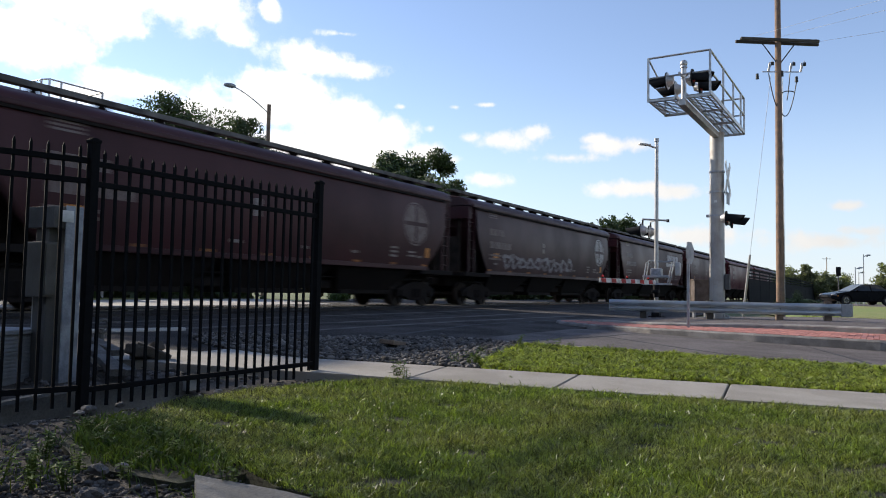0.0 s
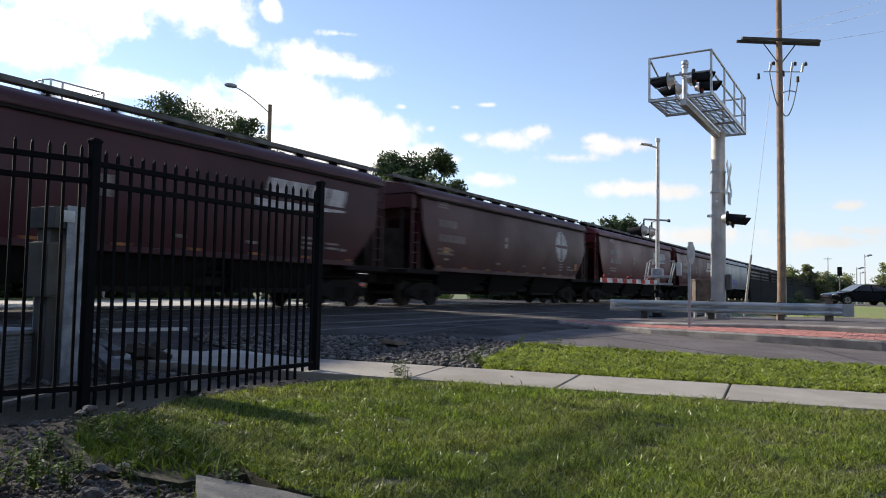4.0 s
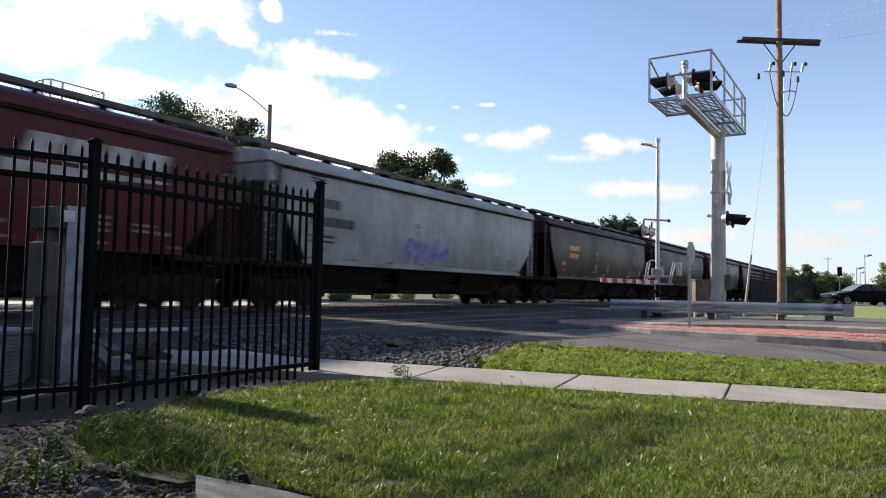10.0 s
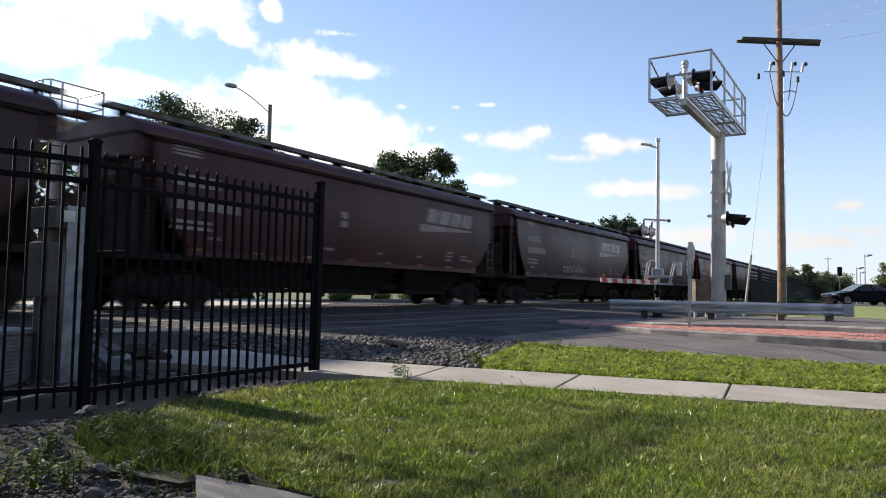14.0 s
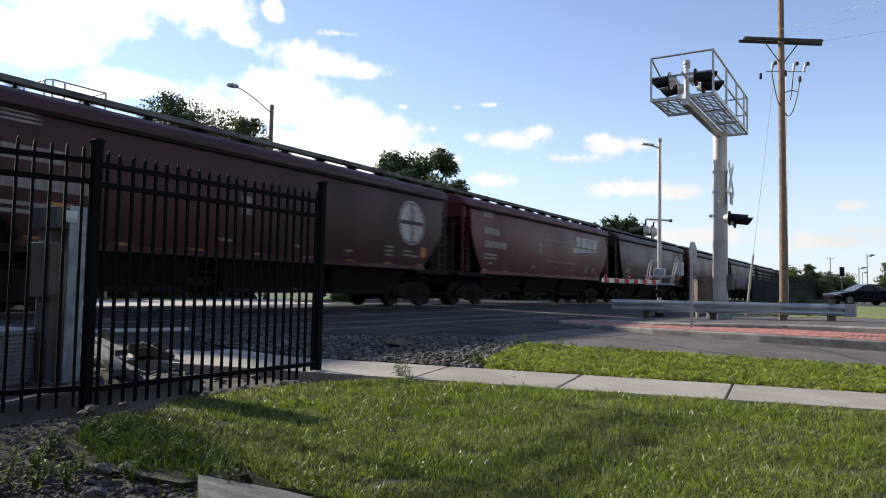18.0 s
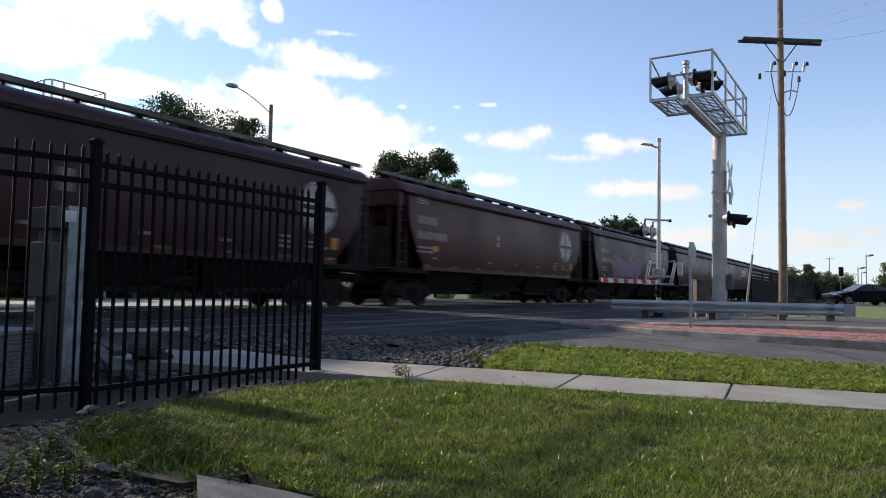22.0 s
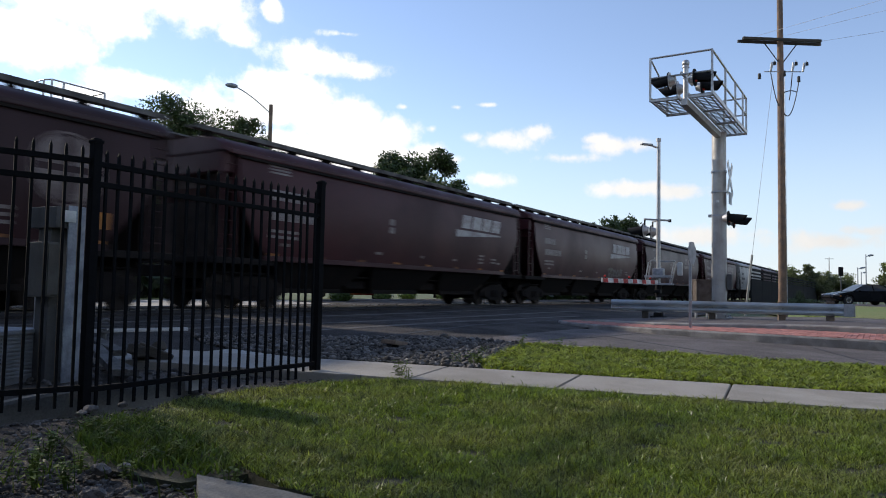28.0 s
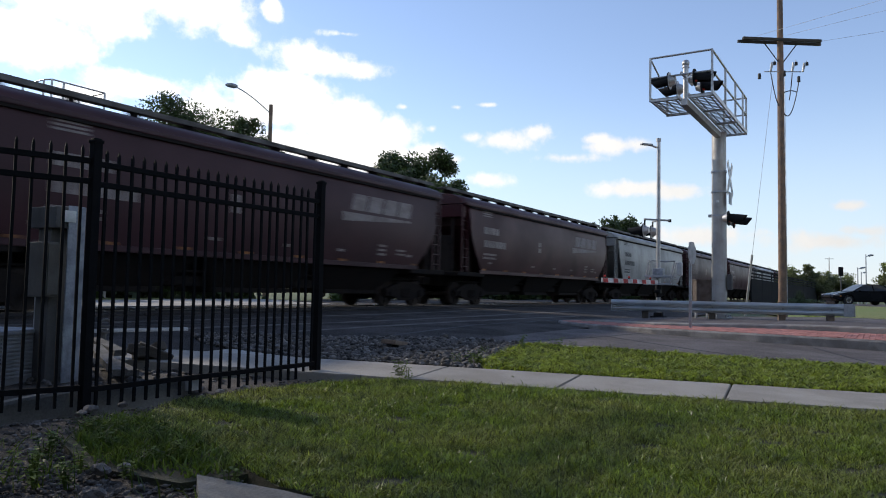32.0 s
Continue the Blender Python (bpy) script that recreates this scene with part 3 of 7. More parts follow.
# the raised median: near edge, rounded nose, far edge; it rises away from the nose
def median_h(y):
    for (ya, ha), (yb, hb) in zip(RISE, RISE[1:]):
        if ya <= y <= yb:
            return ha + (hb - ha) * (y - ya) / (yb - ya)
    return RISE[0][1] if y < RISE[0][0] else RISE[-1][1]


RISE = [(-14.0, 0.2), (0.0, 0.185), (2.0, 0.16), (4.2, 0.12), (6.2, 0.075), (7.4, 0.05)]
NEAR = [(17.1, -15.0), (14.79, 0.05), (14.88, 2.09), (15.22, 4.23), (15.7, 5.5)]
NOSE = [(16.1, 6.15), (16.5, 6.7), (16.95, 7.08), (17.4, 7.28), (17.9, 7.2)]
FARE = [(19.0, 6.7), (22.0, 5.9), (24.6, 4.2), (26.2, 1.0), (27.5, -14.0)]
outline = NEAR + NOSE + FARE
base = patch("median", [(x + (0.15 if x < 17.5 else 0), y) for x, y in outline], 0.0, CONCRETE_OLD, "raised dirty concrete median of the road", 0.2)
for v in base.data.vertices:
    v.co.z += median_h(v.co.y) - 0.05
kerb("median_kerb", NEAR + NOSE + FARE[:2], -0.17, median_h, "rounded concrete kerb round the median, darkened for its shaded face", KERB_SHADED)
BACK = [(20.2, -15.0), (17.5, 0.0), (17.6, 1.0), (17.65, 1.9), (17.4, 2.8), (17.05, 3.8), (17.05, 4.7), (17.3, 5.5), (17.55, 6.35), (17.75, 7.1)]


def inner_h(y):
    """Height of the kerb behind the bricks."""
    return median_h(y) + 0.13 - 0.09 * min(1, max(0, (y - 0.5) / 4.5))


kerb("inner_kerb", BACK[:-1], -0.25, inner_h, "pale concrete kerb behind the brick paving")
isle = patch("island", [(x + 0.2, y) for x, y in BACK[:-1]] + [(19.0, 6.5), (22.0, 5.7), (24.4, 4.1), (26.0, 1.0), (27.2, -9.0)], 0.0, ASPHALT_WORN, "dirty worn island round the signal masts", 0.2)
for v in isle.data.vertices:
    v.co.z += inner_h(v.co.y) - 0.012

# tar seams and patches in the asphalt
for pts in ([(10.8, 5.2), (13.2, 4.67), (15.1, 4.46), (15.1, 4.41), (13.2, 4.61), (10.8, 5.12)], [(11.4, 1.9), (11.96, 2.79), (13.4, 4.6), (13.46, 4.57), (12.02, 2.76), (11.46, 1.87)],
            [(11.9, 0.2), (14.6, 1.2), (14.6, 1.15), (11.9, 0.14)], [(9.9, 7.2), (14.0, 7.9), (21.0, 7.6), (21.0, 7.52), (14.0, 7.8), (9.9, 7.08)], [(5.0, 10.9), (14.0, 11.3), (24.0, 11.1), (24.0, 10.95), (14.0, 11.2), (5.0, 10.8)]):
    patch("tar_seam", pts, 0.004, TAR, "dark tar-filled crack in the asphalt", 0.01)
# pale streaks over the crossing, running along the track
for pts in ([(6.5, 10.2), (14.0, 9.9), (26.0, 10.3), (26.0, 10.05), (14.0, 9.62), (6.5, 9.95)], [(2.0, 12.2), (12.0, 11.75), (24.0, 12.1), (24.0, 11.85), (12.0, 11.5), (2.0, 11.9)],
            [(9.0, 8.7), (15.0, 8.9), (22.0, 8.5), (22.0, 8.3), (15.0, 8.62), (9.0, 8.5)]):
    patch("wheel_track", pts, 0.004, PALE_ASPHALT, "pale streak on the asphalt", 0.01)

# ---- the train ----
LIFT = 0.08       # by which the springs carry the body


def side_y(z):
    """Half width of the rounded hopper side at a height over the rail."""
    t = (z - 1.3) / 2.6
    return 1.42 + 0.21 * math.sin(math.pi * min(1, max(0, 0.12 + t * 0.73)))


def end_x(z):
    """Where the side sheet ends, by height: straight above, sweeping in below."""
    t = max(0.0, (2.95 - z) / 1.65)
    return 8.0 - 1.15 * t ** 1.6


def build_car():
    car = thing("hopper_car", (0, 0, 0), "brown covered hopper railway car with a rounded steel body", "railway car", "cars of the train")
    zs = [1.3, 1.36, 1.44, 1.6, 1.9, 2.2, 2.5, 2.8, 3.1, 3.4, 3.7, 3.9]
    n = 13
    for sgn in (-1, 1):
        bm = bmesh.new()
        rows = [[bm.verts.new((end_x(z) * (2 * i / (n - 1) - 1), sgn * side_y(z), z)) for i in range(n)] for z in zs]
        for a, b in zip(rows, rows[1:]):
            for i in range(n - 1):
                bm.faces.new((a[i], a[i + 1], b[i + 1], b[i]))
        bmesh.ops.recalc_face_normals(bm, faces=bm.faces[:])
        if (bm.faces[0].normal.y > 0) != (sgn > 0):
            bmesh.ops.reverse_faces(bm, faces=bm.faces[:])
        bmesh.ops.solidify(bm, geom=bm.faces[:], thickness=0.03)
        part("side_sheet", bm, CAR_PAINT, car, smooth=True)
        # sill with its flange
        bm = bmesh.new()
        box(bm, -7.0, 7.0, sgn * 1.47 - 0.05, sgn * 1.47 + 0.05, 1.2, 1.34, 0.012)
        part("side_sill", bm, CAR_PAINT, car)
        # dark strip standing for the shade in the gap under the eave
        bm = bmesh.new()
        box(bm, -8.0, 8.0, sgn * 1.565 - 0.04, sgn * 1.565 + 0.04, 3.79, 3.855)
        part("eave_joint", bm, UNDER, car)
        # eave beam
        bm = bmesh.new()
        box(bm, -8.35, 8.35, sgn * 1.55 - 0.07, sgn * 1.55 + 0.07, 3.855, 3.98, 0.03)
        part("eave_beam", bm, ROOF_PAINT, car)
    # roof: a shallow vault
    bm = bmesh.new()
    prof = [(-1.58, 3.93), (-1.57, 4.03), (-1.5, 4.13), (-1.36, 4.21), (-1.1, 4.3), (-0.5, 4.38), (0.5, 4.38), (1.1, 4.3), (1.36, 4.21), (1.5, 4.13), (1.57, 4.03), (1.58, 3.93)]
    rows = [[bm.verts.new((x, y * k, 3.93 + (z - 3.93) * k)) for y, z in prof] for x, k in ((-8.5, 0.93), (-8.38, 0.99), (-8.2, 1.0), (0, 1.0), (8.2, 1.0), (8.38, 0.99), (8.5, 0.93))]
    for a, b in zip(rows, rows[1:]):
        for i in range(len(prof) - 1):
            bm.faces.new((a[i], b[i], b[i + 1], a[i + 1]))
    bm.faces.new(rows[0])
    bm.faces.new(rows[-1][::-1])
    bmesh.ops.recalc_face_normals(bm, faces=bm.faces[:])
    part("roof", bm, ROOF_PAINT, car, smooth=True)
    # loading hatch along the middle
    bm = bmesh.new()
    box(bm, -8.2, 8.2, -0.42, 0.42, 4.3, 4.45, 0.03)
    for i in range(9):
        box(bm, -7.3 + i * 1.8, -7.22 + i * 1.8, -0.46, 0.46, 4.43, 4.47)
    part("loading_hatch", bm, GRATING, car, "grimy loading hatch along the roof")
    for sgn in (-1, 1):
        bm = bmesh.new()
        for j in range(3):
            y = sgn * (0.55 + j * 0.15)
            box(bm, -8.8, 8.8, y - 0.066, y + 0.066, 4.52, 4.565)
        part("running_board", bm, GRATING, car, "grey steel grating walkway on the roof")
        bm = bmesh.new()
        box(bm, -8.8, 8.8, sgn * 0.935 - 0.012, sgn * 0.935 + 0.012, 4.455, 4.575)
        part("walkway_edge", bm, GRATING, car)
        if sgn < 0:
            bm = bmesh.new()
            box(bm, -0.05, 0.05, -0.94, -0.5, 4.24, 4.51)
            bracket = mesh_from(bm, "walkway_bracket", UNDER)
            for i in range(12):
                part("walkway_bracket", bracket, None, car).location.x = -8.3 + i * 16.6 / 11
    for e in (-1, 1):
        # sloping end of the tank and its posts
        bm = bmesh.new()
        extrude_xz(bm, [(e * 8.0, 3.93), (e * 8.0, 3.1), (e * 6.1, 1.3), (e * 5.6, 1.3), (e * 5.6, 1.45), (e * 7.7, 3.2), (e * 7.7, 3.93)], -1.46, 1.46)
        part("slope_sheet", bm, CAR_PAINT, car)
        bm = bmesh.new()
        extrude_xz(bm, [(e * 6.0, 1.24), (e * 8.1, 1.24), (e * 8.1, 1.5), (e * 7.9, 3.0)], -0.05, 0.05)
        part("shear_plate", bm, END_SHADE_GRIME, car)
        # added plate that stops bright sky showing through between the cars
        bm = bmesh.new()
        box(bm, e * 8.25 - 0.03, e * 8.25 + 0.03, -0.95, 1.45, 1.24, 2.7)
        part("end_panel", bm, END_SHADE_GRIME, car)
        for y in (-0.95, 0.25, 1.4):
            bm = bmesh.new()
            box(bm, e * 8.32 - 0.04, e * 8.32 + 0.04, y - 0.04, y + 0.04, 1.24, 3.4)
            part("end_stanchion", bm, END_SHADE_GRIME, car)
        bm = bmesh.new()
        box(bm, e * 8.3 - 0.32 * 0.5, e * 8.3 + 0.16, -1.45, 1.45, 3.4, 3.9, 0.02)
        part("end_header", bm, CAR_PAINT, car)
        # near-black instead of body paint, for the shade between the cars
        bm = bmesh.new()
        box(bm, min(e * 6.6, e * 8.75), max(e * 6.6, e * 8.75), -1.5, 1.5, 1.08, 1.24, 0.015)
        part("end_platform", bm, UNDER, car)
        for sgn in (-1, 1):
            bm = bmesh.new()
            y = sgn * 1.46
            for x in (e * 8.42, e * 8.02):
                box(bm, x - 0.035, x + 0.035, y - 0.03, y + 0.03, 1.2, 3.9)
            for i in range(7):
                tube(bm, (e * 8.42, y, 1.45 + i * 0.36), (e * 8.02, y, 1.45 + i * 0.36), 0.014, seg=6)
            part("corner_ladder", bm, CAR_PAINT, car)
            bm = bmesh.new()
            box(bm, e * 7.0 - 0.05, e * 7.0 + 0.05, sgn * 1.0 - 0.05, sgn * 1.0 + 0.05, 1.2, 2.3)
            part("end_post", bm, END_SHADE_GRIME, car)
        bm = bmesh.new()
        tube(bm, (e * 7.5, -0.35, 1.45), (e * 7.5, 0.35, 1.45), 0.16, seg=12)
        box(bm, e * 7.7 - 0.1, e * 7.7 + 0.1, 0.5, 0.8, 1.24, 1.6, 0.02)
        part("brake_cylinder", bm, UNDER, car)
        bm = bmesh.new()
        box(bm, min(e * 8.4, e * 9.0), max(e * 8.4, e * 9.0), -0.12, 0.12, 0.74, 1.0, 0.02)
        box(bm, min(e * 8.95, e * 9.18), max(e * 8.95, e * 9.18), -0.2, 0.2, 0.72, 1.02, 0.04)
        part("coupler", bm, UNDER, car, "grimy steel coupler")
    # outlet hoppers under the body
    for x in (-4.3, 0.0, 4.3):
        bm = bmesh.new()
        a = [bm.verts.new(p) for p in ((x - 2.15, -1.4, 1.3), (x + 2.15, -1.4, 1.3), (x + 2.15, 1.4, 1.3), (x - 2.15, 1.4, 1.3))]
        b = [bm.verts.new(p) for p in ((x - 1.35, -0.7, 0.46), (x + 1.35, -0.7, 0.46), (x + 1.35, 0.7, 0.46), (x - 1.35, 0.7, 0.46))]
        bm.faces.new(a)
        bm.faces.new(b[::-1])
        for i in range(4):
            bm.faces.new((a[i], b[i], b[(i + 1) % 4], a[(i + 1) % 4]))
        bmesh.ops.recalc_face_normals(bm, faces=bm.faces[:])
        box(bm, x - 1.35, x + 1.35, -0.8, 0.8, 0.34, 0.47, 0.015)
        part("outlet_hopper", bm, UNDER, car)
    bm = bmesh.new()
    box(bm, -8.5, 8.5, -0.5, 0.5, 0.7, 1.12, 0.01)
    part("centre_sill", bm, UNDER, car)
    # bar, pipe and added filler boxes that block the bright view underneath
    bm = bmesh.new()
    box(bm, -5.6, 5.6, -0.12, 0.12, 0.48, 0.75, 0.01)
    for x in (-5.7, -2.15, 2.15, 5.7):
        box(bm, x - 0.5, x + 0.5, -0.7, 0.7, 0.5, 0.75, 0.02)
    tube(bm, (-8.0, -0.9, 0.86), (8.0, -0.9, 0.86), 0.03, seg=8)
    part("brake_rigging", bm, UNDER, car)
    # the body rides high on its springs
    for o in car.children:
        o.location.z = LIFT
    # bogies
    for e in (-1, 1):
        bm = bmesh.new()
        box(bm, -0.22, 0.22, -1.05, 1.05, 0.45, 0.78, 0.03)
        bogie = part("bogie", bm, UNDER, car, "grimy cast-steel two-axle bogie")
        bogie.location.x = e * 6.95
        # plain boxes between the wheels, added to block light from behind
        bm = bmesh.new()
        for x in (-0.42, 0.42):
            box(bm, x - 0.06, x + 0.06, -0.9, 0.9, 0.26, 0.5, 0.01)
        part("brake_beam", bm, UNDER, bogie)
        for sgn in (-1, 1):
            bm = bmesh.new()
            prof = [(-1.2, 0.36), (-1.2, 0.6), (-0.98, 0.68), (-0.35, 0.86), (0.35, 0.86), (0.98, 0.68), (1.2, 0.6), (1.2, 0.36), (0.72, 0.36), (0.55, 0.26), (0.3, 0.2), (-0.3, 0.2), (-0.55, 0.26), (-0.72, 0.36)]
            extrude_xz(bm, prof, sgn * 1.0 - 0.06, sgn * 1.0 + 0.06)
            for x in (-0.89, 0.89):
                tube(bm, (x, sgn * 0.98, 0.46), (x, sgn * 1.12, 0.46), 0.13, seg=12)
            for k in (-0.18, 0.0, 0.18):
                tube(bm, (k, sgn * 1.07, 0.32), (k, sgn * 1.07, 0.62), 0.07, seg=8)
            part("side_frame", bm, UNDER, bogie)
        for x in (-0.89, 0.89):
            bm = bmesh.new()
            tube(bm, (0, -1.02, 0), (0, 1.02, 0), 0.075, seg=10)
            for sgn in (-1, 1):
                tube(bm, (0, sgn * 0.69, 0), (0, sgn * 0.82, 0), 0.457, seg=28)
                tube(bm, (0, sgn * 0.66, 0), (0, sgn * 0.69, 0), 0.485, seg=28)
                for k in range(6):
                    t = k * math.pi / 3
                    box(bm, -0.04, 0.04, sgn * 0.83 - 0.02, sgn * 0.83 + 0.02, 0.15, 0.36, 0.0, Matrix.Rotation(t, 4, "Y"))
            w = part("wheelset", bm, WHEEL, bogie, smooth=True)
            w.location = (x, 0, 0.46)
    return car


def decal(bm, x0, x1, z0, z1, slant=0.0, off=0.006, nx=2, nz=4):
    """A painted patch that follows the near side of the body."""
    rows = []
    for j in range(nz + 1):
        z = z0 + (z1 - z0) * j / nz
        rows.append([bm.verts.new((x0 + (x1 - x0) * i / nx + slant * (z - z0), -side_y(z) - off, z)) for i in range(nx + 1)])
    for a, b in zip(rows, rows[1:]):
        for i in range(nx):
            bm.faces.new((a[i], a[i + 1], b[i + 1], b[i]))


def disc_decal(bm, cx, cz, r):
    """A round emblem with a cross left open in it."""
    k = 0.1 * r
    for sx in (-1, 1):
        for sz in (-1, 1):
            n = 8
            grid = []
            for j in range(n + 1):
                z = k + (r - k) * j / n
                w = math.sqrt(max(0.0, r * r - z * z))
                grid.append([(k + max(0.0, w - k) * i / 4, z) for i in range(5)])
            vs = [[bm.verts.new((cx + sx * x, -side_y(cz + sz * z) - 0.006, cz + sz * z)) for x, z in row] for row in grid]
            for a, b in zip(vs, vs[1:]):
                for i in range(4):
                    f = (a[i], a[i + 1], b[i + 1], b[i])
                    bm.faces.new(f if sx * sz > 0 else f[::-1])
    ring = []
    for i in range(40):
        t = 2 * math.pi * i / 40
        ring.append([bm.verts.new((cx + q * math.cos(t), -side_y(cz + q * math.sin(t)) - 0.005, cz + q * math.sin(t))) for q in (r * 1.05, r * 1.12)])
    for i in range(40):
        a, b = ring[i], ring[(i + 1) % 40]
        bm.faces.new((a[0], a[1], b[1], b[0]))


MARKS = {}


def pieces(bm, mat):
    """Each connected piece of a mesh as a mesh of its own."""
    bm.verts.index_update()
    bm.faces.index_update()
    out, left = [], set(bm.verts)
    while left:
        todo, seen = [left.pop()], []
        while todo:
            v = todo.pop()
            seen.append(v)
            for e in v.link_edges:
                o = e.other_vert(v)
                if o in left:
                    left.remove(o)
                    todo.append(o)
        seen.sort(key=lambda v: v.index)
        one = bmesh.new()
        twin = {v: one.verts.new(v.co) for v in seen}
        for f in sorted({f for v in seen for f in v.link_faces}, key=lambda f: f.index):
            one.faces.new([twin[v] for v in f.verts])
        out.append(mesh_from(one, "marking", mat))
    bm.free()
    return out


def mark_mesh(kind):
    """The painted markings, each kind made once."""
    if kind in MARKS:
        return MARKS[kind]
    bm = bmesh.new()
    if kind in ("logo", "logo_faded"):
        # four slanted blocks over a long wedge
        for i in range(4):
            x = 3.1 + i * 0.82
            decal(bm, x, x + 0.7, 2.93, 3.45, 0.4)
        rows = []
        for i in range(7):
            x = 2.72 + i * 0.6
            rows.append([bm.verts.new((x, -side_y(z) - 0.006, z)) for z in (2.56 + i * 0.037, 2.84)])
        for a, b in zip(rows, rows[1:]):
            bm.faces.new((a[0], b[0], b[1], a[1]))
        mat = MARK_WHITE if kind == "logo" else MARK_FADED
    elif kind in ("disc", "disc_faded", "disc_inner", "disc_outer"):
        disc_decal(bm, {"disc_inner": 4.75, "disc_outer": 6.48}.get(kind, 6.03), 2.8, 0.68)
        mat = MARK_GHOST if kind == "disc_faded" else MARK_WHITE
    elif kind in ("number", "number_faded", "number_dark", "number_inner", "number_outer"):
        # initials, number and data lines as plain bars
        x0 = {"number_inner": -6.1, "number_outer": -7.5}.get(kind, -6.9)
        for i in range(4):
            decal(bm, x0 + i * 0.33, x0 + 0.28 + i * 0.33, 2.84, 3.12)
        for i in range(6):
            decal(bm, x0 + i * 0.33, x0 + 0.28 + i * 0.33, 2.3, 2.58)
        for j in range(2):
            decal(bm, x0, x0 + 1.1, 1.82 + j * 0.15, 1.9 + j * 0.15)
        for j in range(3):
            decal(bm, x0, x0 + 0.75, 3.56 + j * 0.09, 3.61 + j * 0.09)
        mat = {"number": MARK_FADED, "number_inner": MARK_FADED, "number_outer": MARK_FADED, "number_faded": MARK_GHOST, "number_dark": MARK_DARK}[kind]
    elif kind == "plates":
        decal(bm, -1.55, -1.3, 2.35, 2.55)
        decal(bm, -1.55, -1.3, 2.62, 2.82)
        for x, w in ((-6.4, 0.3), (-2.2, 0.35), (0.4, 0.2), (2.6, 0.3), (6.2, 0.3)):
            decal(bm, x, x + w, 1.62, 1.7)
        for z in (1.6, 1.74, 1.88):
            decal(bm, 4.6, 5.0, z, z + 0.07)
        for z in (1.65, 1.78):
            decal(bm, 5.6, 6.1, z, z + 0.06)
        mat = MARK_FADED
    elif kind == "reflectors":
        decal(bm, -0.17, 0.17, 1.345, 1.41, nz=1)
        mat = REFLECTOR
    elif kind == "orange_number":
        for j, w in ((0, 1.25), (1, 1.4)):
            decal(bm, -5.6, -5.6 + w, 2.3 + j * 0.4, 2.56 + j * 0.4)
        decal(bm, -1.6, -1.4, 1.6, 2.1)
        decal(bm, 0.4, 0.6, 1.6, 2.1)
        mat = MARK_ORANGE
    elif kind == "corner_orange":
        decal(bm, 6.7, 6.95, 1.65, 2.0)
        decal(bm, -6.5, -6.1, 1.9, 2.1)
        mat = MARK_ORANGE
    elif kind == "panel":
        for z0, z1 in ((1.98, 2.02), (3.02, 3.05)):
            decal(bm, -0.6, 3.2, z0, z1, nz=1)
        mat = MARK_FADED
    else:
        # sprayed lettering that nobody can read: rounded loops side by side
        rng = random.Random(len(kind) * 7)
        x0, n, w, z0, h = {"spray_white": (-5.6, 10, 0.8, 1.55, 0.62), "spray_low": (-2.6, 5, 0.62, 1.55, 0.4), "spray_blue": (-2.2, 5, 0.6, 1.5, 0.85),
                           "spray_purple": (-4.5, 9, 0.58, 1.5, 1.25), "spray_lime": (-4.9, 8, 0.75, 1.47, 1.5), "spray_green": (2.4, 5, 0.5, 1.5, 0.55)}[kind]
        for i in range(n):
            hh = h * rng.uniform(0.65 if kind not in ('spray_purple', 'spray_lime') else 0.85, 1.0)
            cx = x0 + i * w + w / 2
            loop = 14
            ring = []
            for k in range(loop):
                t = 2 * math.pi * k / loop
                wob = 1 + 0.25 * math.sin(3 * t + i) + 0.12 * rng.uniform(-1, 1)
                o = (w * 0.56 * wob * math.cos(t), hh * 0.55 * wob * math.sin(t))
                q = 0.45 if kind not in ("spray_purple", "spray_blue", "spray_lime") else 0.12
                ring.append([bm.verts.new((cx + o[0] * m, -side_y(z0 + hh / 2 + o[1] * m) - (0.004 if kind == "spray_lime" else 0.008) - 0.001 * (i % 3), z0 + hh / 2 + o[1] * m)) for m in (1.0, q)])
            for k in range(loop):
                a, b = ring[k], ring[(k + 1) % loop]
                bm.faces.new((a[0], b[0], b[1], a[1]))
        mat = {"spray_white": SPRAY_WHITE, "spray_low": SPRAY_WHITE, "spray_blue": SPRAY_BLUE, "spray_purple": SPRAY_PURPLE, "spray_lime": SPRAY_LIME, "spray_green": SPRAY_GREEN}[kind]
    MARKS[kind] = pieces(bm, mat) if not kind.startswith("disc") else [mesh_from(bm, "marking", mat)]
    return MARKS[kind]


BROWN, DARK, RED, RUST, TAUPE, GREY = (0.06, 0.0165, 0.02), (0.042, 0.0155, 0.0175), (0.098, 0.0135, 0.017), (0.068, 0.0165, 0.0185), (0.054, 0.0205, 0.025), (0.38, 0.372, 0.36)
PAINT_NAME = {BROWN: "dull brown", DARK: "dark brown", RED: "oxide-red", RUST: "reddish brown", TAUPE: "greyish brown", GREY: "pale grey"}
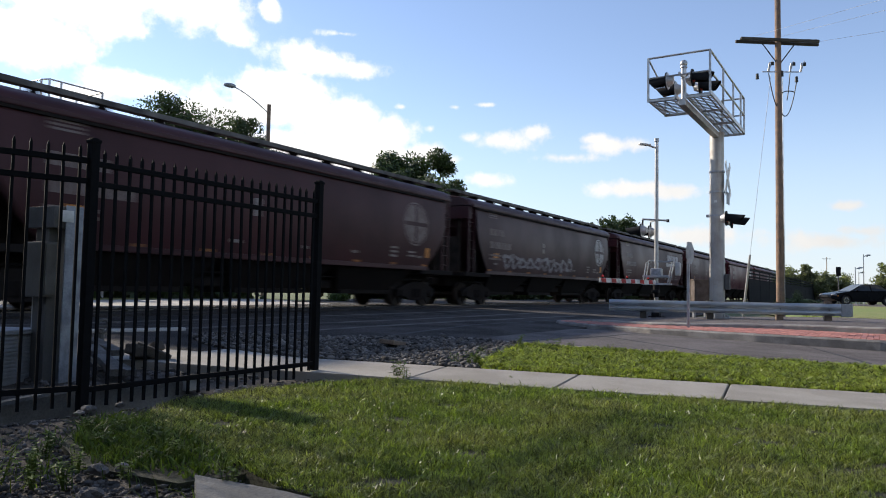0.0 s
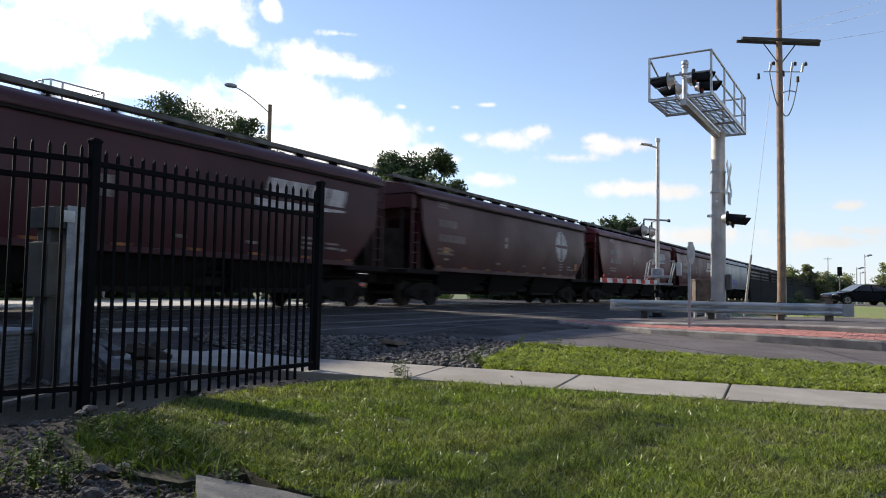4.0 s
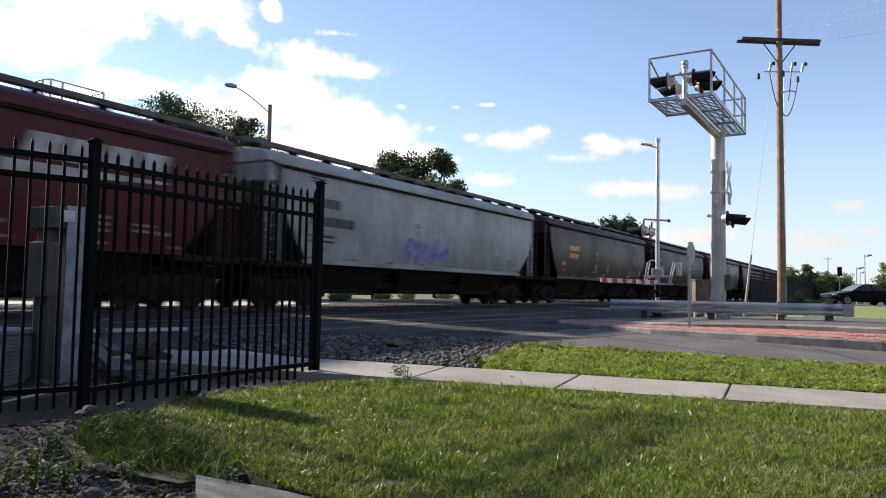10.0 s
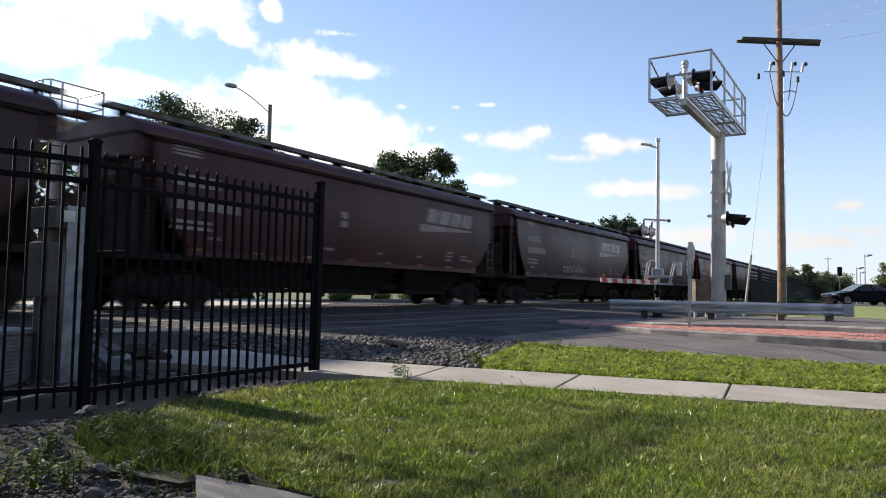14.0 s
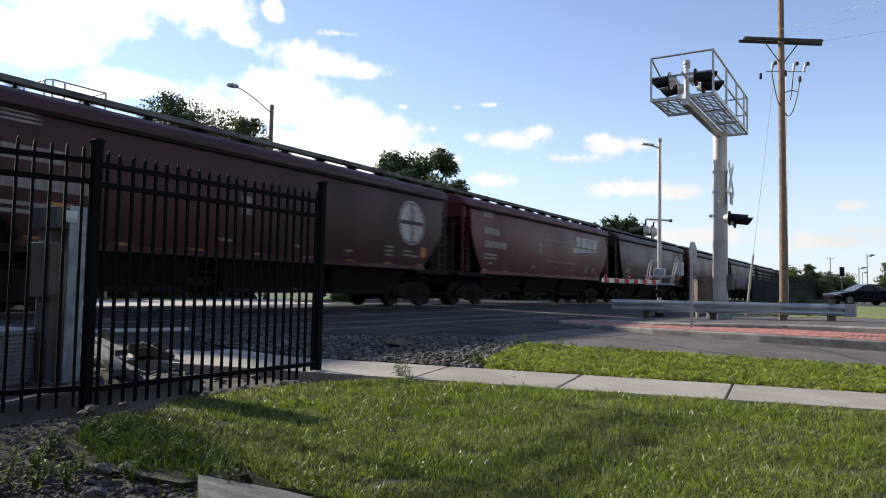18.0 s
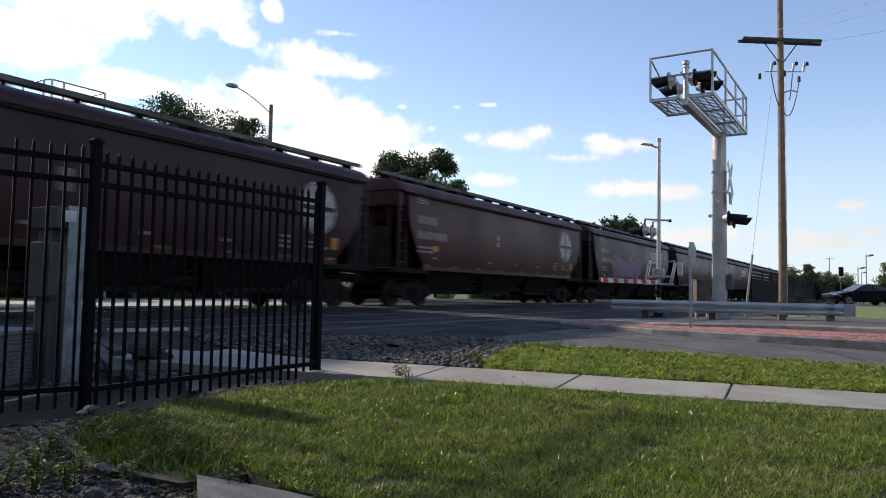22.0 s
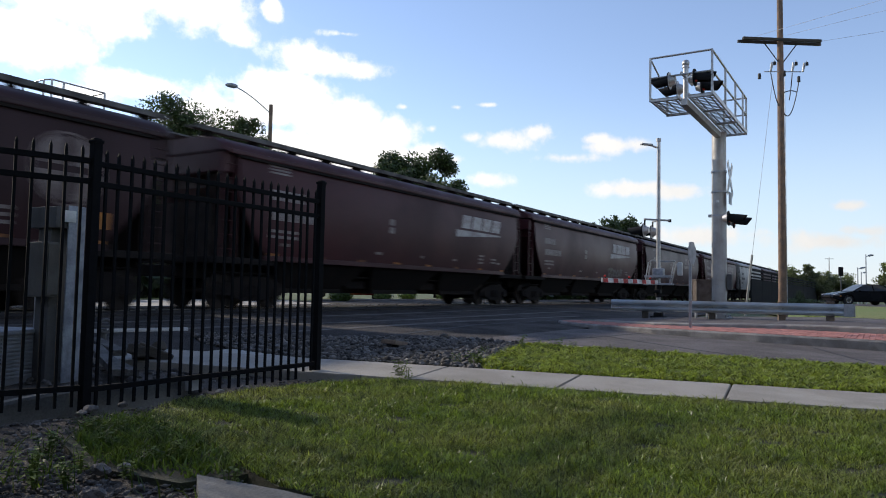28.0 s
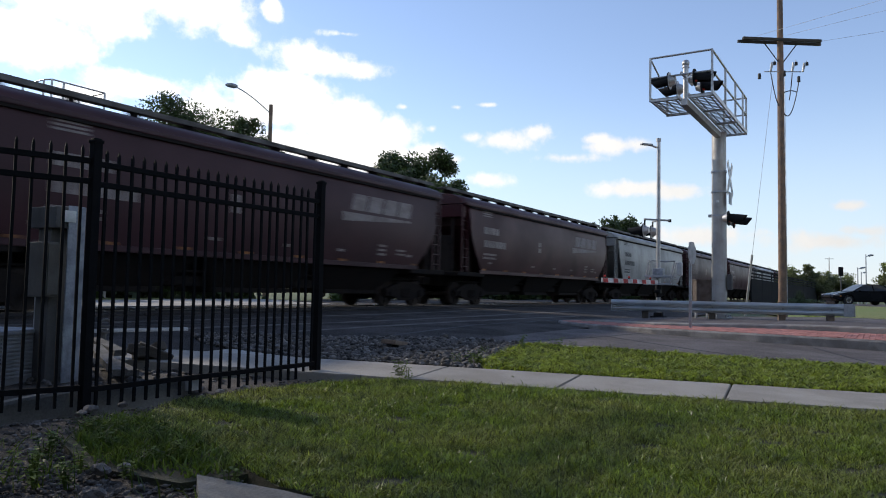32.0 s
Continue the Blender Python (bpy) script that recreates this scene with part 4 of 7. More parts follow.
# colour and markings, from the first car seen to the last
STOCK = [
    (BROWN, "disc_faded", "number_faded"), (BROWN, "disc_faded", "number_faded", "corner_orange"), (TAUPE, "disc_outer", "number_faded", "spray_white", "corner_orange"), (BROWN, "logo", "number"),
    (RUST, "disc_inner", "number_faded", "corner_orange"), (RED, "logo", "number_inner"), (RED, "logo", "number_inner", "spray_low"), (GREY, "number_dark", "spray_blue"),
    (DARK, "disc_faded", "orange_number", "corner_orange"), (BROWN, "logo_faded", "number_outer"), (TAUPE, "logo", "number", "spray_low"), (BROWN, "disc", "number_outer", "corner_orange"),
    (RED, "logo", "number", "panel"), (DARK, "disc", "number_faded", "corner_orange"), (RUST, "disc", "number_outer", "corner_orange"), (TAUPE, "logo", "number", "spray_lime", "spray_purple"),
    (DARK, "disc_faded", "number_faded", "corner_orange"), (BROWN, "logo", "number"), (BROWN, "logo", "number", "spray_green"), (TAUPE, "logo_faded", "number_inner"), (BROWN, "logo_faded", "number"),
    (GREY, "number_dark"), (TAUPE, "logo", "number_faded"), (BROWN, "disc", "number"), (GREY, "number_dark"), (BROWN, "logo", "number"), (TAUPE, "disc_faded", "number"), (BROWN, "logo", "number"),
    (RUST, "disc", "number"), (BROWN, "logo", "number"), (BROWN, "logo", "number"), (DARK, "disc", "number"), (BROWN, "logo", "number")]
# seconds at which the front of each car from the third on passes one spot
PASSING = (0, 1.82, 3.6, 5.44, 7.21, 8.96, 10.74, 12.55, 14.37, 16.18, 17.98, 19.71, 21.55, 23.31, 25.06, 26.85, 28.56, 30.23, 31.95)
SPOT = 24.01


def passed(t):
    """Car lengths that have gone by at t seconds."""
    return 2.354e-5 * t ** 3 - 7.6228e-4 * t * t + 0.56398954 * t - 0.01886


def front(k):
    """Where the front of car k stands in the train, in car lengths."""
    return passed(PASSING[k]) if 0 <= k < len(PASSING) else float(k)


CARS = []
first = build_car()
PAINTED = (CAR_PAINT, ROOF_PAINT)
for i, (paint, *marks) in enumerate(STOCK):
    k = i - 2
    mid = SPOT - 0.46 + CAR_LENGTH * (front(k) + front(k + 1)) / 2
    car = first if i == 0 else copy_thing(first, pose(0, 0, 0))
    tone = random.uniform(0.92, 1.08)
    for o in car.children_recursive:
        o.color = (*(c * tone for c in paint), 1)
    tagged(car, PAINT_NAME[paint] + " covered hopper railway car" + (" with sprayed lettering" if any(m.startswith("spray") for m in marks) else " with a round white emblem" if {"disc", "disc_inner", "disc_outer"} & set(marks) else " with a white slanted emblem" if "logo" in marks else " with weathered sides"))
    CARS.append((car, mid, marks))
for car, mid, marks in CARS:
    for m in (*marks, "plates"):
        for me in mark_mesh(m):
            part("marking", me, None, car).location.z = LIFT
    for i in range(8):
        part("reflector", mark_mesh("reflectors")[0], None, car).location = (-6.7 + i * 1.92, 0, LIFT)


def motions():
    """The train rolls past, every car on its way and every axle turning; a thin unseen cloud drifts before the sun."""
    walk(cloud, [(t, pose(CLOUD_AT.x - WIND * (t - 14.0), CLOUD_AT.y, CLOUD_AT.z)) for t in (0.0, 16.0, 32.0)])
    for car, mid, marks in CARS:
        rows = []
        for i in range(17):
            t = i * 2.0
            rows.append((t, pose(mid - CAR_LENGTH * passed(t), TRACK_Y, RAIL_Z)))
        walk(car, rows)
    # all axles turn alike: the first pair is keyed, the others follow the same keys
    sets = [[], []]
    for car, mid, marks in CARS:
        for b in car.children:
            if b.name.startswith("bogie"):
                for w in b.children:
                    if w.name.startswith("wheelset"):
                        sets[0 if w.location.x < 0 else 1].append(w)
    for group in sets:
        at = group[0].location.copy()
        rows = []
        for i in range(961):
            t = i / 30
            rows.append((t, pose(*at) @ Matrix.Rotation(-CAR_LENGTH * passed(t) / 0.457, 4, "Y")))
        walk(group[0], rows)
        keys = group[0].animation_data
        for w in group[1:]:
            w.rotation_mode = "QUATERNION"
            w.animation_data_create()
            w.animation_data.action = keys.action
            w.animation_data.action_slot = keys.action_slot

# ---- fence by the lawn ----
FENCE_Y = 4.75


def fence_panel(x0, y0, width, z, turn=0.0):
    fence = thing("steel_fence_panel", (x0, y0, z), "black painted steel picket fence panel by the lawn", "fence", "panels of the steel fence", turn=turn)
    n = 23
    w = width - 0.064
    for name, h in (("top_rail", 1.72), ("upper_rail", 1.575), ("bottom_rail", 0.128)):
        bm = bmesh.new()
        box(bm, 0.034, 0.034 + w - 0.004, -0.018, 0.018, h - 0.02, h + 0.02, 0.004)
        part(name, bm, BLACK_PAINT, fence)
    bm = bmesh.new()
    box(bm, -0.0095, 0.0095, -0.0095, 0.0095, 0.0, 1.8, 0.0)
    top = [bm.verts.new((x, y, 1.8)) for x, y in ((-0.0095, -0.0095), (0.0095, -0.0095), (0.0095, 0.0095), (-0.0095, 0.0095))]
    tip = bm.verts.new((0, 0, 1.835))
    for i in range(4):
        bm.faces.new((top[i], top[(i + 1) % 4], tip))
    picket = mesh_from(bm, "picket", BLACK_PAINT)
    for i in range(n):
        o = part("picket", picket, None, fence)
        o.location = (0.034 + w * (i + 0.5) / n, 0, 0.0)
        o.rotation_euler = (radians(random.uniform(-0.25, 0.25)), radians(random.uniform(-0.2, 0.2)), 0)
    return fence


def fence_post(x, y, z0, z1):
    bm = bmesh.new()
    box(bm, x - 0.032, x + 0.032, y - 0.032, y + 0.032, z0, z1 - 0.02, 0.006)
    ob = solid("fence_post", bm, BLACK_PAINT, "square black steel fence post set in gravel", "fence post", "posts of the steel fence")
    bm = bmesh.new()
    box(bm, x - 0.038, x + 0.038, y - 0.038, y + 0.038, z1 - 0.035, z1 - 0.012, 0.004)
    box(bm, x - 0.026, x + 0.026, y - 0.026, y + 0.026, z1 - 0.014, z1, 0.005)
    part("post_cap", bm, BLACK_PAINT, ob)
    return ob


# the fence bends back at the middle post
BEND = 18
END_X, END_Y = 2.925 - 2.44 * math.cos(radians(BEND)), FENCE_Y + 2.44 * math.sin(radians(BEND))
fence_panel(END_X, END_Y, 2.44, 0.06, -BEND)
fence_panel(2.925, FENCE_Y, 2.375, 0.045)
for x, y, z1 in ((END_X, END_Y, 1.96), (2.925, FENCE_Y, 1.945), (5.3, FENCE_Y, 1.977)):
    fence_post(x, y, -0.25, z1)

# ---- railway equipment behind the fence ----
def pedestal():
    """A service pedestal: a tall steel column with a hooded head and a meter box."""
    t = thing("service_pedestal", (3.49, 6.2, 0.0), "grey galvanised electrical service pedestal behind the fence", "electrical cabinet", turn=6)
    for name, dims, mat, lab in (("column", (-0.11, 0.06, -0.085, 0.085, 0.0, 1.4), GREY_BOX, ""), ("hood", (-0.14, 0.14, -0.18, 0.18, 1.385, 1.57), GREY_BOX, ""),
                                 ("channel", (-0.035, 0.13, -0.2, -0.185, 0.0, 1.585), CHANNEL, "dull galvanised steel channel"), ("base_plate", (-0.16, 0.28, -0.21, 0.18, 0.0, 0.04), GALV, "")):
        bm = bmesh.new()
        box(bm, *dims, 0.006)
        part(name, bm, mat, t, lab)
    bm = bmesh.new()
    box(bm, -0.2, -0.045, -0.16, 0.1, 0.79, 1.26, 0.012)
    meter = part("meter_box", bm, BEIGE_BOX, t, "beige painted steel meter box")
    bm = bmesh.new()
    box(bm, -0.185, -0.06, -0.172, -0.162, 0.81, 1.24, 0.004)
    part("door", bm, BEIGE_BOX, meter)
    bm = bmesh.new()
    box(bm, -0.1, -0.045, -0.092, -0.0855, 1.0, 1.22, 0.002)
    part("warning_label", bm, RAIL_RUST, t, "faded rusty warning label")
    bm = bmesh.new()
    tube(bm, (-0.07, -0.14, 0.92), (-0.07, -0.085, 0.92), 0.03)
    part("lock", bm, CABLE, t)
    bm = bmesh.new()
    box(bm, -0.085, 0.03, -0.206, -0.2015, 1.44, 1.54, 0.001)
    part("plate", bm, STRIPE_WHITE, t, "small white plate")
    bm = bmesh.new()
    pipe(bm, [(-0.05, 0.14, 0.0), (-0.05, 0.14, 0.9), (-0.03, 0.09, 1.0)], 0.025, 8)
    part("conduit", bm, GALV, t)


pedestal()


def louvred_cabinet():
    t = thing("equipment_cabinet", (3.15, 6.55, 0.05), "low pale grey louvred equipment cabinet behind the fence", "electrical cabinet", turn=25)
    bm = bmesh.new()
    box(bm, -0.35, 0.25, -0.33, 0.33, 0.0, 0.42, 0.012)
    part("body", bm, PALE_BOX, t)
    bm = bmesh.new()
    box(bm, -0.38, 0.28, -0.36, 0.36, 0.42, 0.46, 0.012)
    part("lid", bm, PALE_BOX, t)
    for i in range(11):
        z = 0.06 + i * 0.032
        bm = bmesh.new()
        box(bm, -0.28, 0.18, -0.345, -0.331, z, z + 0.018, 0.003)
        part("louvre", bm, PALE_BOX, t)
        bm = bmesh.new()
        box(bm, 0.251, 0.264, -0.26, 0.26, z, z + 0.018, 0.003)
        part("louvre", bm, PALE_BOX, t)


louvred_cabinet()


def bollard_pipe():
    bm = bmesh.new()
    tube(bm, (3.62, 6.45, 0.0), (3.62, 6.45, 0.5), 0.09, seg=18)
    tube(bm, (3.62, 6.45, 0.5), (3.62, 6.45, 0.53), 0.1, 0.085, seg=18)
    solid("standpipe", bm, GALV, "short galvanised steel standpipe beside the cabinet", "pipe", smooth=True)


bollard_pipe()


def valve():
    t = thing("valve_wheel", (4.55, 7.1, 0.13), "small steel valve with a hand wheel", "valve")
    bm = bmesh.new()
    tube(bm, (0, 0, 0), (0, 0, 0.3), 0.035, seg=12)
    part("stem", bm, GREY_BOX, t)
    bm = bmesh.new()
    n = 18
    for i in range(n):
        a, b = 2 * math.pi * i / n, 2 * math.pi * (i + 1) / n
        tube(bm, (0.07 * math.cos(a), -0.03, 0.33 + 0.07 * math.sin(a)), (0.07 * math.cos(b), -0.03, 0.33 + 0.07 * math.sin(b)), 0.016, seg=6)
    tube(bm, (-0.07, -0.03, 0.33), (0.07, -0.03, 0.33), 0.01, seg=6)
    part("hand_wheel", bm, GREY_BOX, t)


valve()
for x, y, a, ln, tilt, z in ((4.37, 6.75, 77, 0.75, 6, 0.16), (3.95, 6.1, 68, 1.2, 6, 0.12), (4.12, 6.2, 72, 1.0, 3, 0.04)):
    bm = bmesh.new()
    box(bm, -ln / 2, ln / 2, -0.06, 0.06, -0.03, 0.03, 0.006)
    o = solid("plank", bm, OLD_PLANK, "weathered grey plank lying on the ground", "plank", "planks by the culvert")
    o.matrix_basis = pose(x, y, ground_z(y) + z, 0, -tilt, a)
for x, y, a, ln, tilt in ((4.62, 6.5, 20, 0.4, 18), (4.7, 6.42, -35, 0.36, 24), (4.55, 6.45, 65, 0.3, 12), (4.76, 6.55, 100, 0.3, 30)):
    bm = bmesh.new()
    box(bm, -ln / 2, ln / 2, -0.06, 0.06, -0.05, 0.05, 0.015)
    o = solid("broken_timber", bm, DARK_WOOD, "dark broken timber in a heap", "timber", "heap of broken timber")
    o.matrix_basis = pose(x, y, ground_z(y) + 0.1, 0, tilt, a)


def low_wall(pts, thick, label):
    """A low concrete wall along a curved line of x, y and top height, its edge worn round."""
    bm = bmesh.new()
    rows = []
    for x, y, top in pts:
        rows.append([bm.verts.new((x, y + d, z)) for d, z in ((0, -0.25), (0, top - 0.02), (0.015, top), (thick - 0.015, top), (thick, top - 0.02), (thick, -0.25))])
    for a, b in zip(rows, rows[1:]):
        for i in range(5):
            bm.faces.new((a[i], b[i], b[i + 1], a[i + 1]))
    bm.faces.new(rows[0])
    bm.faces.new(rows[-1][::-1])
    bmesh.ops.recalc_face_normals(bm, faces=bm.faces[:])
    return solid("vault_wall", bm, CONCRETE_OLD, label, "concrete wall", "vault walls behind the fence", smooth=True)


low_wall([(1.2, 5.42, 0.05), (2.0, 5.15, 0.075), (2.3, 5.06, 0.085), (2.45, 5.02, 0.096), (2.62, 4.99, 0.12), (2.8, 4.97, 0.14), (3.04, 4.96, 0.156)], 0.1, "curved old concrete vault wall half sunk behind the fence")
low_wall([(3.1, 4.9, 0.158), (3.25, 4.86, 0.152), (3.4, 4.85, 0.142), (3.65, 4.86, 0.146), (3.93, 4.88, 0.148)], 0.12, "short stained concrete wall with a broken end behind the fence")
bm = bmesh.new()
box(bm, 3.86, 4.0, 4.83, 4.97, 0.05, 0.16, 0.012)
solid("junction_box", bm, WHITE_BOX, "small white plastic box on the gravel", "box")

# paved approach behind the fence
patch("path", [(4.95, 6.7), (4.93, 5.7), (4.95, 5.4), (5.1, 5.1), (5.35, 4.6), (6.05, 5.15), (5.98, 5.9), (6.05, 6.8)], 0.03, PALE, "pale concrete path behind the fence", 0.1)
patch("yard", [(-1.0, 9.25), (-1.0, 7.9), (4.3, 7.4), (4.95, 6.72), (6.05, 6.82), (6.3, 7.6), (6.95, 8.5), (7.0, 8.7)], 0.012, ASPHALT, "dark asphalt yard behind the fence", 0.1)
kerb("yard_kerb", [(-1.0, 10.4), (3.0, 10.2), (6.2, 9.95), (7.65, 9.62)], 0.14, 0.05, "low pale concrete kerb across the yard", PALE)
# the darker concrete stands in for dappled shade lying on the slab
tagged(patch("concrete_slab", [(2.2, 2.67), (2.27, 2.19), (2.31, 0.8), (1.4, 0.8), (1.75, 2.1), (2.03, 2.45)], 0.025, CONCRETE_OLD, "broken concrete slab sunk at the lawn's edge, darkened for shade", 0.08), category="slab", kind="thing")

# ---- lawns, gravel, weeds ----
LAWN = [tuple(FAR0 + ALONG * t + ACROSS * (WIDTH - 0.03)) for t in (1.2, 4.0, 8.0, 13.0)] + [(4.0, -8.0), (1.6, -1.6), (2.42, 0.5), (2.36, 1.7), (2.34, 2.3), (2.46, 2.65), (2.7, 3.2), (2.72, 3.6), (2.9, 4.0), (3.2, 4.3), (4.2, 4.35), (4.75, 4.2)]
patch("lawn", LAWN, 0.006, SOIL, "close-mown lawn soil", 0.1)
STRIP = [tuple(FAR0 + ALONG * t + ACROSS * -0.02) for t in (13.0, 8.0, 4.0, 1.9)] + [(7.2, 3.96), (8.15, 4.22), (8.85, 4.42), (9.78, 4.64), (10.05, 4.5), (10.48, 2.5), (11.0, 0.0), (12.4, -8.0)]
patch("verge", STRIP, 0.012, SOIL, "grass verge soil between pavement and road", 0.1)
GRAVEL = [(6.1, 5.42), (6.74, 3.72), (7.2, 3.94), (8.15, 4.2), (8.9, 4.42), (9.9, 4.66), (10.12, 4.9), (10.2, 5.4), (10.1, 5.95), (9.75, 6.45), (8.2, 7.4), (7.75, 8.75), (7.05, 8.8), (6.4, 7.8), (6.1, 6.9), (6.03, 6.1)]
patch("weed_soil", [(2.05, 3.3), (2.15, 2.72), (2.46, 2.6), (2.75, 3.2), (2.8, 3.6), (3.0, 4.05), (2.55, 4.15), (2.25, 3.85)], -0.012, SOIL, "dark soil under the weeds", 0.1)
patch("gravel_bed", GRAVEL, -0.01, BALLAST, "bed of grey crushed stone", 0.1)
LEFT = [(0.3, 4.2), (1.2, 2.2), (2.2, 2.62), (2.1, 3.5), (2.7, 4.15), (3.4, 4.2), (4.7, 4.25), (5.5, 4.3), (5.45, 4.95), (4.6, 5.3), (5.2, 7.3), (4.0, 8.8), (-1.0, 8.8), (-1.0, 4.2)]
gx, gy = np.meshgrid(np.arange(-1.0, 5.6, 0.07), np.arange(2.2, 8.9, 0.07))
nx = gx.shape[1]
dirt_z = 0.02 * gy - 0.02 - 0.045 + hollow(gx, gy) + 0.008 * np.sin(gx * 9.0 + 2.0 * np.sin(gy * 7.0)) * np.sin(gy * 11.0)
quads = (np.arange(gx.shape[0] - 1)[:, None] * nx + np.arange(nx - 1)[None, :]).reshape(-1, 1) + [0, 1, nx + 1, nx]
quads = quads[inside(LEFT, gx.ravel()[quads[:, 0]] + 0.035, gy.ravel()[quads[:, 0]] + 0.035)]
tagged(new("dirt", raw_mesh("dirt", np.stack((gx.ravel(), gy.ravel(), dirt_z.ravel()), 1), quads, EARTH, True)), "bare dirt strewn with rubble along the fence", kind="structure")
stones("ballast_stones", GRAVEL, 900, 0.026, 0.0, BALLAST, "loose grey crushed stones beside the crossing", 3, pile=0.035)
stones("rubble_stones", [(1.2, 2.3), (2.25, 2.65), (2.15, 3.6), (2.75, 4.2), (3.4, 4.25), (4.7, 4.3), (5.4, 4.35), (5.4, 4.7), (3.6, 4.75), (2.6, 5.0), (1.0, 5.0)], 380, 0.014, -0.045, RUBBLE, "broken stone rubble along the fence", 5, pile=0.012)
stones("scattered_stones", [(-0.5, 4.9), (5.0, 4.9), (5.2, 7.2), (-0.5, 8.5)], 60, 0.03, -0.045, RUBBLE, "scattered stones behind the fence", 6)
stones("pebbles", [(1.5, 2.2), (2.5, 2.3), (2.4, 3.6), (1.4, 3.6)], 1500, 0.009, -0.045, RUBBLE, "small pebbles at the lawn's edge", 8)
for i, (x, y, r) in enumerate(((2.02, 3.12, 0.055), (2.1, 3.06, 0.045), (1.78, 2.8, 0.06), (2.82, 4.5, 0.055), (2.7, 4.42, 0.04), (3.05, 4.5, 0.04), (2.0, 3.7, 0.03), (2.35, 4.3, 0.035), (3.9, 4.5, 0.04), (4.15, 4.5, 0.05))):
    bm = bmesh.new()
    bmesh.ops.create_icosphere(bm, subdivisions=2, radius=r)
    for v in bm.verts:
        v.co *= 0.8 + 0.45 * noise.noise(v.co * (1.1 / r) + Vector((i * 5.3, 0, 0)))
        v.co.z *= 0.62
    o = solid("stone", bm, RUBBLE, "pale angular stone lying on the gravel", "stone", "larger stones by the fence")
    o.matrix_basis = pose(x, y, ground_z(y) + r * 0.2, 0, 0, i * 47)

blades("lawn_grass", LAWN, 17000, 0.03, 0.0046, 0.006, BLADE, "dense short green lawn grass", 11, thin=3.6, lean=1.1, bare=0.25)
blades("lawn_tufts", LAWN, 1500, 0.042, 0.006, 0.006, BLADE, "longer seeding grass standing in the lawn", 15, thin=6.0, lean=0.7, bare=0.9)
blades("verge_grass", STRIP, 6000, 0.044, 0.006, 0.012, VERGE, "green verge grass between pavement and road", 12, thin=7.0, lean=1.1, bare=0.7)
blades("verge_clover", STRIP, 2600, 0.05, 0.012, 0.012, VERGE, "broad-leaved clover in the verge", 14, thin=8.0, lean=1.3, bare=0.7)
blades("weed_patch", [(2.12, 3.3), (2.2, 2.75), (2.45, 2.65), (2.72, 3.2), (2.78, 3.6), (2.95, 4.05), (2.55, 4.12), (2.3, 3.8)], 3200, 0.055, 0.009, -0.01, WEED, "dense dark green weeds at the lawn's edge", 16, lean=1.0)
blades("weed_grass", [(1.3, 2.2), (2.4, 2.4), (2.5, 3.4), (2.9, 4.2), (2.3, 4.3), (1.2, 3.9)], 140, 0.07, 0.006, -0.04, WEED, "ragged weeds in the rubble", 13, lean=0.8, bare=1.3)


def weed(x, y, h, n, seed, spread=0.5):
    """A leafy weed: stems with pairs of pointed leaves."""
    rng = random.Random(seed)
    z0 = ground_z(y) - 0.01
    t = thing("weed", (x, y, z0), "leafy green weed at the edge of the gravel", "weed", "weeds by the pavement")
    leaf = bmesh.new()
    for i in range(n):
        a, l = rng.uniform(0, 6.28), rng.uniform(0.1, spread) * h
        top = Vector((math.cos(a) * l, math.sin(a) * l, h * rng.uniform(0.6, 1)))
        root = Vector((math.cos(a) * 0.02, math.sin(a) * 0.02, 0))
        stem = bmesh.new()
        tube(stem, root, top, 0.003, 0.0015, 5)
        part("stem", stem, WEED, t)
        for k in range(7):
            p = root.lerp(top, 0.2 + 0.13 * k)
            b = a + rng.uniform(0, 6.28)
            d = Vector((math.cos(b), math.sin(b), rng.uniform(-0.2, 0.6))).normalized()
            s = d.cross(Vector((0, 0, 1))).normalized() * rng.uniform(0.008, 0.016)
            ln = h * rng.uniform(0.18, 0.34)
            vs = [leaf.verts.new(p), leaf.verts.new(p + d * ln * 0.5 + s), leaf.verts.new(p + d * ln - Vector((0, 0, ln * 0.2))), leaf.verts.new(p + d * ln * 0.5 - s)]
            leaf.faces.new(vs)
    part("leaves", leaf, WEED, t)


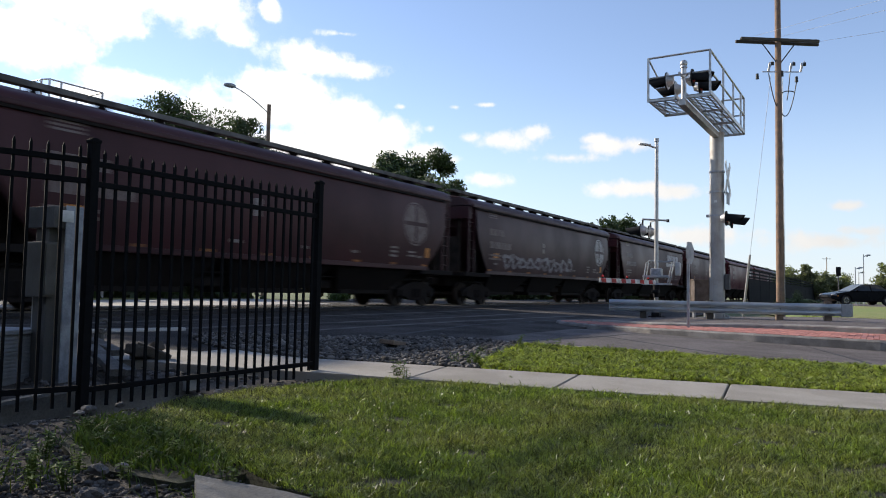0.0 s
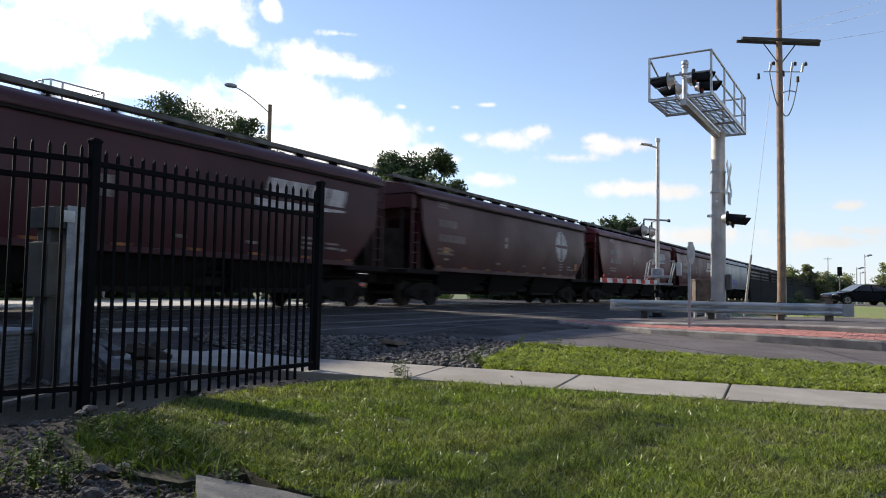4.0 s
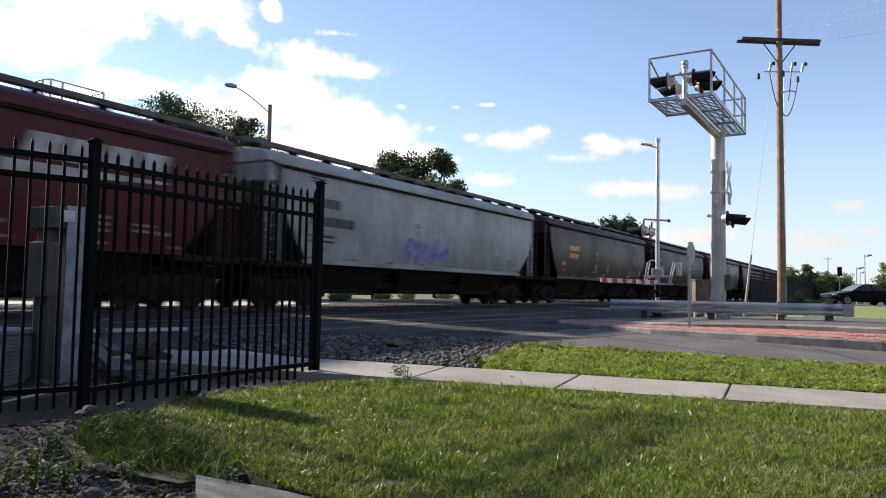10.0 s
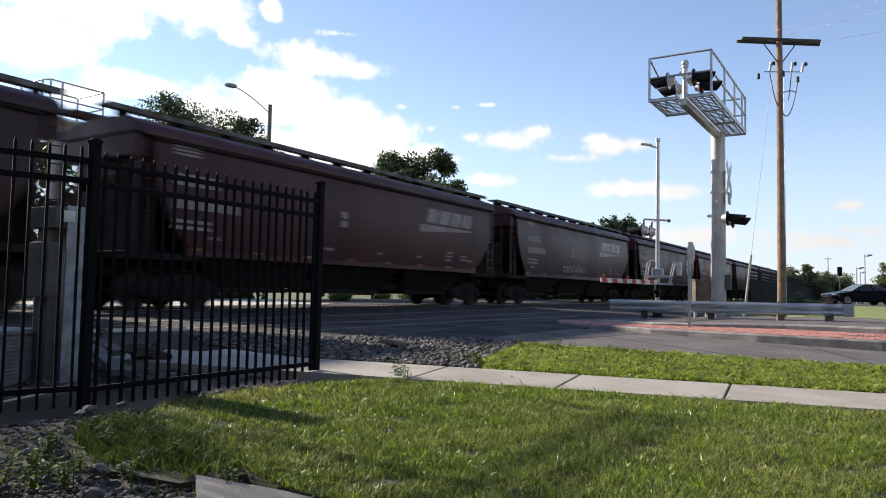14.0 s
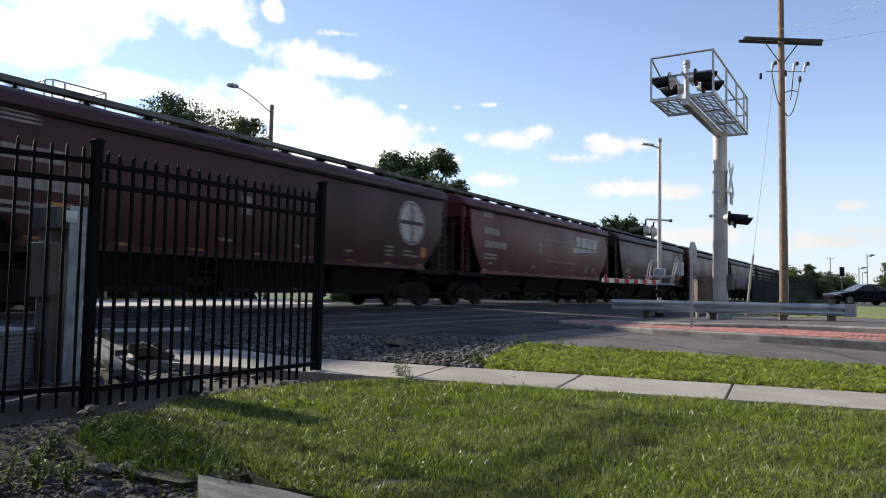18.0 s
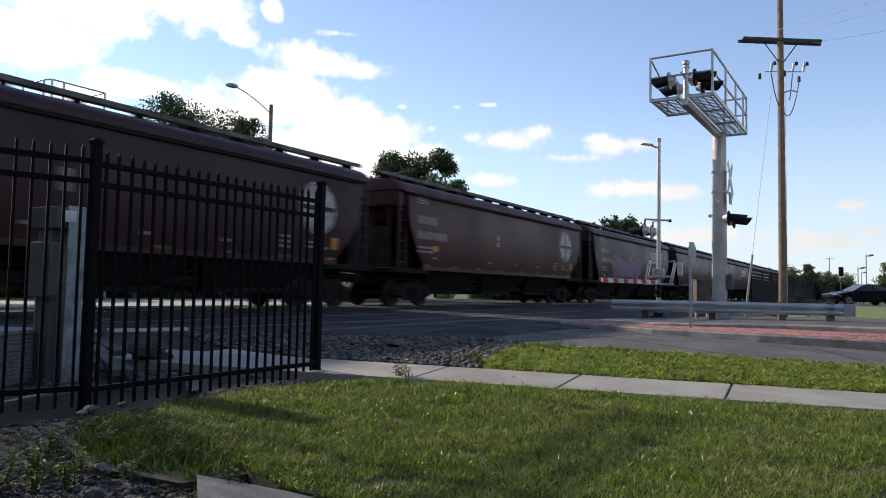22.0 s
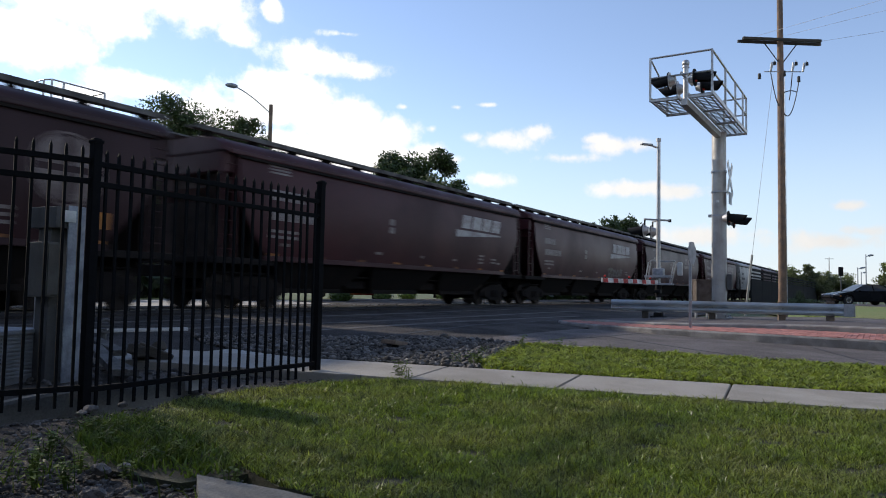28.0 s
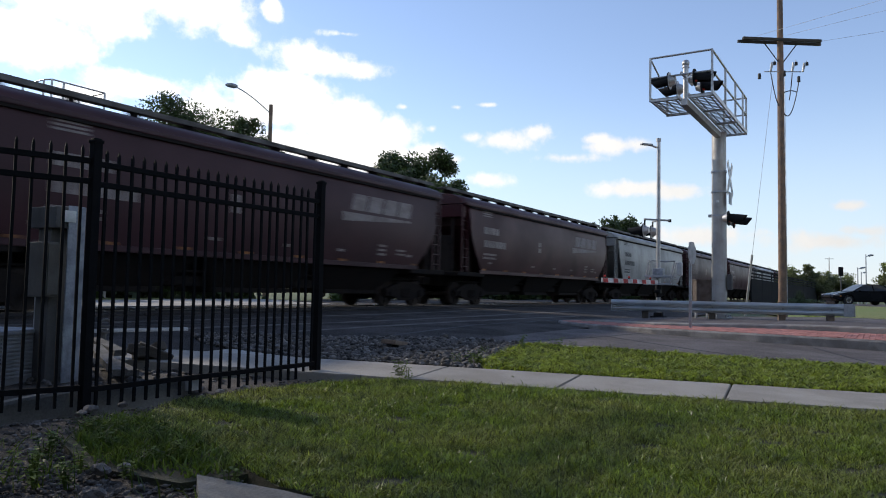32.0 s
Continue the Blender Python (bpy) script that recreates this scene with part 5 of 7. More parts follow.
for i, (x, y, h, n) in enumerate(((5.55, 3.95, 0.2, 9), (5.5, 3.8, 0.14, 6), (7.1, 3.98, 0.2, 12), (7.3, 4.05, 0.14, 7), (9.6, 4.6, 0.22, 7), (9.75, 4.1, 0.24, 6), (9.9, 3.9, 0.18, 6), (10.1, 3.4, 0.16, 5),
                                  (1.72, 3.1, 0.16, 9), (1.8, 3.0, 0.14, 8), (1.66, 3.3, 0.14, 8), (2.05, 2.95, 0.1, 7), (2.5, 3.3, 0.1, 9), (2.62, 3.5, 0.09, 9), (2.4, 3.05, 0.11, 9), (2.55, 3.75, 0.09, 9), (2.0, 3.55, 0.12, 9), (2.15, 3.75, 0.1, 7), (2.25, 2.5, 0.1, 7), (2.2, 1.95, 0.1, 6), (2.3, 3.1, 0.09, 7), (6.95, 4.12, 0.15, 7), (8.2, 4.45, 0.14, 6),
                                  (1.95, 3.2, 0.12, 8), (2.3, 3.5, 0.1, 8), (1.85, 3.4, 0.11, 9), (2.4, 3.8, 0.1, 8), (9.6, 4.2, 0.11, 9), (10.0, 3.2, 0.12, 8), (10.3, 2.2, 0.12, 9), (10.35, 1.7, 0.09, 8), (10.5, 1.0, 0.12, 9), (8.6, 4.2, 0.1, 9), (10.6, 0.3, 0.1, 8), (9.2, 4.35, 0.13, 9), (2.5, 4.0, 0.08, 7), (6.3, 3.1, 0.07, 5))):
    weed(x, y, h, n, i + 1)
bm = bmesh.new()
box(bm, -0.42, 0.42, -0.1, 0.1, -0.03, 0.03, 0.012)
o = solid("timber_offcut", bm, TIMBER, "splintered brown timber offcut on the stones", "timber")
o.matrix_basis = pose(8.05, 5.75, 0.17, 4, 6, 20)


# ---- crossing signals ----
def flasher(parent, at, facing, lit=False):
    """A crossing light: round target, housing, long hood and red lens. facing: +1 or -1 along y."""
    x, y, z = at
    f = facing
    bm = bmesh.new()
    tube(bm, (x, y - f * 0.012, z), (x, y + f * 0.012, z), 0.215, seg=28)
    disc = part("target_disc", bm, BLACK_HOOD, parent)
    bm = bmesh.new()
    tube(bm, (x, y - f * 0.016, z), (x, y - f * 0.024, z), 0.21, seg=28)
    tube(bm, (x, y - f * 0.02, z), (x, y - f * 0.16, z), 0.16, 0.09, seg=18)
    part("housing", bm, ALU, disc, "bare aluminium lamp housing")
    bm = bmesh.new()
    n = 22
    rows = []
    for i in range(n + 1):
        t = radians(-38 + 256 * i / n)
        c, s = math.cos(t), math.sin(t)
        ln = 0.3 + 0.2 * (0.5 + 0.5 * s)
        rows.append([bm.verts.new((x + r * c, y + f * q, z + r * s - d)) for r, q, d in ((0.14, 0.01, 0), (0.13, ln, 0.05), (0.12, ln, 0.05), (0.13, 0.01, 0))])
    for a, b in zip(rows, rows[1:]):
        for i in range(4):
            bm.faces.new((a[i], b[i], b[(i + 1) % 4], a[(i + 1) % 4]))
    bm.faces.new(rows[0])
    bm.faces.new(rows[-1][::-1])
    bmesh.ops.recalc_face_normals(bm, faces=bm.faces[:])
    part("hood", bm, BLACK_HOOD, disc, smooth=True)
    bm = bmesh.new()
    ball(bm, (x, y + f * 0.02, z), 0.12, 1, 0.35, 1, 20, 10)
    part("lens", bm, LIT_LENS if lit else LENS, disc, "red glass lens", smooth=True)


def cantilever(at, side):
    """A signal mast with a railed walkway reaching over the road; side: +1 towards x, -1 against it."""
    t = thing("cantilever_signal", at, "aluminium cantilever crossing signal with a railed walkway", "railway signal", "cantilever signals at the crossing")
    k = -side
    X = lambda v: v * side          # local: the arm reaches to -4.4 when side is +1
    bm = bmesh.new()
    tube(bm, (0, 0, 0.05), (0, 0, 5.54), 0.215, 0.2, seg=28)
    part("mast", bm, MAST, t, smooth=True)
    bm = bmesh.new()
    tube(bm, (0, 0, -0.15), (0, 0, 0.05), 0.4, seg=20)
    part("foundation", bm, UNDER, t)
    bm = bmesh.new()
    tube(bm, (0, 0, 0.05), (0, 0, 0.1), 0.36, seg=20)
    for i in range(8):
        a = i * math.pi / 4
        tube(bm, (0.3 * math.cos(a), 0.3 * math.sin(a), 0.1), (0.3 * math.cos(a), 0.3 * math.sin(a), 0.18), 0.025, seg=6)
    part("base_flange", bm, GALV, t)
    for z in (4.35, 3.75, 3.05):
        bm = bmesh.new()
        tube(bm, (0, 0, z), (0, 0, z + 0.05), 0.228, seg=28)
        part("clamp_band", bm, GALV, t)
    # the reaching beam and its brace
    bm = bmesh.new()
    box(bm, min(X(0.4), X(-4.3)), max(X(0.4), X(-4.3)), -0.085, 0.085, 5.38, 5.55, 0.015)
    part("beam", bm, ALU, t)
    z0 = 5.58
    floors = ((-4.4, 0.5, -0.68, -0.12), (-4.4, -2.75, 0.14, 0.8))
    for x0, x1, y0, y1 in floors:
        bm = bmesh.new()
        a, b = min(X(x0), X(x1)), max(X(x0), X(x1))
        n = int((b - a) / 0.15)
        for i in range(n + 1):
            x = a + (b - a) * i / n
            box(bm, x - 0.03, x + 0.03, y0, y1, z0, z0 + 0.008)
        for y in (y0 + 0.12, (y0 + y1) / 2, y1 - 0.12):
            box(bm, a, b, y - 0.014, y + 0.014, z0 + 0.002, z0 + 0.02)
        part("grating", bm, FLOOR_GRATE, t, "open grey floor grating")
        bm = bmesh.new()
        for y in (y0, y1):
            box(bm, a, b, y - 0.02, y + 0.02, z0 - 0.03, z0 + 0.07)
        m = max(1, round((b - a) / 1.65))
        for i in range(m + 1):
            x = a + (b - a) * i / m
            box(bm, x - 0.02, x + 0.02, y0, y1, z0 - 0.06, z0 - 0.002)
        part("floor_frame", bm, ALU, t)
    # railings
    posts = [(-4.4, 0.8), (-4.4, -0.68), (-2.75, 0.8), (-2.75, -0.68), (-1.3, -0.68), (-0.1, -0.68), (0.5, -0.68), (0.5, -0.05)]
    for x, y in posts:
        bm = bmesh.new()
        h = 1.06 if (x, y) != (-2.75, 0.8) else 0.62
        box(bm, X(x) - 0.025, X(x) + 0.025, y - 0.025, y + 0.025, z0 - 0.05, z0 + h, 0.004)
        part("railing_post", bm, ALU, t)
    for a, b, zz in (((-4.4, 0.8), (-4.4, -0.68), (1.05, 0.54)), ((-4.4, -0.68), (0.5, -0.68), (1.05, 0.54)), ((0.5, -0.68), (0.5, -0.05), (1.05, 0.54))):
        for z in zz:
            bm = bmesh.new()
            tube(bm, (X(a[0]), a[1], z0 + z), (X(b[0]), b[1], z0 + z), 0.026, seg=8)
            part("handrail", bm, ALU, t)
    bm = bmesh.new()
    tube(bm, (X(-4.4), 0.8, z0 + 1.05), (X(-2.75), 0.8, z0 + 0.6), 0.022, seg=8)
    part("sloping_rail", bm, ALU, t)
    # head with four lights
    bm = bmesh.new()
    tube(bm, (X(-3.9), 0.05, z0 - 0.05), (X(-3.9), 0.05, z0 + 0.85), 0.065, seg=16)
    ball(bm, (X(-3.9), 0.05, z0 + 0.96), 0.095)
    tube(bm, (X(-3.9), 0.05, z0 + 0.85), (X(-3.9), 0.05, z0 + 0.95), 0.09, 0.06, seg=16)
    tube(bm, (X(-4.35), 0.05, z0 + 0.6), (X(-3.2), 0.05, z0 + 0.6), 0.035, seg=10)
    part("lamp_stand", bm, ALU, t, smooth=True)
    for x in (-4.3, -3.45):
        flasher(t, (X(x), 0.36, z0 + 0.45), 1)
        flasher(t, (X(x), -0.26, z0 + 0.45), -1)
    # lower pair and crossbuck on the mast
    bm = bmesh.new()
    tube(bm, (-0.3, -0.28, 3.08), (0.3, -0.28, 3.08), 0.03, seg=8)
    box(bm, -0.06, 0.06, -0.3, 0.3, 3.04, 3.12, 0.01)
    part("bracket", bm, GALV, t)
    flasher(t, (0.42, -0.34, 2.95), -1)
    flasher(t, (-0.42, -0.34, 2.95), -1)
    for a in (50, -50):
        bm = bmesh.new()
        box(bm, -0.6, 0.6, -0.008, 0.008, -0.1, 0.1, 0.0, Matrix.Translation((0, -0.3 - 0.012 * (a > 0), 4.15)) @ Matrix.Rotation(radians(a), 4, "Y"))
        part("crossbuck_board", bm, STRIPE_WHITE, t, "white reflective crossbuck board")
    bm = bmesh.new()
    box(bm, -0.2, 0.2, -0.32, -0.3, 3.4, 3.75, 0.003)
    part("sign_plate", bm, SIGN_BACK, t)
    bm = bmesh.new()
    for y in (-0.05, 0.25):
        tube(bm, (X(0.32), y, 1.9), (X(0.32), y, 5.6), 0.018, seg=6)
    for i in range(12):
        tube(bm, (X(0.32), -0.05, 2.0 + i * 0.3), (X(0.32), 0.25, 2.0 + i * 0.3), 0.012, seg=6)
    part("ladder", bm, ALU, t)
    bm = bmesh.new()
    box(bm, -0.1, 0.1, -0.36, -0.22, 0.9, 1.35, 0.02)
    part("junction_box", bm, GREY_BOX, t)
    bm = bmesh.new()
    box(bm, -0.24, -0.2, -0.04, 0.04, 0.95, 1.02)
    box(bm, -0.235, -0.2, -0.04, 0.04, 3.45, 3.52)
    part("tag", bm, STRIPE_WHITE, t)
    return t


cantilever((21.95, 4.13, 0.17), 1)


def platform_signal():
    """The signal beyond the track: a mast with a small railed platform."""
    t = thing("platform_signal", (11.9, 21.3, 0.24), "aluminium signal mast with a railed platform beyond the track", "railway signal")
    bm = bmesh.new()
    tube(bm, (0, 0, 0), (0, 0, 5.47), 0.21, 0.19, seg=20)
    part("mast", bm, MAST, t, smooth=True)
    bm = bmesh.new()
    box(bm, -0.95, 0.95, -0.75, 0.65, 5.47, 5.53)
    part("platform", bm, ALU, t)
    z0 = 5.53
    corners = [(-0.8, -0.5), (-0.7, -0.75), (0.95, -0.75), (0.95, 0.65), (-0.8, 0.65)]
    for x, y in corners + [(-0.35, -0.75)]:
        bm = bmesh.new()
        box(bm, x - 0.022, x + 0.022, y - 0.022, y + 0.022, z0 - 0.05, z0 + 1.05)
        part("railing_post", bm, ALU, t)
    for a, b in zip(corners, corners[1:] + corners[:1]):
        for z in (0.52, 1.05):
            bm = bmesh.new()
            tube(bm, (*a, z0 + z), (*b, z0 + z), 0.024, seg=8)
            part("handrail", bm, ALU, t)
    flasher(t, (-0.45, -0.35, 2.95), -1)
    flasher(t, (0.45, -0.35, 2.95), -1)
    bm = bmesh.new()
    tube(bm, (-0.45, -0.25, 2.95), (0.45, -0.25, 2.95), 0.03, seg=8)
    box(bm, -0.05, 0.05, -0.28, 0.0, 2.9, 3.0)
    part("bracket", bm, GALV, t)


platform_signal()


def gate():
    t = thing("crossing_gate", (21.8, 5.86, 0.19), "lowered red and white railway crossing gate on a slim mast", "crossing gate")
    bm = bmesh.new()
    tube(bm, (0, 0, 0), (0, 0, 5.45), 0.065, 0.055, seg=16)
    part("mast", bm, ALU, t, smooth=True)
    bm = bmesh.new()
    box(bm, -0.2, 0.2, -0.2, 0.2, -0.1, 0.05, 0.01)
    box(bm, -0.12, 0.12, -0.12, 0.12, 0.05, 0.16, 0.02)
    part("base", bm, BLACK_HOOD, t)
    # camera and lamp at the head
    bm = bmesh.new()
    tube(bm, (0, 0, 5.4), (0, 0, 5.5), 0.075, seg=12)
    tube(bm, (0, 0, 5.2), (-0.3, 0.25, 5.28), 0.03, seg=8)
    part("head_bracket", bm, ALU, t)
    bm = bmesh.new()
    box(bm, -0.2, 0.2, -0.06, 0.06, -0.03, 0.03, 0.02, Matrix.Translation((-0.32, 0.28, 5.28)) @ Matrix.Rotation(radians(140), 4, "Z"))
    part("detector", bm, WHITE_BOX, t, "white vehicle detector head")
    # mechanism, frame and counterweight
    bm = bmesh.new()
    box(bm, -0.1, 0.16, -0.16, 0.16, 1.2, 1.5, 0.03)
    part("mechanism", bm, CHANNEL, t, "grey gate mechanism box")
    bm = bmesh.new()
    tube(bm, (0, 0, 0.62), (0, 0, 1.05), 0.1, seg=10)
    box(bm, -0.18, 0.05, -0.1, 0.1, 0.75, 0.85, 0.02)
    part("drive_collar", bm, BLACK_HOOD, t)
    arm_way = Vector((-3.46, 0.65, 0.0)).normalized()
    a = math.atan2(arm_way.y, arm_way.x)
    m = Matrix.Translation((0.0, -0.1, 1.065)) @ Matrix.Rotation(a, 4, "Z")
    side = Matrix.Translation((0, 0, 1.12)) @ Matrix.Rotation(math.atan2(4.13 - 5.86, 0.15) , 4, "Z")
    for name, z, x0, x1 in (("lower_bar", -0.1, -0.4, 0.42), ("upper_bar", 0.13, -0.38, 0.42)):
        bm = bmesh.new()
        box(bm, x0, x1, -0.2, -0.15, z - 0.03, z + 0.03, 0.004, side)
        box(bm, x0, x1, 0.15, 0.2, z - 0.03, z + 0.03, 0.004, side)
        part(name, bm, GALV, t)
    for x, lean in ((-0.36, 0.1), (0.36, 0.14)):
        bm = bmesh.new()
        for y in (-0.18, 0.18):
            tube(bm, side @ Vector((x, y, -0.06)), side @ Vector((x + lean, y, 0.56)), 0.022, seg=8)
        part("strut", bm, GALV, t)
    bm = bmesh.new()
    pipe(bm, [side @ Vector(q) for q in ((-0.26, 0, 0.56), (-0.2, 0, 0.62), (0.2, 0, 0.58), (0.5, 0, 0.6))], 0.022, 8)
    part("torque_rod", bm, GALV, t)
    bm = bmesh.new()
    box(bm, 0.56, 0.7, -0.1, 0.1, 0.16, 0.56, 0.03, side)
    part("counterweight", bm, WHITE_BOX, t)
    bm = bmesh.new()
    box(bm, 0.3, 3.55, -0.025, 0.025, -0.06, 0.06, 0.006, m)
    arm = part("arm", bm, STRIPE_WHITE, t, "white reflective gate arm with red stripes")
    for i in range(6):
        bm = bmesh.new()
        x = 0.5 + i * 0.55
        for y in (-0.0275, 0.0275):
            vs = [bm.verts.new(m @ Vector(p)) for p in ((x, y, -0.056), (x + 0.26, y, -0.056), (x + 0.29, y, 0.056), (x + 0.03, y, 0.056))]
            bm.faces.new(vs)
        part("stripe", bm, STRIPE_RED, arm)
    for x in (3.4, 2.05, 0.75):
        bm = bmesh.new()
        p = m @ Vector((x, 0, 0.115))
        ball(bm, p, 0.03)
        lamp = part("arm_lamp", bm, LIT_LENS, arm, "small glowing red lamp", smooth=True)
        bm = bmesh.new()
        tube(bm, p - Vector((0, 0, 0.06)), p - Vector((0, 0, 0.025)), 0.025, seg=8)
        part("lamp_foot", bm, BLACK_HOOD, arm)
    # crossbuck lights seen from behind
    bm = bmesh.new()
    pipe(bm, [(-0.37, 0.33, 2.98), (0.0, 0.0, 2.98), (0.3, -0.25, 2.98)], 0.03, 8)
    tube(bm, (0.0, 0.0, 2.96), (0.3, 0.27, 2.96), 0.025, seg=8)
    part("light_bar", bm, GALV, t)
    for x, y in ((-0.35, 0.35), (0.3, 0.29)):
        bm = bmesh.new()
        tube(bm, (x, y - 0.03, 2.96), (x, y - 0.03, 2.8), 0.025, seg=8)
        part("light_hanger", bm, BLACK_HOOD, t)
        flasher(t, (x, y, 2.64), 1)
    bm = bmesh.new()
    box(bm, 0.28, 0.36, -0.3, -0.22, 2.93, 3.02, 0.01)
    part("bell", bm, BLACK_HOOD, t)


gate()


def guardrail():
    t = thing("guardrail", (20.1, 6.76, 0.0), "galvanised steel guardrail on timber posts", "guardrail")
    d = Vector((21.86 - 20.1, 0.74 - 6.76, 0))
    ln = d.length
    m = Matrix.Rotation(math.atan2(d.y, d.x), 4, "Z")
    prof = [(0.012, 0.41)] + [(-0.09 * abs(math.sin((z - 0.41) / 0.32 * 2 * math.pi)) ** 0.75, z) for z in (0.41 + 0.32 * i / 24 for i in range(1, 24))] + [(0.012, 0.73)]
    bm = bmesh.new()
    rows = []
    for i in range(13):
        x = ln * i / 12
        s = 1.0 if i < 12 else 0.6
        rows.append([bm.verts.new(m @ Vector((x, y * s, z))) for y, z in prof])
    for a, b in zip(rows, rows[1:]):
        for i in range(len(prof) - 1):
            bm.faces.new((a[i], b[i], b[i + 1], a[i + 1]))
    bmesh.ops.solidify(bm, geom=bm.faces[:], thickness=0.006)
    part("beam", bm, BEAM, t, smooth=True)
    bm = bmesh.new()
    tip = [bm.verts.new(m @ Vector(q)) for q in ((0.02, -0.076, 0.42), (0.02, -0.08, 0.56), (0.9, -0.082, 0.46), (0.8, -0.078, 0.43))]
    bm.faces.new(tip)
    bmesh.ops.solidify(bm, geom=bm.faces[:], thickness=0.008)
    part("end_flare", bm, WHITE_BOX, t, "bent and scraped whitish end of the beam")
    for name, x0, x1 in (("end_shoe", ln - 0.24, ln),):
        bm = bmesh.new()
        box(bm, x0, x1, -0.085, -0.06, 0.4, 0.74, 0.01, m)
        tube(bm, m @ Vector((x0 if x0 < 0 else x1, -0.03, 0.4)), m @ Vector((x0 if x0 < 0 else x1, -0.03, 0.74)), 0.05, seg=10)
        part(name, bm, GALV, t)
    for k, x in enumerate((0.95, 2.75, 4.55, 5.75)):
        bm = bmesh.new()
        box(bm, x - 0.09, x + 0.09, 0.02, 0.2, 0.1, 0.76 if k < 3 else 0.8, 0.012, m)
        part("post", bm, DARK_WOOD if k < 2 else TIMBER, t, "squared timber post")
        bm = bmesh.new()
        tube(bm, m @ Vector((x, -0.08, 0.57)), m @ Vector((x, -0.02, 0.57)), 0.02, seg=8)
        part("bolt", bm, GALV, t)


guardrail()


def road_sign():
    t = thing("road_sign", (16.18, 3.65, 0.17), "road sign seen edge-on on a steel post in the median", "road sign")
    bm = bmesh.new()
    box(bm, -0.022, 0.022, -0.03, 0.03, 0.0, 1.9, 0.004)
    part("post", bm, GALV, t)
    bm = bmesh.new()
    pts = [(0.24 * math.cos(radians(22.5 + 45 * i)), 0.24 * math.sin(radians(22.5 + 45 * i))) for i in range(8)]
    q = Matrix.Translation((0.0, -0.035, 1.66)) @ Matrix.Rotation(radians(-9), 4, "Z")
    lo = [bm.verts.new(q @ Vector((x, -0.004, z * 1.1))) for x, z in pts]
    hi = [bm.verts.new(q @ Vector((x, 0.004, z * 1.1))) for x, z in pts]
    bm.faces.new(lo)
    bm.faces.new(hi[::-1])
    for i in range(8):
        bm.faces.new((lo[i], hi[i], hi[(i + 1) % 8], lo[(i + 1) % 8]))
    bmesh.ops.recalc_face_normals(bm, faces=bm.faces[:])
    part("plate", bm, SIGN_BACK, t)


road_sign()


def control_box(x, y, z, w, d, h, turn, mat, label):
    t = thing("control_box", (x, y, z), label, "electrical cabinet", turn=turn)
    bm = bmesh.new()
    box(bm, -w / 2, w / 2, -d / 2, d / 2, 0.35, h, 0.015)
    part("body", bm, mat, t)
    bm = bmesh.new()
    box(bm, -w / 2 - 0.03, w / 2 + 0.03, -d / 2 - 0.03, d / 2 + 0.03, h, h + 0.04, 0.01)
    part("lid", bm, mat, t)
    bm = bmesh.new()
    box(bm, -w / 2 + 0.04, w / 2 - 0.04, -d / 2 - 0.016, -d / 2 - 0.001, 0.42, h - 0.06, 0.006)
    part("door", bm, mat, t)
    for sx in (-1, 1):
        bm = bmesh.new()
        box(bm, sx * (w / 2 - 0.05) - 0.03, sx * (w / 2 - 0.05) + 0.03, -0.05, 0.05, 0.0, 0.35)
        part("leg", bm, GALV, t)


control_box(22.4, 4.72, 0.17, 0.44, 0.36, 1.16, -58, RUSTY_BOX, "rusty brown steel control box on legs beside the signal mast")


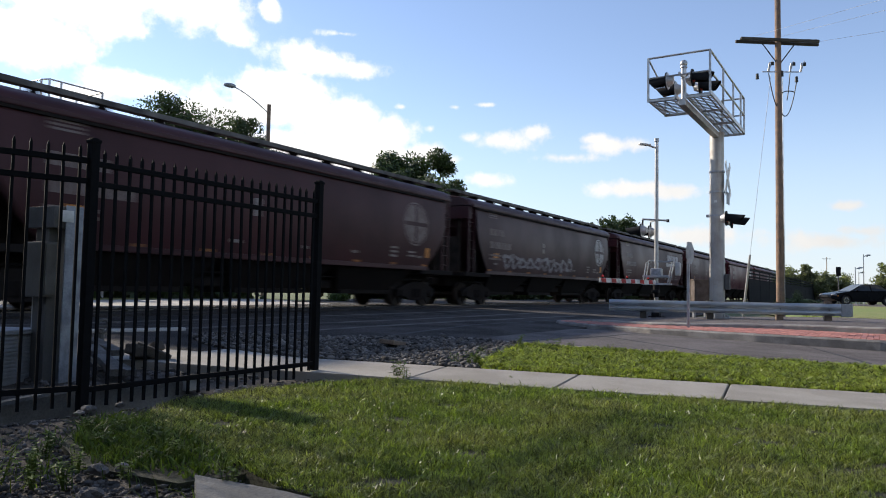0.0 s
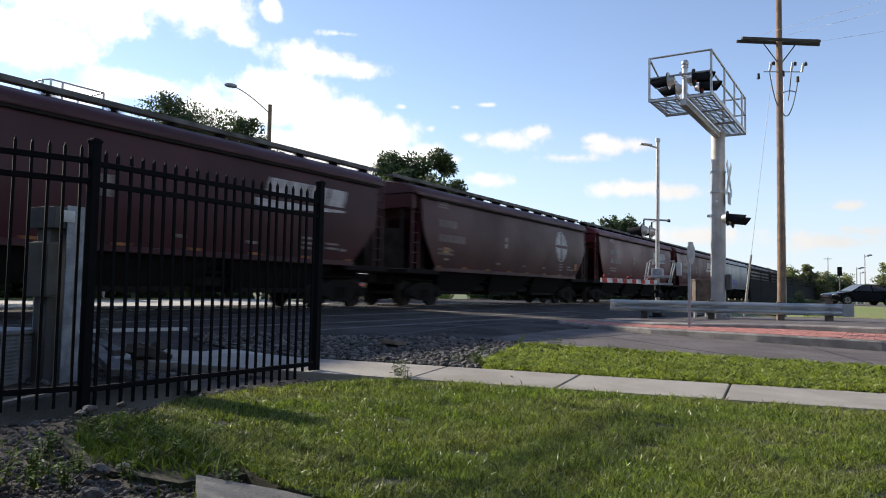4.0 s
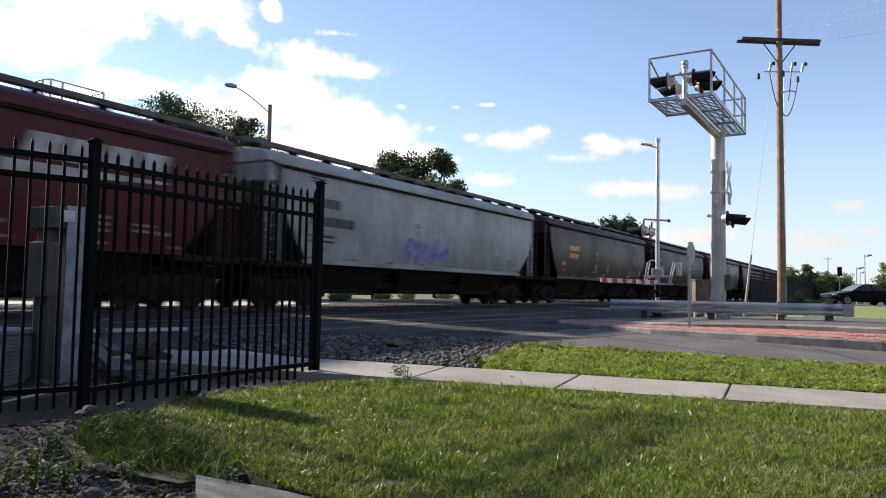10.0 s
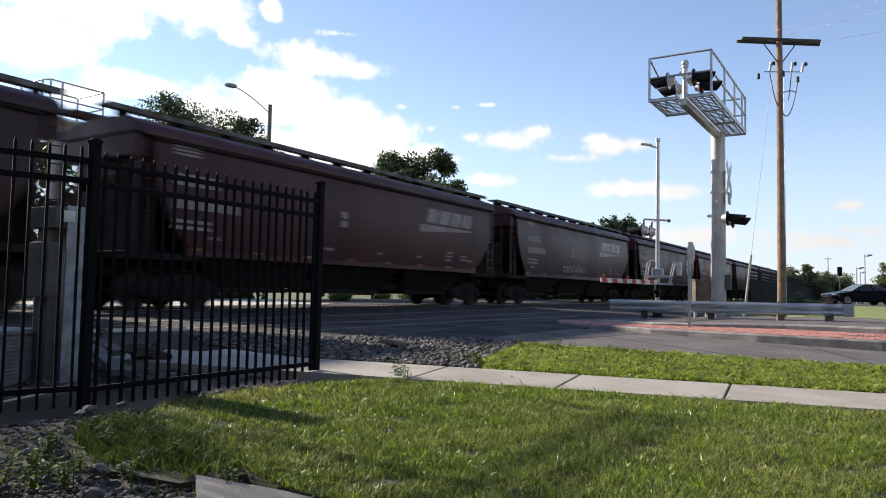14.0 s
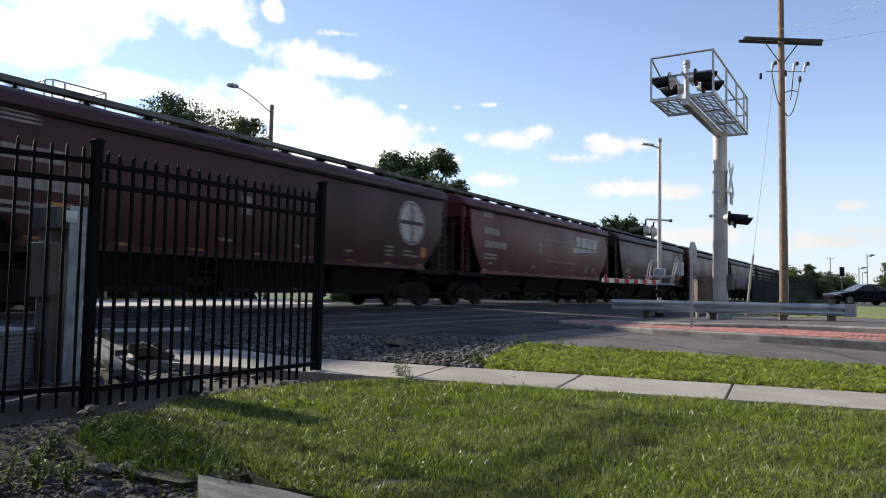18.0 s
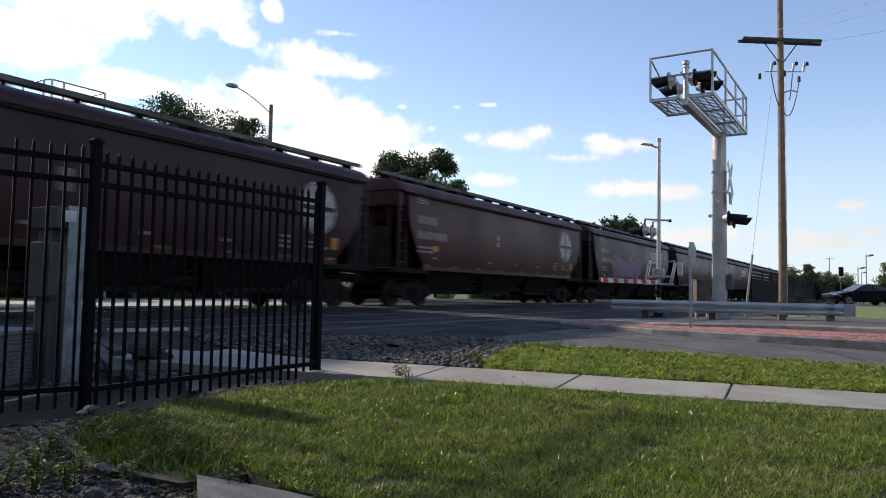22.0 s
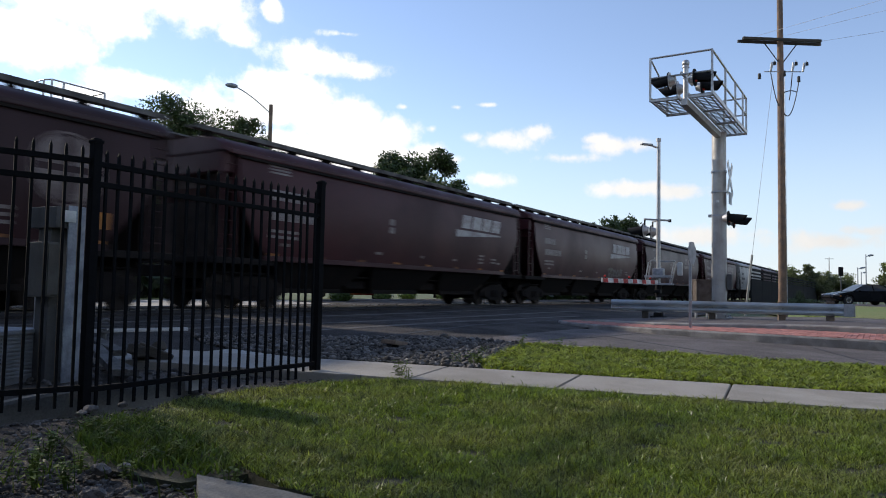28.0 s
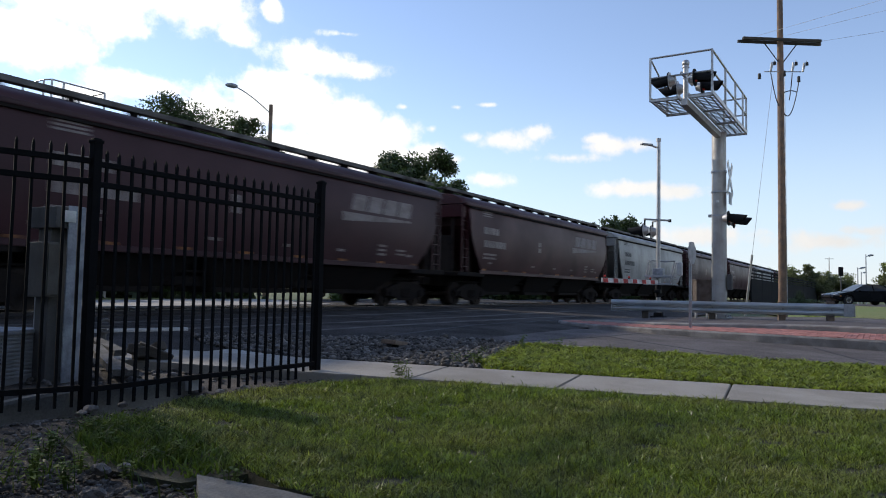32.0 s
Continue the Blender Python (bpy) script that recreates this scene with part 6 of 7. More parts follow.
def utility_pole():
    t = thing("utility_pole", (28.75, 3.2, 0.05), "brown wooden utility pole with a dark crossarm", "utility pole")
    bm = bmesh.new()
    tube(bm, (0, 0, -0.1), (-0.25, 0.0, 13.6), 0.148, 0.095, seg=16)
    part("pole", bm, WOOD_POLE, t, smooth=True)
    way = Vector((1.55, -2.48, 0)).normalized()
    c = Vector((-0.2, -0.02, 10.32))
    turn = math.atan2(way.y, way.x)
    for z, off, ln in ((0.0, 0.12, 1.55), (0.04, -0.12, 1.45)):
        bm = bmesh.new()
        box(bm, -ln, ln, -0.045, 0.045, -0.05, 0.05, 0.008, Matrix.Translation(c + Vector((0, 0, z))) @ Matrix.Rotation(turn, 4, "Z") @ Matrix.Rotation(radians(1.2), 4, "Y") @ Matrix.Translation((0, off, 0)))
        part("crossarm", bm, DARK_WOOD, t)
    for s in (-1, 1):
        bm = bmesh.new()
        tube(bm, c + way * s * 0.62 + Vector((0, 0, -0.05)), c + way * s * 0.08 + Vector((0, 0, -0.78)), 0.022, seg=6)
        part("brace", bm, CABLE, t)
        for q in (0.55, 1.15, 1.4):
            bm = bmesh.new()
            p = c + way * s * q
            tube(bm, p + Vector((0, 0, 0.05)), p + Vector((0, 0, 0.13)), 0.05, 0.03, seg=10)
            part("insulator", bm, DARK_WOOD, t)
    # fuse cut-outs and arresters
    z = 9.25
    bm = bmesh.new()
    tube(bm, c + way * -0.62 + Vector((0, 0, -1.14)), c + way * 0.75 + Vector((0, 0, -1.12)), 0.022, seg=6)
    part("cutout_bar", bm, GALV, t)
    for q in (-0.38, 0.42, 0.82):
        bm = bmesh.new()
        p = c + way * q + Vector((0, 0, -1.12))
        tube(bm, p, p + Vector((0.02, -0.04, 0.34)), 0.045, 0.03, seg=10)
        tube(bm, p + Vector((0.02, -0.04, 0.1)), p + way * 0.14 + Vector((0, 0, 0.42)), 0.016, seg=6)
        part("fuse_cutout", bm, PORCELAIN, t)
        bm = bmesh.new()
        box(bm, -0.05, 0.05, -0.05, 0.05, -0.06, 0.06, 0.015, Matrix.Translation(p + way * 0.15 + Vector((0, 0, 0.3))))
        part("fuse_cap", bm, CABLE, t)
    for q, dz in ((-0.8, -1.42), (0.12, -1.3), (0.66, -1.5)):
        bm = bmesh.new()
        p = c + way * q + Vector((0, 0, dz))
        tube(bm, p, p + Vector((0, 0, 0.2)), 0.06, 0.05, seg=10)
        part("arrester", bm, CABLE, t)
    def hang(a, b, sag, n=10):
        a, b = Vector(a), Vector(b)
        return [a.lerp(b, i / n) + Vector((0, 0, -sag * 4 * (i / n) * (1 - i / n))) for i in range(n + 1)]
    for a, b, s in ((c + way * -0.38 + Vector((0, 0, -1.17)), c + Vector((0, 0, -2.5)), 0.3), (c + way * 0.42 + Vector((0, 0, -1.17)), c + way * 0.3 + Vector((0, 0, -2.2)), 0.1),
                    (c + way * 0.66 + Vector((0, 0, -1.5)), c + Vector((0, 0, -2.45)), 0.75), (c + way * 0.6 + Vector((0, 0, -1.9)), c + Vector((0, 0, -2.0)), -0.1)):
        bm = bmesh.new()
        pipe(bm, hang(a, b, s), 0.018)
        part("drop_cable", bm, CABLE, t)
    bm = bmesh.new()
    tube(bm, (0.12, -0.14, 0.0), (0.0, -0.12, 9.0), 0.012, seg=6)
    part("ground_wire", bm, WIRE, t)


utility_pole()


def wire(name, pts, r, mat, label):
    bm = bmesh.new()
    pipe(bm, pts, r, 6)
    return solid(name, bm, mat, label, "cable", "overhead cables")


def span(a, b, sag, n=18):
    a, b = Vector(a), Vector(b)
    return [a.lerp(b, i / n) + Vector((0, 0, -sag * 4 * (i / n) * (1 - i / n))) for i in range(n + 1)]


# conductors leave the pole over the road
for a, b, s in (((28.0, 3.9, 10.55), (10.0, -32.0, 10.9), 0.5), ((28.5, 3.1, 10.55), (13.0, -32.0, 10.7), 0.5), ((29.3, 1.95, 10.4), (24.0, -32.0, 10.6), 0.4), ((28.5, 3.2, 12.2), (11.0, -32.0, 12.4), 0.5)):
    wire("overhead_wire", span(a, b, s), 0.005, WIRE, "bright overhead wire running from the pole")
g0, g1 = Vector((28.6, 3.45, 9.2)), Vector((29.1, 4.55, 0.1))
wire("guy_wire", [g0, g1], 0.007, CHANNEL, "steel guy wire of the utility pole")
bm = bmesh.new()
tube(bm, g1.lerp(g0, 0.005), g1.lerp(g0, 0.26), 0.045, 0.04, seg=10)
solid("guy_guard", bm, ALU, "pale tubular guard on the guy wire", "cable guard")


# ---- dark screened fence along the track ----
def screened_fence():
    y, x0 = 9.0, 60.5
    t = thing("screened_fence", (x0, y, 0.1), "long dark screened fence with open top rails", "fence")
    for i in range(40):
        bm = bmesh.new()
        box(bm, i * 6.0, i * 6.0 + 5.94, -0.03, 0.03, 0.0, 2.15)
        part("screen_panel", bm, SCREEN, t)
    for i in range(41):
        bm = bmesh.new()
        box(bm, i * 6.0 - 0.03, i * 6.0 + 0.03, -0.02, 0.05, 0.0, 2.93)
        part("post", bm, SCREEN, t)
    for z in (2.3, 2.57, 2.84):
        for i in range(10):
            bm = bmesh.new()
            box(bm, i * 24.0, i * 24.0 + 23.9, -0.05, 0.0, z - 0.065, z + 0.065)
            part("top_rail", bm, SCREEN, t)


screened_fence()


# ---- bricks of the median ----
def side_of(line, y):
    for (xa, ya), (xb, yb) in zip(line, line[1:]):
        if min(ya, yb) <= y <= max(ya, yb) and ya != yb:
            return xa + (xb - xa) * (y - ya) / (yb - ya)
    return None


bricks = tagged(new("brick_paving"), "red brick paving on the median", kind="structure")
bm = bmesh.new()
box(bm, -0.098, 0.098, -0.047, 0.047, -0.04, 0.0, 0.006)
brick_mesh = mesh_from(bm, "brick", PAVER)
rest = bmesh.new()
count = 0
y = 6.98
while y > -9.0:
    lo = side_of(NEAR + NOSE, y) + 0.25
    hi = side_of(BACK, y)
    for j in range(int((hi - lo) / 0.204)):
        x = lo + j * 0.204 + (0.1 if round(y / 0.101) % 2 else 0.0)
        z = ground_z(y) + median_h(y) + 0.004 + random.uniform(0, 0.004)
        if 3.4 < y and count < 300:
            o = part("brick", brick_mesh, None, bricks)
            o.matrix_basis = pose(x, y, z, random.uniform(-0.4, 0.4), random.uniform(-0.4, 0.4), random.uniform(-0.6, 0.6))
            count += 1
        else:
            box(rest, x - 0.098, x + 0.098, y - 0.047, y + 0.047, z - 0.04, z)
    y -= 0.101
tagged(part("bricks", rest, PAVER, bricks), kind="stuff")

# ---- trees and background ----
def tree(x, y, z, height, radius, seed, leaves, leaf, mat, label, flat=0.75, low=0.3):
    """A tapered trunk with limbs and an uneven crown of many leaves with gaps."""
    rng = np.random.default_rng(seed)
    rr = random.Random(seed)
    t = thing("tree", (x, y, z), label, "tree", "trees beyond the track")
    bm = bmesh.new()
    top = height * 0.72
    tube(bm, (0, 0, -0.2), (0.1, 0, height * low), height * 0.026, height * 0.02, 10)
    tube(bm, (0.1, 0, height * low), (0.15, 0.1, top), height * 0.02, height * 0.007, 8)
    part("trunk", bm, BARK, t)
    tips = []
    for i in range(15):
        a, h = i * 2.4 + rr.uniform(-0.4, 0.4), height * rr.uniform(low, 0.68)
        d = radius * rr.uniform(0.5, 0.92)
        p0 = Vector((0.1, 0, h))
        p2 = Vector((math.cos(a) * d, math.sin(a) * d, min(height * 0.93, h + height * rr.uniform(0.1, 0.32))))
        p1 = p0.lerp(p2, 0.5) + Vector((0, 0, height * 0.03))
        bm = bmesh.new()
        tube(bm, p0, p1, height * 0.009, height * 0.006, 6)
        tube(bm, p1, p2, height * 0.006, height * 0.002, 6)
        part("limb", bm, BARK, t)
        tips += [p1, p2, p2.lerp(p1, 0.4)]
    for i in range(6):
        tips.append(Vector((rr.uniform(-0.4, 0.4) * radius, rr.uniform(-0.4, 0.4) * radius, height * rr.uniform(0.8, 0.97))))
    clumps = []
    for p in tips:
        for _ in range(4):
            clumps.append((p.x + rr.gauss(0, radius * 0.16), p.y + rr.gauss(0, radius * 0.16), min(height, p.z + rr.gauss(0, radius * 0.12)), radius * rr.uniform(0.12, 0.3)))
    cl = np.array(clumps)
    k = rng.integers(len(cl), size=leaves)
    v = rng.normal(size=(leaves, 3))
    v /= np.linalg.norm(v, axis=1)[:, None]
    c = cl[k, :3] + v * (cl[k, 3] * rng.uniform(0.3, 1.15, leaves) ** 0.6)[:, None] * (1, 1, flat)
    u = rng.normal(size=(leaves, 3))
    u /= np.linalg.norm(u, axis=1)[:, None]
    w = np.cross(u, v)
    w /= np.maximum(np.linalg.norm(w, axis=1), 1e-3)[:, None]
    s = (leaf * rng.uniform(0.6, 1.4, leaves))[:, None]
    co = np.stack((c - u * s, c + w * s * 0.45, c + u * s, c - w * s * 0.45), 1).reshape(-1, 3)
    part("crown", raw_mesh("crown", co, np.arange(leaves * 4).reshape(-1, 4), mat), None, t)
    return t


tree(29.4, 37.6, 0.2, 11.5, 5.0, 21, 80000, 0.1, LEAF_DARK, "broad green tree with an open crown beyond the track")
tree(32.0, 35.6, 0.2, 11.4, 3.7, 22, 44000, 0.09, LEAF_DARK, "small loose green tree beyond the track")
tree(47.0, 32.6, 0.2, 11.4, 4.7, 23, 90000, 0.16, LEAF_DARK, "dense dark green tree beyond the track")
tree(88.0, 28.5, 0.2, 10.2, 3.0, 24, 8000, 0.22, LEAF_DARK, "dark green tree far along the track")
tree(84.5, 31.0, 0.2, 9.2, 2.6, 25, 5000, 0.22, LEAF_DARK, "dark green tree far along the track")
tree(11.0, 25.6, 0.2, 6.4, 3.0, 26, 9000, 0.14, LEAF, "green tree beyond the car park, partly or wholly out of view")
# wholly unseen, added to cast thin shade on the lawn's near left
tree(1.2, 26.5, 0.2, 13.4, 2.2, 27, 4000, 0.12, LEAF, "green tree beyond the car park, partly or wholly out of view")
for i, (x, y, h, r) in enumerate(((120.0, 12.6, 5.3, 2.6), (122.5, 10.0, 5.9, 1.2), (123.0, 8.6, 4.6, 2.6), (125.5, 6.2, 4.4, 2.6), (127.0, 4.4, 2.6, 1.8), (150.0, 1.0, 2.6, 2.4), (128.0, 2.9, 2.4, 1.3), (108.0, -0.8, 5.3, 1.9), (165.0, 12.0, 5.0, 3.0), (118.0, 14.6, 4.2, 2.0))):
    tree(x, y, 0.0, h, r, 40 + i, 4200, 0.17, LEAF_HAZED, "green tree in a distant row, coloured pale for haze", low=0.12)


def bush(x, y, z, h, r, seed, label, mat=LEAF):
    rng = np.random.default_rng(seed)
    n = 900
    v = rng.normal(size=(n, 3))
    v /= np.linalg.norm(v, axis=1)[:, None]
    c = v * (r, r, h * 0.55) * rng.uniform(0.45, 1.08, n)[:, None] + (0, 0, h * 0.5)
    c[:, 2] = np.abs(c[:, 2])
    u = rng.normal(size=(n, 3)) * 0.06 * max(r, 0.5)
    w = np.cross(u, v) * 0.6
    co = np.stack((c - u, c + w, c + u, c - w), 1).reshape(-1, 3)
    o = tagged(new("bush", raw_mesh("bush", co, np.arange(n * 4).reshape(-1, 4), mat)), label, "bush", "bushes in the background")
    o.location = (x, y, z)


bush(67.0, 6.2, 0.05, 1.3, 0.5, 61, "tall scrubby bush by the screened fence", LEAF_DARK)
bush(66.0, 7.0, 0.05, 0.7, 0.9, 62, "scrubby bush by the screened fence", LEAF_DARK)
bush(70.0, 5.6, 0.05, 0.6, 1.0, 63, "scrubby bush by the screened fence", LEAF_DARK)
for i, (x, y) in enumerate(((27.0, 22.7), (29.5, 24.8), (33.0, 24.6), (36.0, 25.0), (40.0, 24.7), (44.5, 24.9))):
    bush(x, y, 0.2, 0.55, 0.6, 70 + i, "low green shrub in the verge beyond the track", LEAF)


def hedge(x0, x1, y, h, n, seed):
    """A dark unclipped hedge beyond the track."""
    rng = np.random.default_rng(seed)
    x = rng.uniform(x0, x1, n)
    top = h * (0.75 + 0.25 * np.sin(x * 0.9) + 0.15 * np.sin(x * 2.3))
    c = np.stack((x, y + rng.normal(0, 0.55, n), 0.1 + top * rng.uniform(0, 1, n) ** 0.8), 1)
    u = rng.normal(size=(n, 3)) * 0.12
    w = np.cross(u, rng.normal(size=(n, 3))) * 0.7
    co = np.stack((c - u, c + w, c + u, c - w), 1).reshape(-1, 3)
    tagged(new("hedge", raw_mesh("hedge", co, np.arange(n * 4).reshape(-1, 4), LEAF_DARK)), "dark unclipped hedge beyond the track", kind="stuff")


hedge(48.0, 118.0, 26.0, 2.0, 26000, 90)
hedge(0.0, 27.0, 29.4, 3.0, 19000, 91)


def street_lamp(x, y, z, h, reach, turn, label, head=0.42, r=0.1):
    t = thing("street_lamp", (x, y, z), label, "street lamp", turn=turn)
    bm = bmesh.new()
    tube(bm, (0, 0, -0.1), (0, 0, h), r * 1.3, r, seg=12)
    part("pole", bm, TIMBER if r > 0.12 else GALV, t, smooth=True)
    pts = []
    for i in range(11):
        q = i / 10
        pts.append((-reach * q, 0, h * 0.953 + (1.5 if reach > 1.5 else 0.1) * (0.55 * q + 0.45 * math.sin(q * math.pi / 2))))
    bm = bmesh.new()
    pipe(bm, pts, 0.035, 8)
    part("arm", bm, GALV, t)
    bm = bmesh.new()
    e = pts[-1]
    ball(bm, (e[0] - head * 0.8, 0, e[2] + 0.06), head, 1.15, 0.55, 0.42, 16, 10)
    tube(bm, (e[0] + 0.1, 0, e[2]), (e[0] - head * 0.5, 0, e[2]), 0.07, 0.12, seg=10)
    part("lamp_head", bm, CHANNEL, t, smooth=True)
    return t


street_lamp(34.0, 35.2, 0.2, 13.0, 2.35, -32, "street lamp with a curved arm on a timber pole", 0.36, 0.13)
street_lamp(87.1, 1.7, 0.0, 5.5, 0.3, 100, "slim street lamp by the distant road", 0.22, 0.05)
street_lamp(86.8, 2.45, 0.0, 4.1, 0.3, 100, "slim street lamp by the distant road", 0.22, 0.05)
street_lamp(118.0, 2.9, 0.0, 4.6, 0.3, 100, "slim street lamp by the distant road", 0.22, 0.05)


def far_signal():
    t = thing("railway_signal", (103.0, 4.76, 0.0), "black wayside railway signal on a grey post", "railway signal")
    bm = bmesh.new()
    tube(bm, (0, 0, 0), (0, 0, 4.4), 0.07, seg=10)
    part("post", bm, GREY_BOX, t)
    bm = bmesh.new()
    box(bm, -0.1, 0.1, -0.28, 0.28, 3.6, 4.75, 0.09)
    part("signal_head", bm, BLACK_HOOD, t)
    bm = bmesh.new()
    tube(bm, (-0.4, 0, 4.2), (-0.1, 0, 4.2), 0.15, seg=12)
    part("hood", bm, BLACK_HOOD, t)


far_signal()


def far_pole(x, y, h):
    t = thing("distant_utility_pole", (x, y, 0), "distant wooden utility pole with a crossarm", "utility pole")
    bm = bmesh.new()
    tube(bm, (0, 0, 0), (0, 0, h), 0.11, 0.07, seg=8)
    part("pole", bm, TIMBER, t)
    bm = bmesh.new()
    box(bm, -0.08, 0.08, -0.8, 0.8, h - 0.4, h - 0.3)
    part("crossarm", bm, DARK_WOOD, t)


far_pole(170.0, 10.0, 9.3)


# ---- vehicles ----
def saloon(name, m, paint, label, length=4.7, detail=True):
    """A four-door car: shaped body, glass, wheels, lamps. Its nose points to -x."""
    t = new(name)
    t.matrix_basis = m
    tagged(t, label, "car", "parked cars")
    k = length / 4.7
    low = [(-2.35, 0.42), (-2.38, 0.55), (-2.3, 0.68), (-2.0, 0.78), (-1.2, 0.9), (-0.95, 0.94), (1.55, 0.99), (2.1, 0.98), (2.32, 0.9), (2.36, 0.6), (2.33, 0.36)]
    def arch(cx):
        return [(cx + 0.37 * math.cos(radians(a)), 0.33 + 0.37 * math.sin(radians(a))) for a in range(0, 181, 20)]
    under = [(1.85, 0.22)] + arch(1.42) + [(1.0, 0.22), (-1.0, 0.22)] + arch(-1.42) + [(-1.85, 0.24)]
    pts = [(x * k, z) for x, z in low + under]
    bm = bmesh.new()
    extrude_xz(bm, pts, -0.88, 0.88)
    for v in bm.verts:
        if abs(v.co.x) > 1.7 * k:
            v.co.y *= 1 - 0.12 * (abs(v.co.x) - 1.7 * k) / 0.65
        if v.co.z > 0.85:
            v.co.y *= 0.95
    bmesh.ops.bevel(bm, geom=[e for e in bm.edges if abs(abs(e.verts[0].co.y) - abs(e.verts[1].co.y)) < 0.2 and e.verts[0].co.y * e.verts[1].co.y > 0], offset=0.05, segments=2, affect="EDGES")
    part("body", bm, paint, t, smooth=True)
    bm = bmesh.new()
    extrude_xz(bm, [(x * k, z) for x, z in ((-0.98, 0.93), (-0.2, 1.36), (0.1, 1.42), (0.75, 1.42), (1.05, 1.36), (1.72, 0.98))], -0.74, 0.74)
    for v in bm.verts:
        if v.co.z > 1.3:
            v.co.y *= 0.8
    part("glasshouse", bm, GLASS_DARK, t, "dark tinted window glass", smooth=False)
    bm = bmesh.new()
    extrude_xz(bm, [(x * k, z) for x, z in ((-1.02, 0.945), (-0.24, 1.375), (-0.2, 1.36), (-0.96, 0.935))], -0.66, 0.66)
    part("windscreen", bm, WINDSCREEN, t, "windscreen with a pale reflection put into its colour")
    bm = bmesh.new()
    extrude_xz(bm, [(x * k, z) for x, z in ((-0.2, 1.375), (0.1, 1.435), (0.75, 1.435), (1.05, 1.375), (0.75, 1.405), (0.1, 1.405))], -0.6, 0.6)
    part("roof", bm, paint, t, smooth=True)
    for s in (-1, 1):
        for a, b in (((-0.98, 0.94), (-0.2, 1.38)), ((0.42, 0.96), (0.36, 1.42)), ((1.05, 1.38), (1.7, 0.99))):
            bm = bmesh.new()
            tube(bm, (a[0] * k, s * 0.74, a[1]), (b[0] * k, s * 0.6, b[1]), 0.03, seg=6)
            part("pillar", bm, paint, t)
        bm = bmesh.new()
        ball(bm, (-0.7 * k, s * 0.95, 0.98), 0.1, 0.7, 1, 0.7)
        part("mirror", bm, paint, t, smooth=True)
        bm = bmesh.new()
        ball(bm, (-2.12 * k, s * 0.7, 0.665), 0.15, 1.5, 1.0, 0.55)
        part("headlight", bm, LAMP_CLEAR, t, smooth=True)
        bm = bmesh.new()
        ball(bm, (-1.93 * k, s * 0.83, 0.6), 0.06, 1.2, 0.6, 0.6)
        part("indicator", bm, LAMP_AMBER, t, "amber indicator lamp", smooth=True)
        bm = bmesh.new()
        box(bm, 2.2 * k, 2.32 * k, s * 0.62 - 0.18, s * 0.62 + 0.18, 0.72, 0.86, 0.03)
        part("tail_light", bm, LENS, t)
        for x in (-1.42, 1.42):
            bm = bmesh.new()
            tube(bm, (x * k, s * 0.68, 0.32), (x * k, s * 0.9, 0.32), 0.32, seg=28)
            wheel = part("wheel", bm, RUBBER, t, "black rubber tyre", smooth=True)
            bm = bmesh.new()
            tube(bm, (x * k, s * 0.885, 0.32), (x * k, s * 0.912, 0.32), 0.205, seg=24)
            part("rim", bm, CHROME, wheel, smooth=True)
            if detail:
                for i in range(7):
                    bm = bmesh.new()
                    a = 2 * math.pi * i / 7
                    box(bm, -0.025, 0.025, s * 0.905, s * 0.92, 0.03, 0.19, 0.0, Matrix.Translation((x * k, 0, 0.32)) @ Matrix.Rotation(a, 4, "Y"))
                    part("spoke", bm, GREY_BOX, wheel)
    bm = bmesh.new()
    box(bm, -2.4 * k, -2.34 * k, -0.4, 0.4, 0.5, 0.62, 0.02)
    part("grille", bm, BLACK_HOOD, t)
    return t


car = saloon("black_car", pose(56.92, 1.41, 0.4, 0, 0, -56), CAR_BLACK, "black four-door saloon car parked beyond the grass", 4.8)
saloon("red_car", pose(36.4, 28.9, 0.24, 0, 0, 38), CAR_RED, "red saloon car parked beyond the track", 4.5, False)
saloon("white_car", pose(8.5, 33.0, 0.24, 0, 0, 100), CAR_WHITE, "white car parked beyond the track", 4.6, False)


def box_van(m, label):
    t = new("box_van")
    t.matrix_basis = m
    tagged(t, label, "van", "parked cars")
    bm = bmesh.new()
    box(bm, -1.2, 3.6, -1.15, 1.15, 0.38, 3.0, 0.05)
    part("cargo_box", bm, WALL_WHITE, t)
    bm = bmesh.new()
    extrude_xz(bm, [(-3.1, 0.5), (-3.15, 1.1), (-2.6, 1.3), (-2.1, 2.1), (-1.25, 2.15), (-1.25, 0.5)], -0.95, 0.95)
    part("cab", bm, CAR_WHITE, t)
    bm = bmesh.new()
    extrude_xz(bm, [(-2.5, 1.35), (-2.08, 2.02), (-1.5, 2.05), (-1.5, 1.35)], -0.96, 0.96)
    part("cab_window", bm, GLASS_DARK, t)
    for x in (-2.3, 2.4):
        for s in (-1, 1):
            bm = bmesh.new()
            tube(bm, (x, s * 0.75, 0.4), (x, s * 1.0, 0.4), 0.4, seg=20)
            part("wheel", bm, RUBBER, t)
    bm = bmesh.new()
    box(bm, -3.0, 3.6, -0.5, 0.5, 0.4, 0.66)
    part("chassis", bm, UNDER, t)


box_van(pose(40.2, 34.4, 0.22, 0, 0, 40), "white box van parked beyond the track")
box_van(pose(46.5, 30.6, 0.22, 0, 0, 35), "white box van parked under the dense tree")


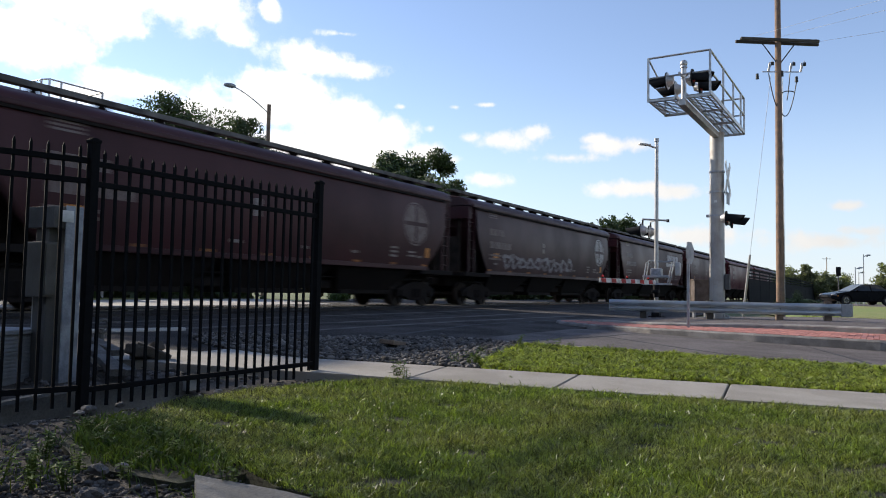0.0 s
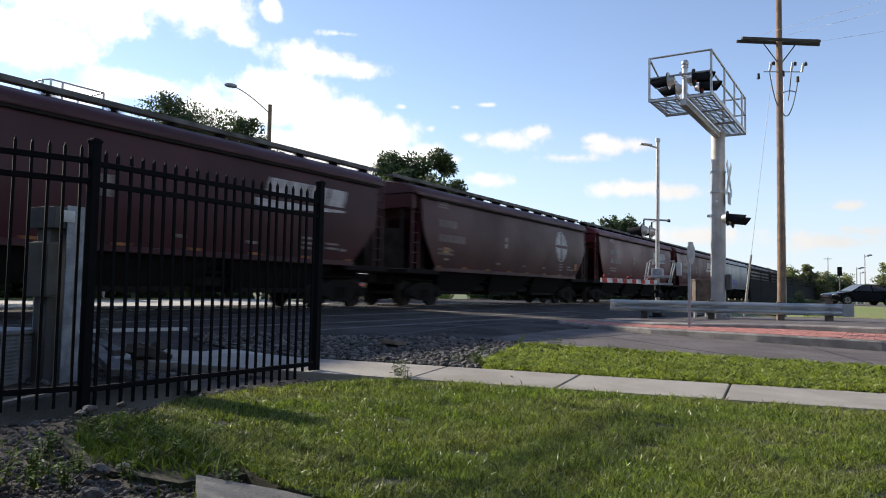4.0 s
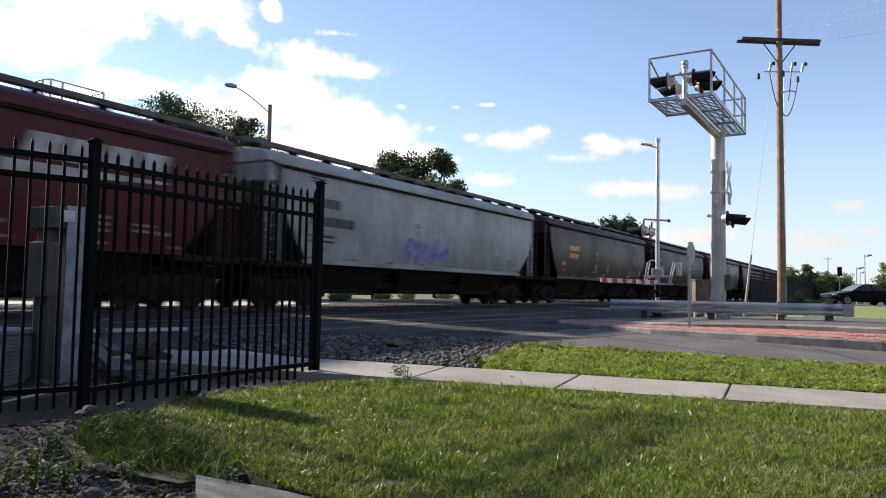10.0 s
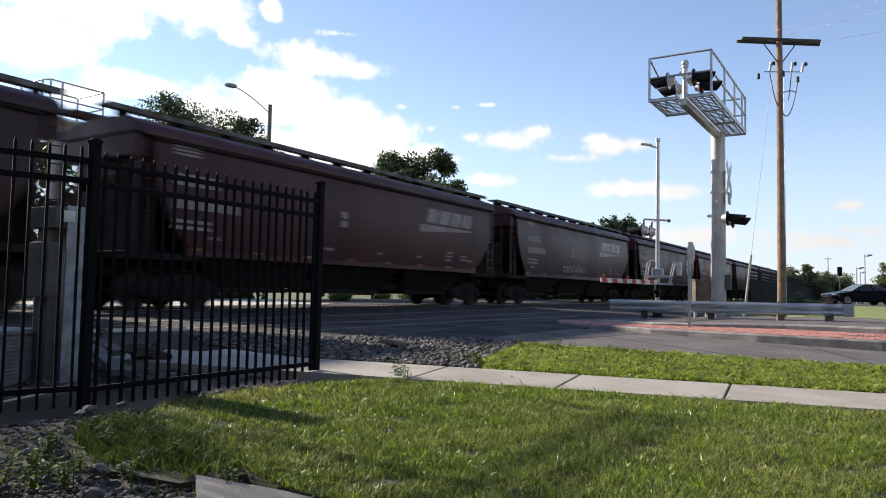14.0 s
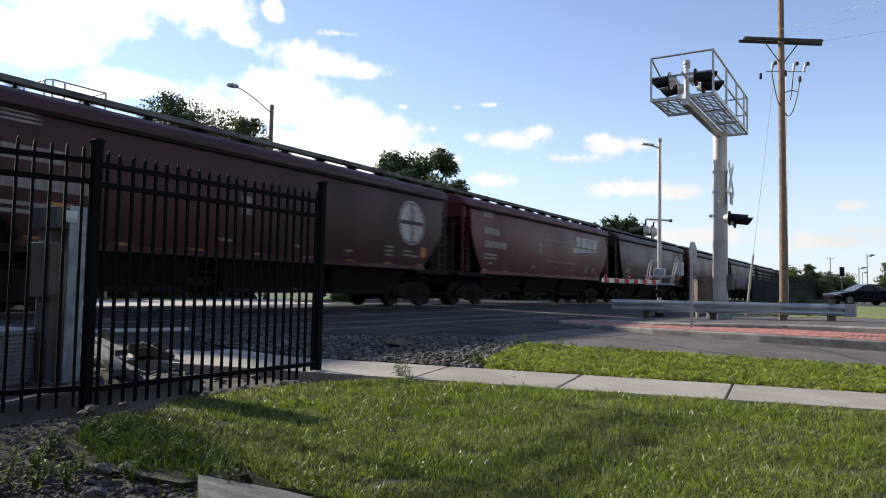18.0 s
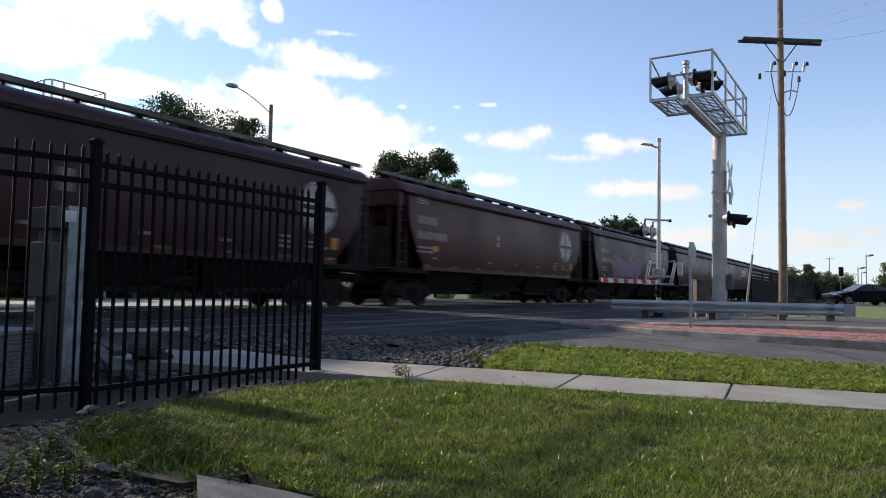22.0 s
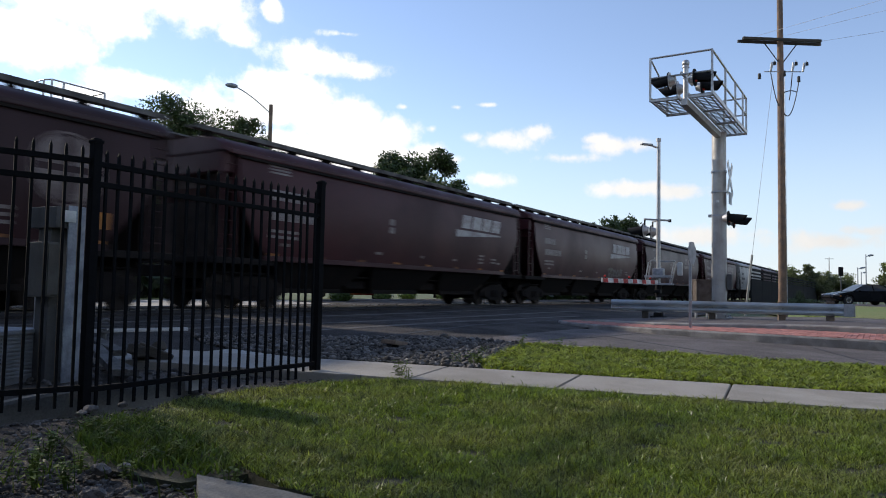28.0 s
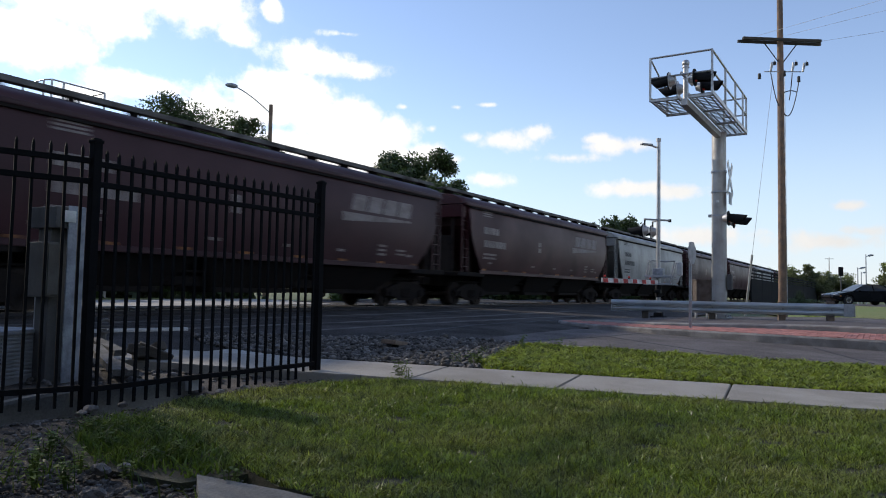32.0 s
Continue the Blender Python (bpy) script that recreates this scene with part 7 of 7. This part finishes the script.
def shop():
    """A low flat-roofed building closing the car park."""
    t = thing("low_building", (-5.0, 66.0, 0.0), "low white flat-roofed building beyond the car park", "building")
    bm = bmesh.new()
    box(bm, -30, 45, 0, 14, 0, 4.2, 0.05)
    part("wall", bm, WALL_WHITE, t)
    bm = bmesh.new()
    box(bm, -30.4, 45.4, -0.4, 14.4, 4.2, 4.6, 0.05)
    part("roof", bm, ROOF_DARK, t)
    for i in range(12):
        bm = bmesh.new()
        box(bm, -27 + i * 6, -23.5 + i * 6, -0.06, -0.01, 1.0, 2.8, 0.02)
        w = part("window", bm, GLASS_DARK, t)


shop()

# a white post and wheel stops in the car park
bm = bmesh.new()
tube(bm, (17.9, 28.0, 0.2), (17.9, 28.0, 1.5), 0.06, seg=10)
solid("marker_post", bm, WHITE_BOX, "white marker post in the car park", "post")
patch("car_park_verge", [(-60.0, 27.0), (20.0, 27.0), (21.0, 29.0), (-60.0, 29.0)], 0.02, MEADOW, "strip of grass in the car park", 0.1)

# grass bank with the road on which the black car stands
def bank(name, rows, mat, label):
    bm = bmesh.new()
    n = [[bm.verts.new(p) for p in r] for r in rows]
    for a, b in zip(n, n[1:]):
        for i in range(len(a) - 1):
            bm.faces.new((a[i], a[i + 1], b[i + 1], b[i]))
    bmesh.ops.recalc_face_normals(bm, faces=bm.faces[:])
    if bm.faces[0].normal.z < 0:
        bmesh.ops.reverse_faces(bm, faces=bm.faces[:])
    return solid(name, bm, mat, label, kind="structure")


bank("grass_bank", [[(27.6, -16.0, -0.3), (26.6, 1.0, 0.06), (30.0, 3.0, 0.08), (45.0, 7.0, 0.1)], [(50.0, -16.0, 0.36), (50.5, 0.0, 0.385), (52.0, 4.5, 0.385), (58.0, 7.5, 0.33)]], MEADOW, "mown grass bank beside the side road")
bank("side_road", [[(50.0, -16.0, 0.36), (50.5, 0.0, 0.387), (52.0, 4.5, 0.387), (58.0, 7.5, 0.33)], [(66.0, -16.0, 0.39), (66.0, 0.0, 0.39), (66.0, 4.5, 0.39), (66.0, 7.5, 0.33)]], ASPHALT_WORN, "grey asphalt side road")
blades("bank_grass", [(27.0, 1.0), (30.0, 2.6), (41.0, 3.5), (41.0, -4.0), (27.0, -4.0)], 60, 0.05, 0.012, 0.1, BLADE, "tufts of grass on the bank", 77)
kerb("bank_kerb", [(26.9, -14.0), (26.3, 0.8), (28.5, 2.6)], 0.16, 0.1, "concrete kerb along the grass bank")
# out of view: dark blocks added to cut the sky light from behind
bm = bmesh.new()
box(bm, -12.4, 70, -22.0, -19.0, -1.0, 5.0, 0.3)
box(bm, -12.5, -9.5, -18.9, 11.0, -1.0, 9.0, 0.3)
solid("backdrop", bm, BACKDROP_DARK, "unseen dark hedge added behind the lawn to block sky light", kind="structure")


# ---- a cloud out of view, added to thin the sunlight ----
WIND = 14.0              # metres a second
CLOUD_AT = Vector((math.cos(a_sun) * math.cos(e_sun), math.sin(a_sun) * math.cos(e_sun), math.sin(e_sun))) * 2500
cloud = thing("cloud", CLOUD_AT, "thin broken white cloud out of view, added to dim the sun", "cloud", kind="structure")
# the puffs' edges set when the sun dims and clears
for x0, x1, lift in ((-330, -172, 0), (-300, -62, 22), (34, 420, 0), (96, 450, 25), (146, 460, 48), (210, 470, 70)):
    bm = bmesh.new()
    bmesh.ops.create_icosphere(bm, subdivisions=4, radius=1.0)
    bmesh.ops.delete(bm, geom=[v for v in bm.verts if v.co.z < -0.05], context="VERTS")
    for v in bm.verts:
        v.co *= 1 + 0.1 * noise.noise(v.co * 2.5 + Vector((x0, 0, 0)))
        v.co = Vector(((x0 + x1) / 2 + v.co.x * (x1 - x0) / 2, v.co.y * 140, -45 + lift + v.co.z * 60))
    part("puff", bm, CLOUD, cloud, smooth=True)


motions()
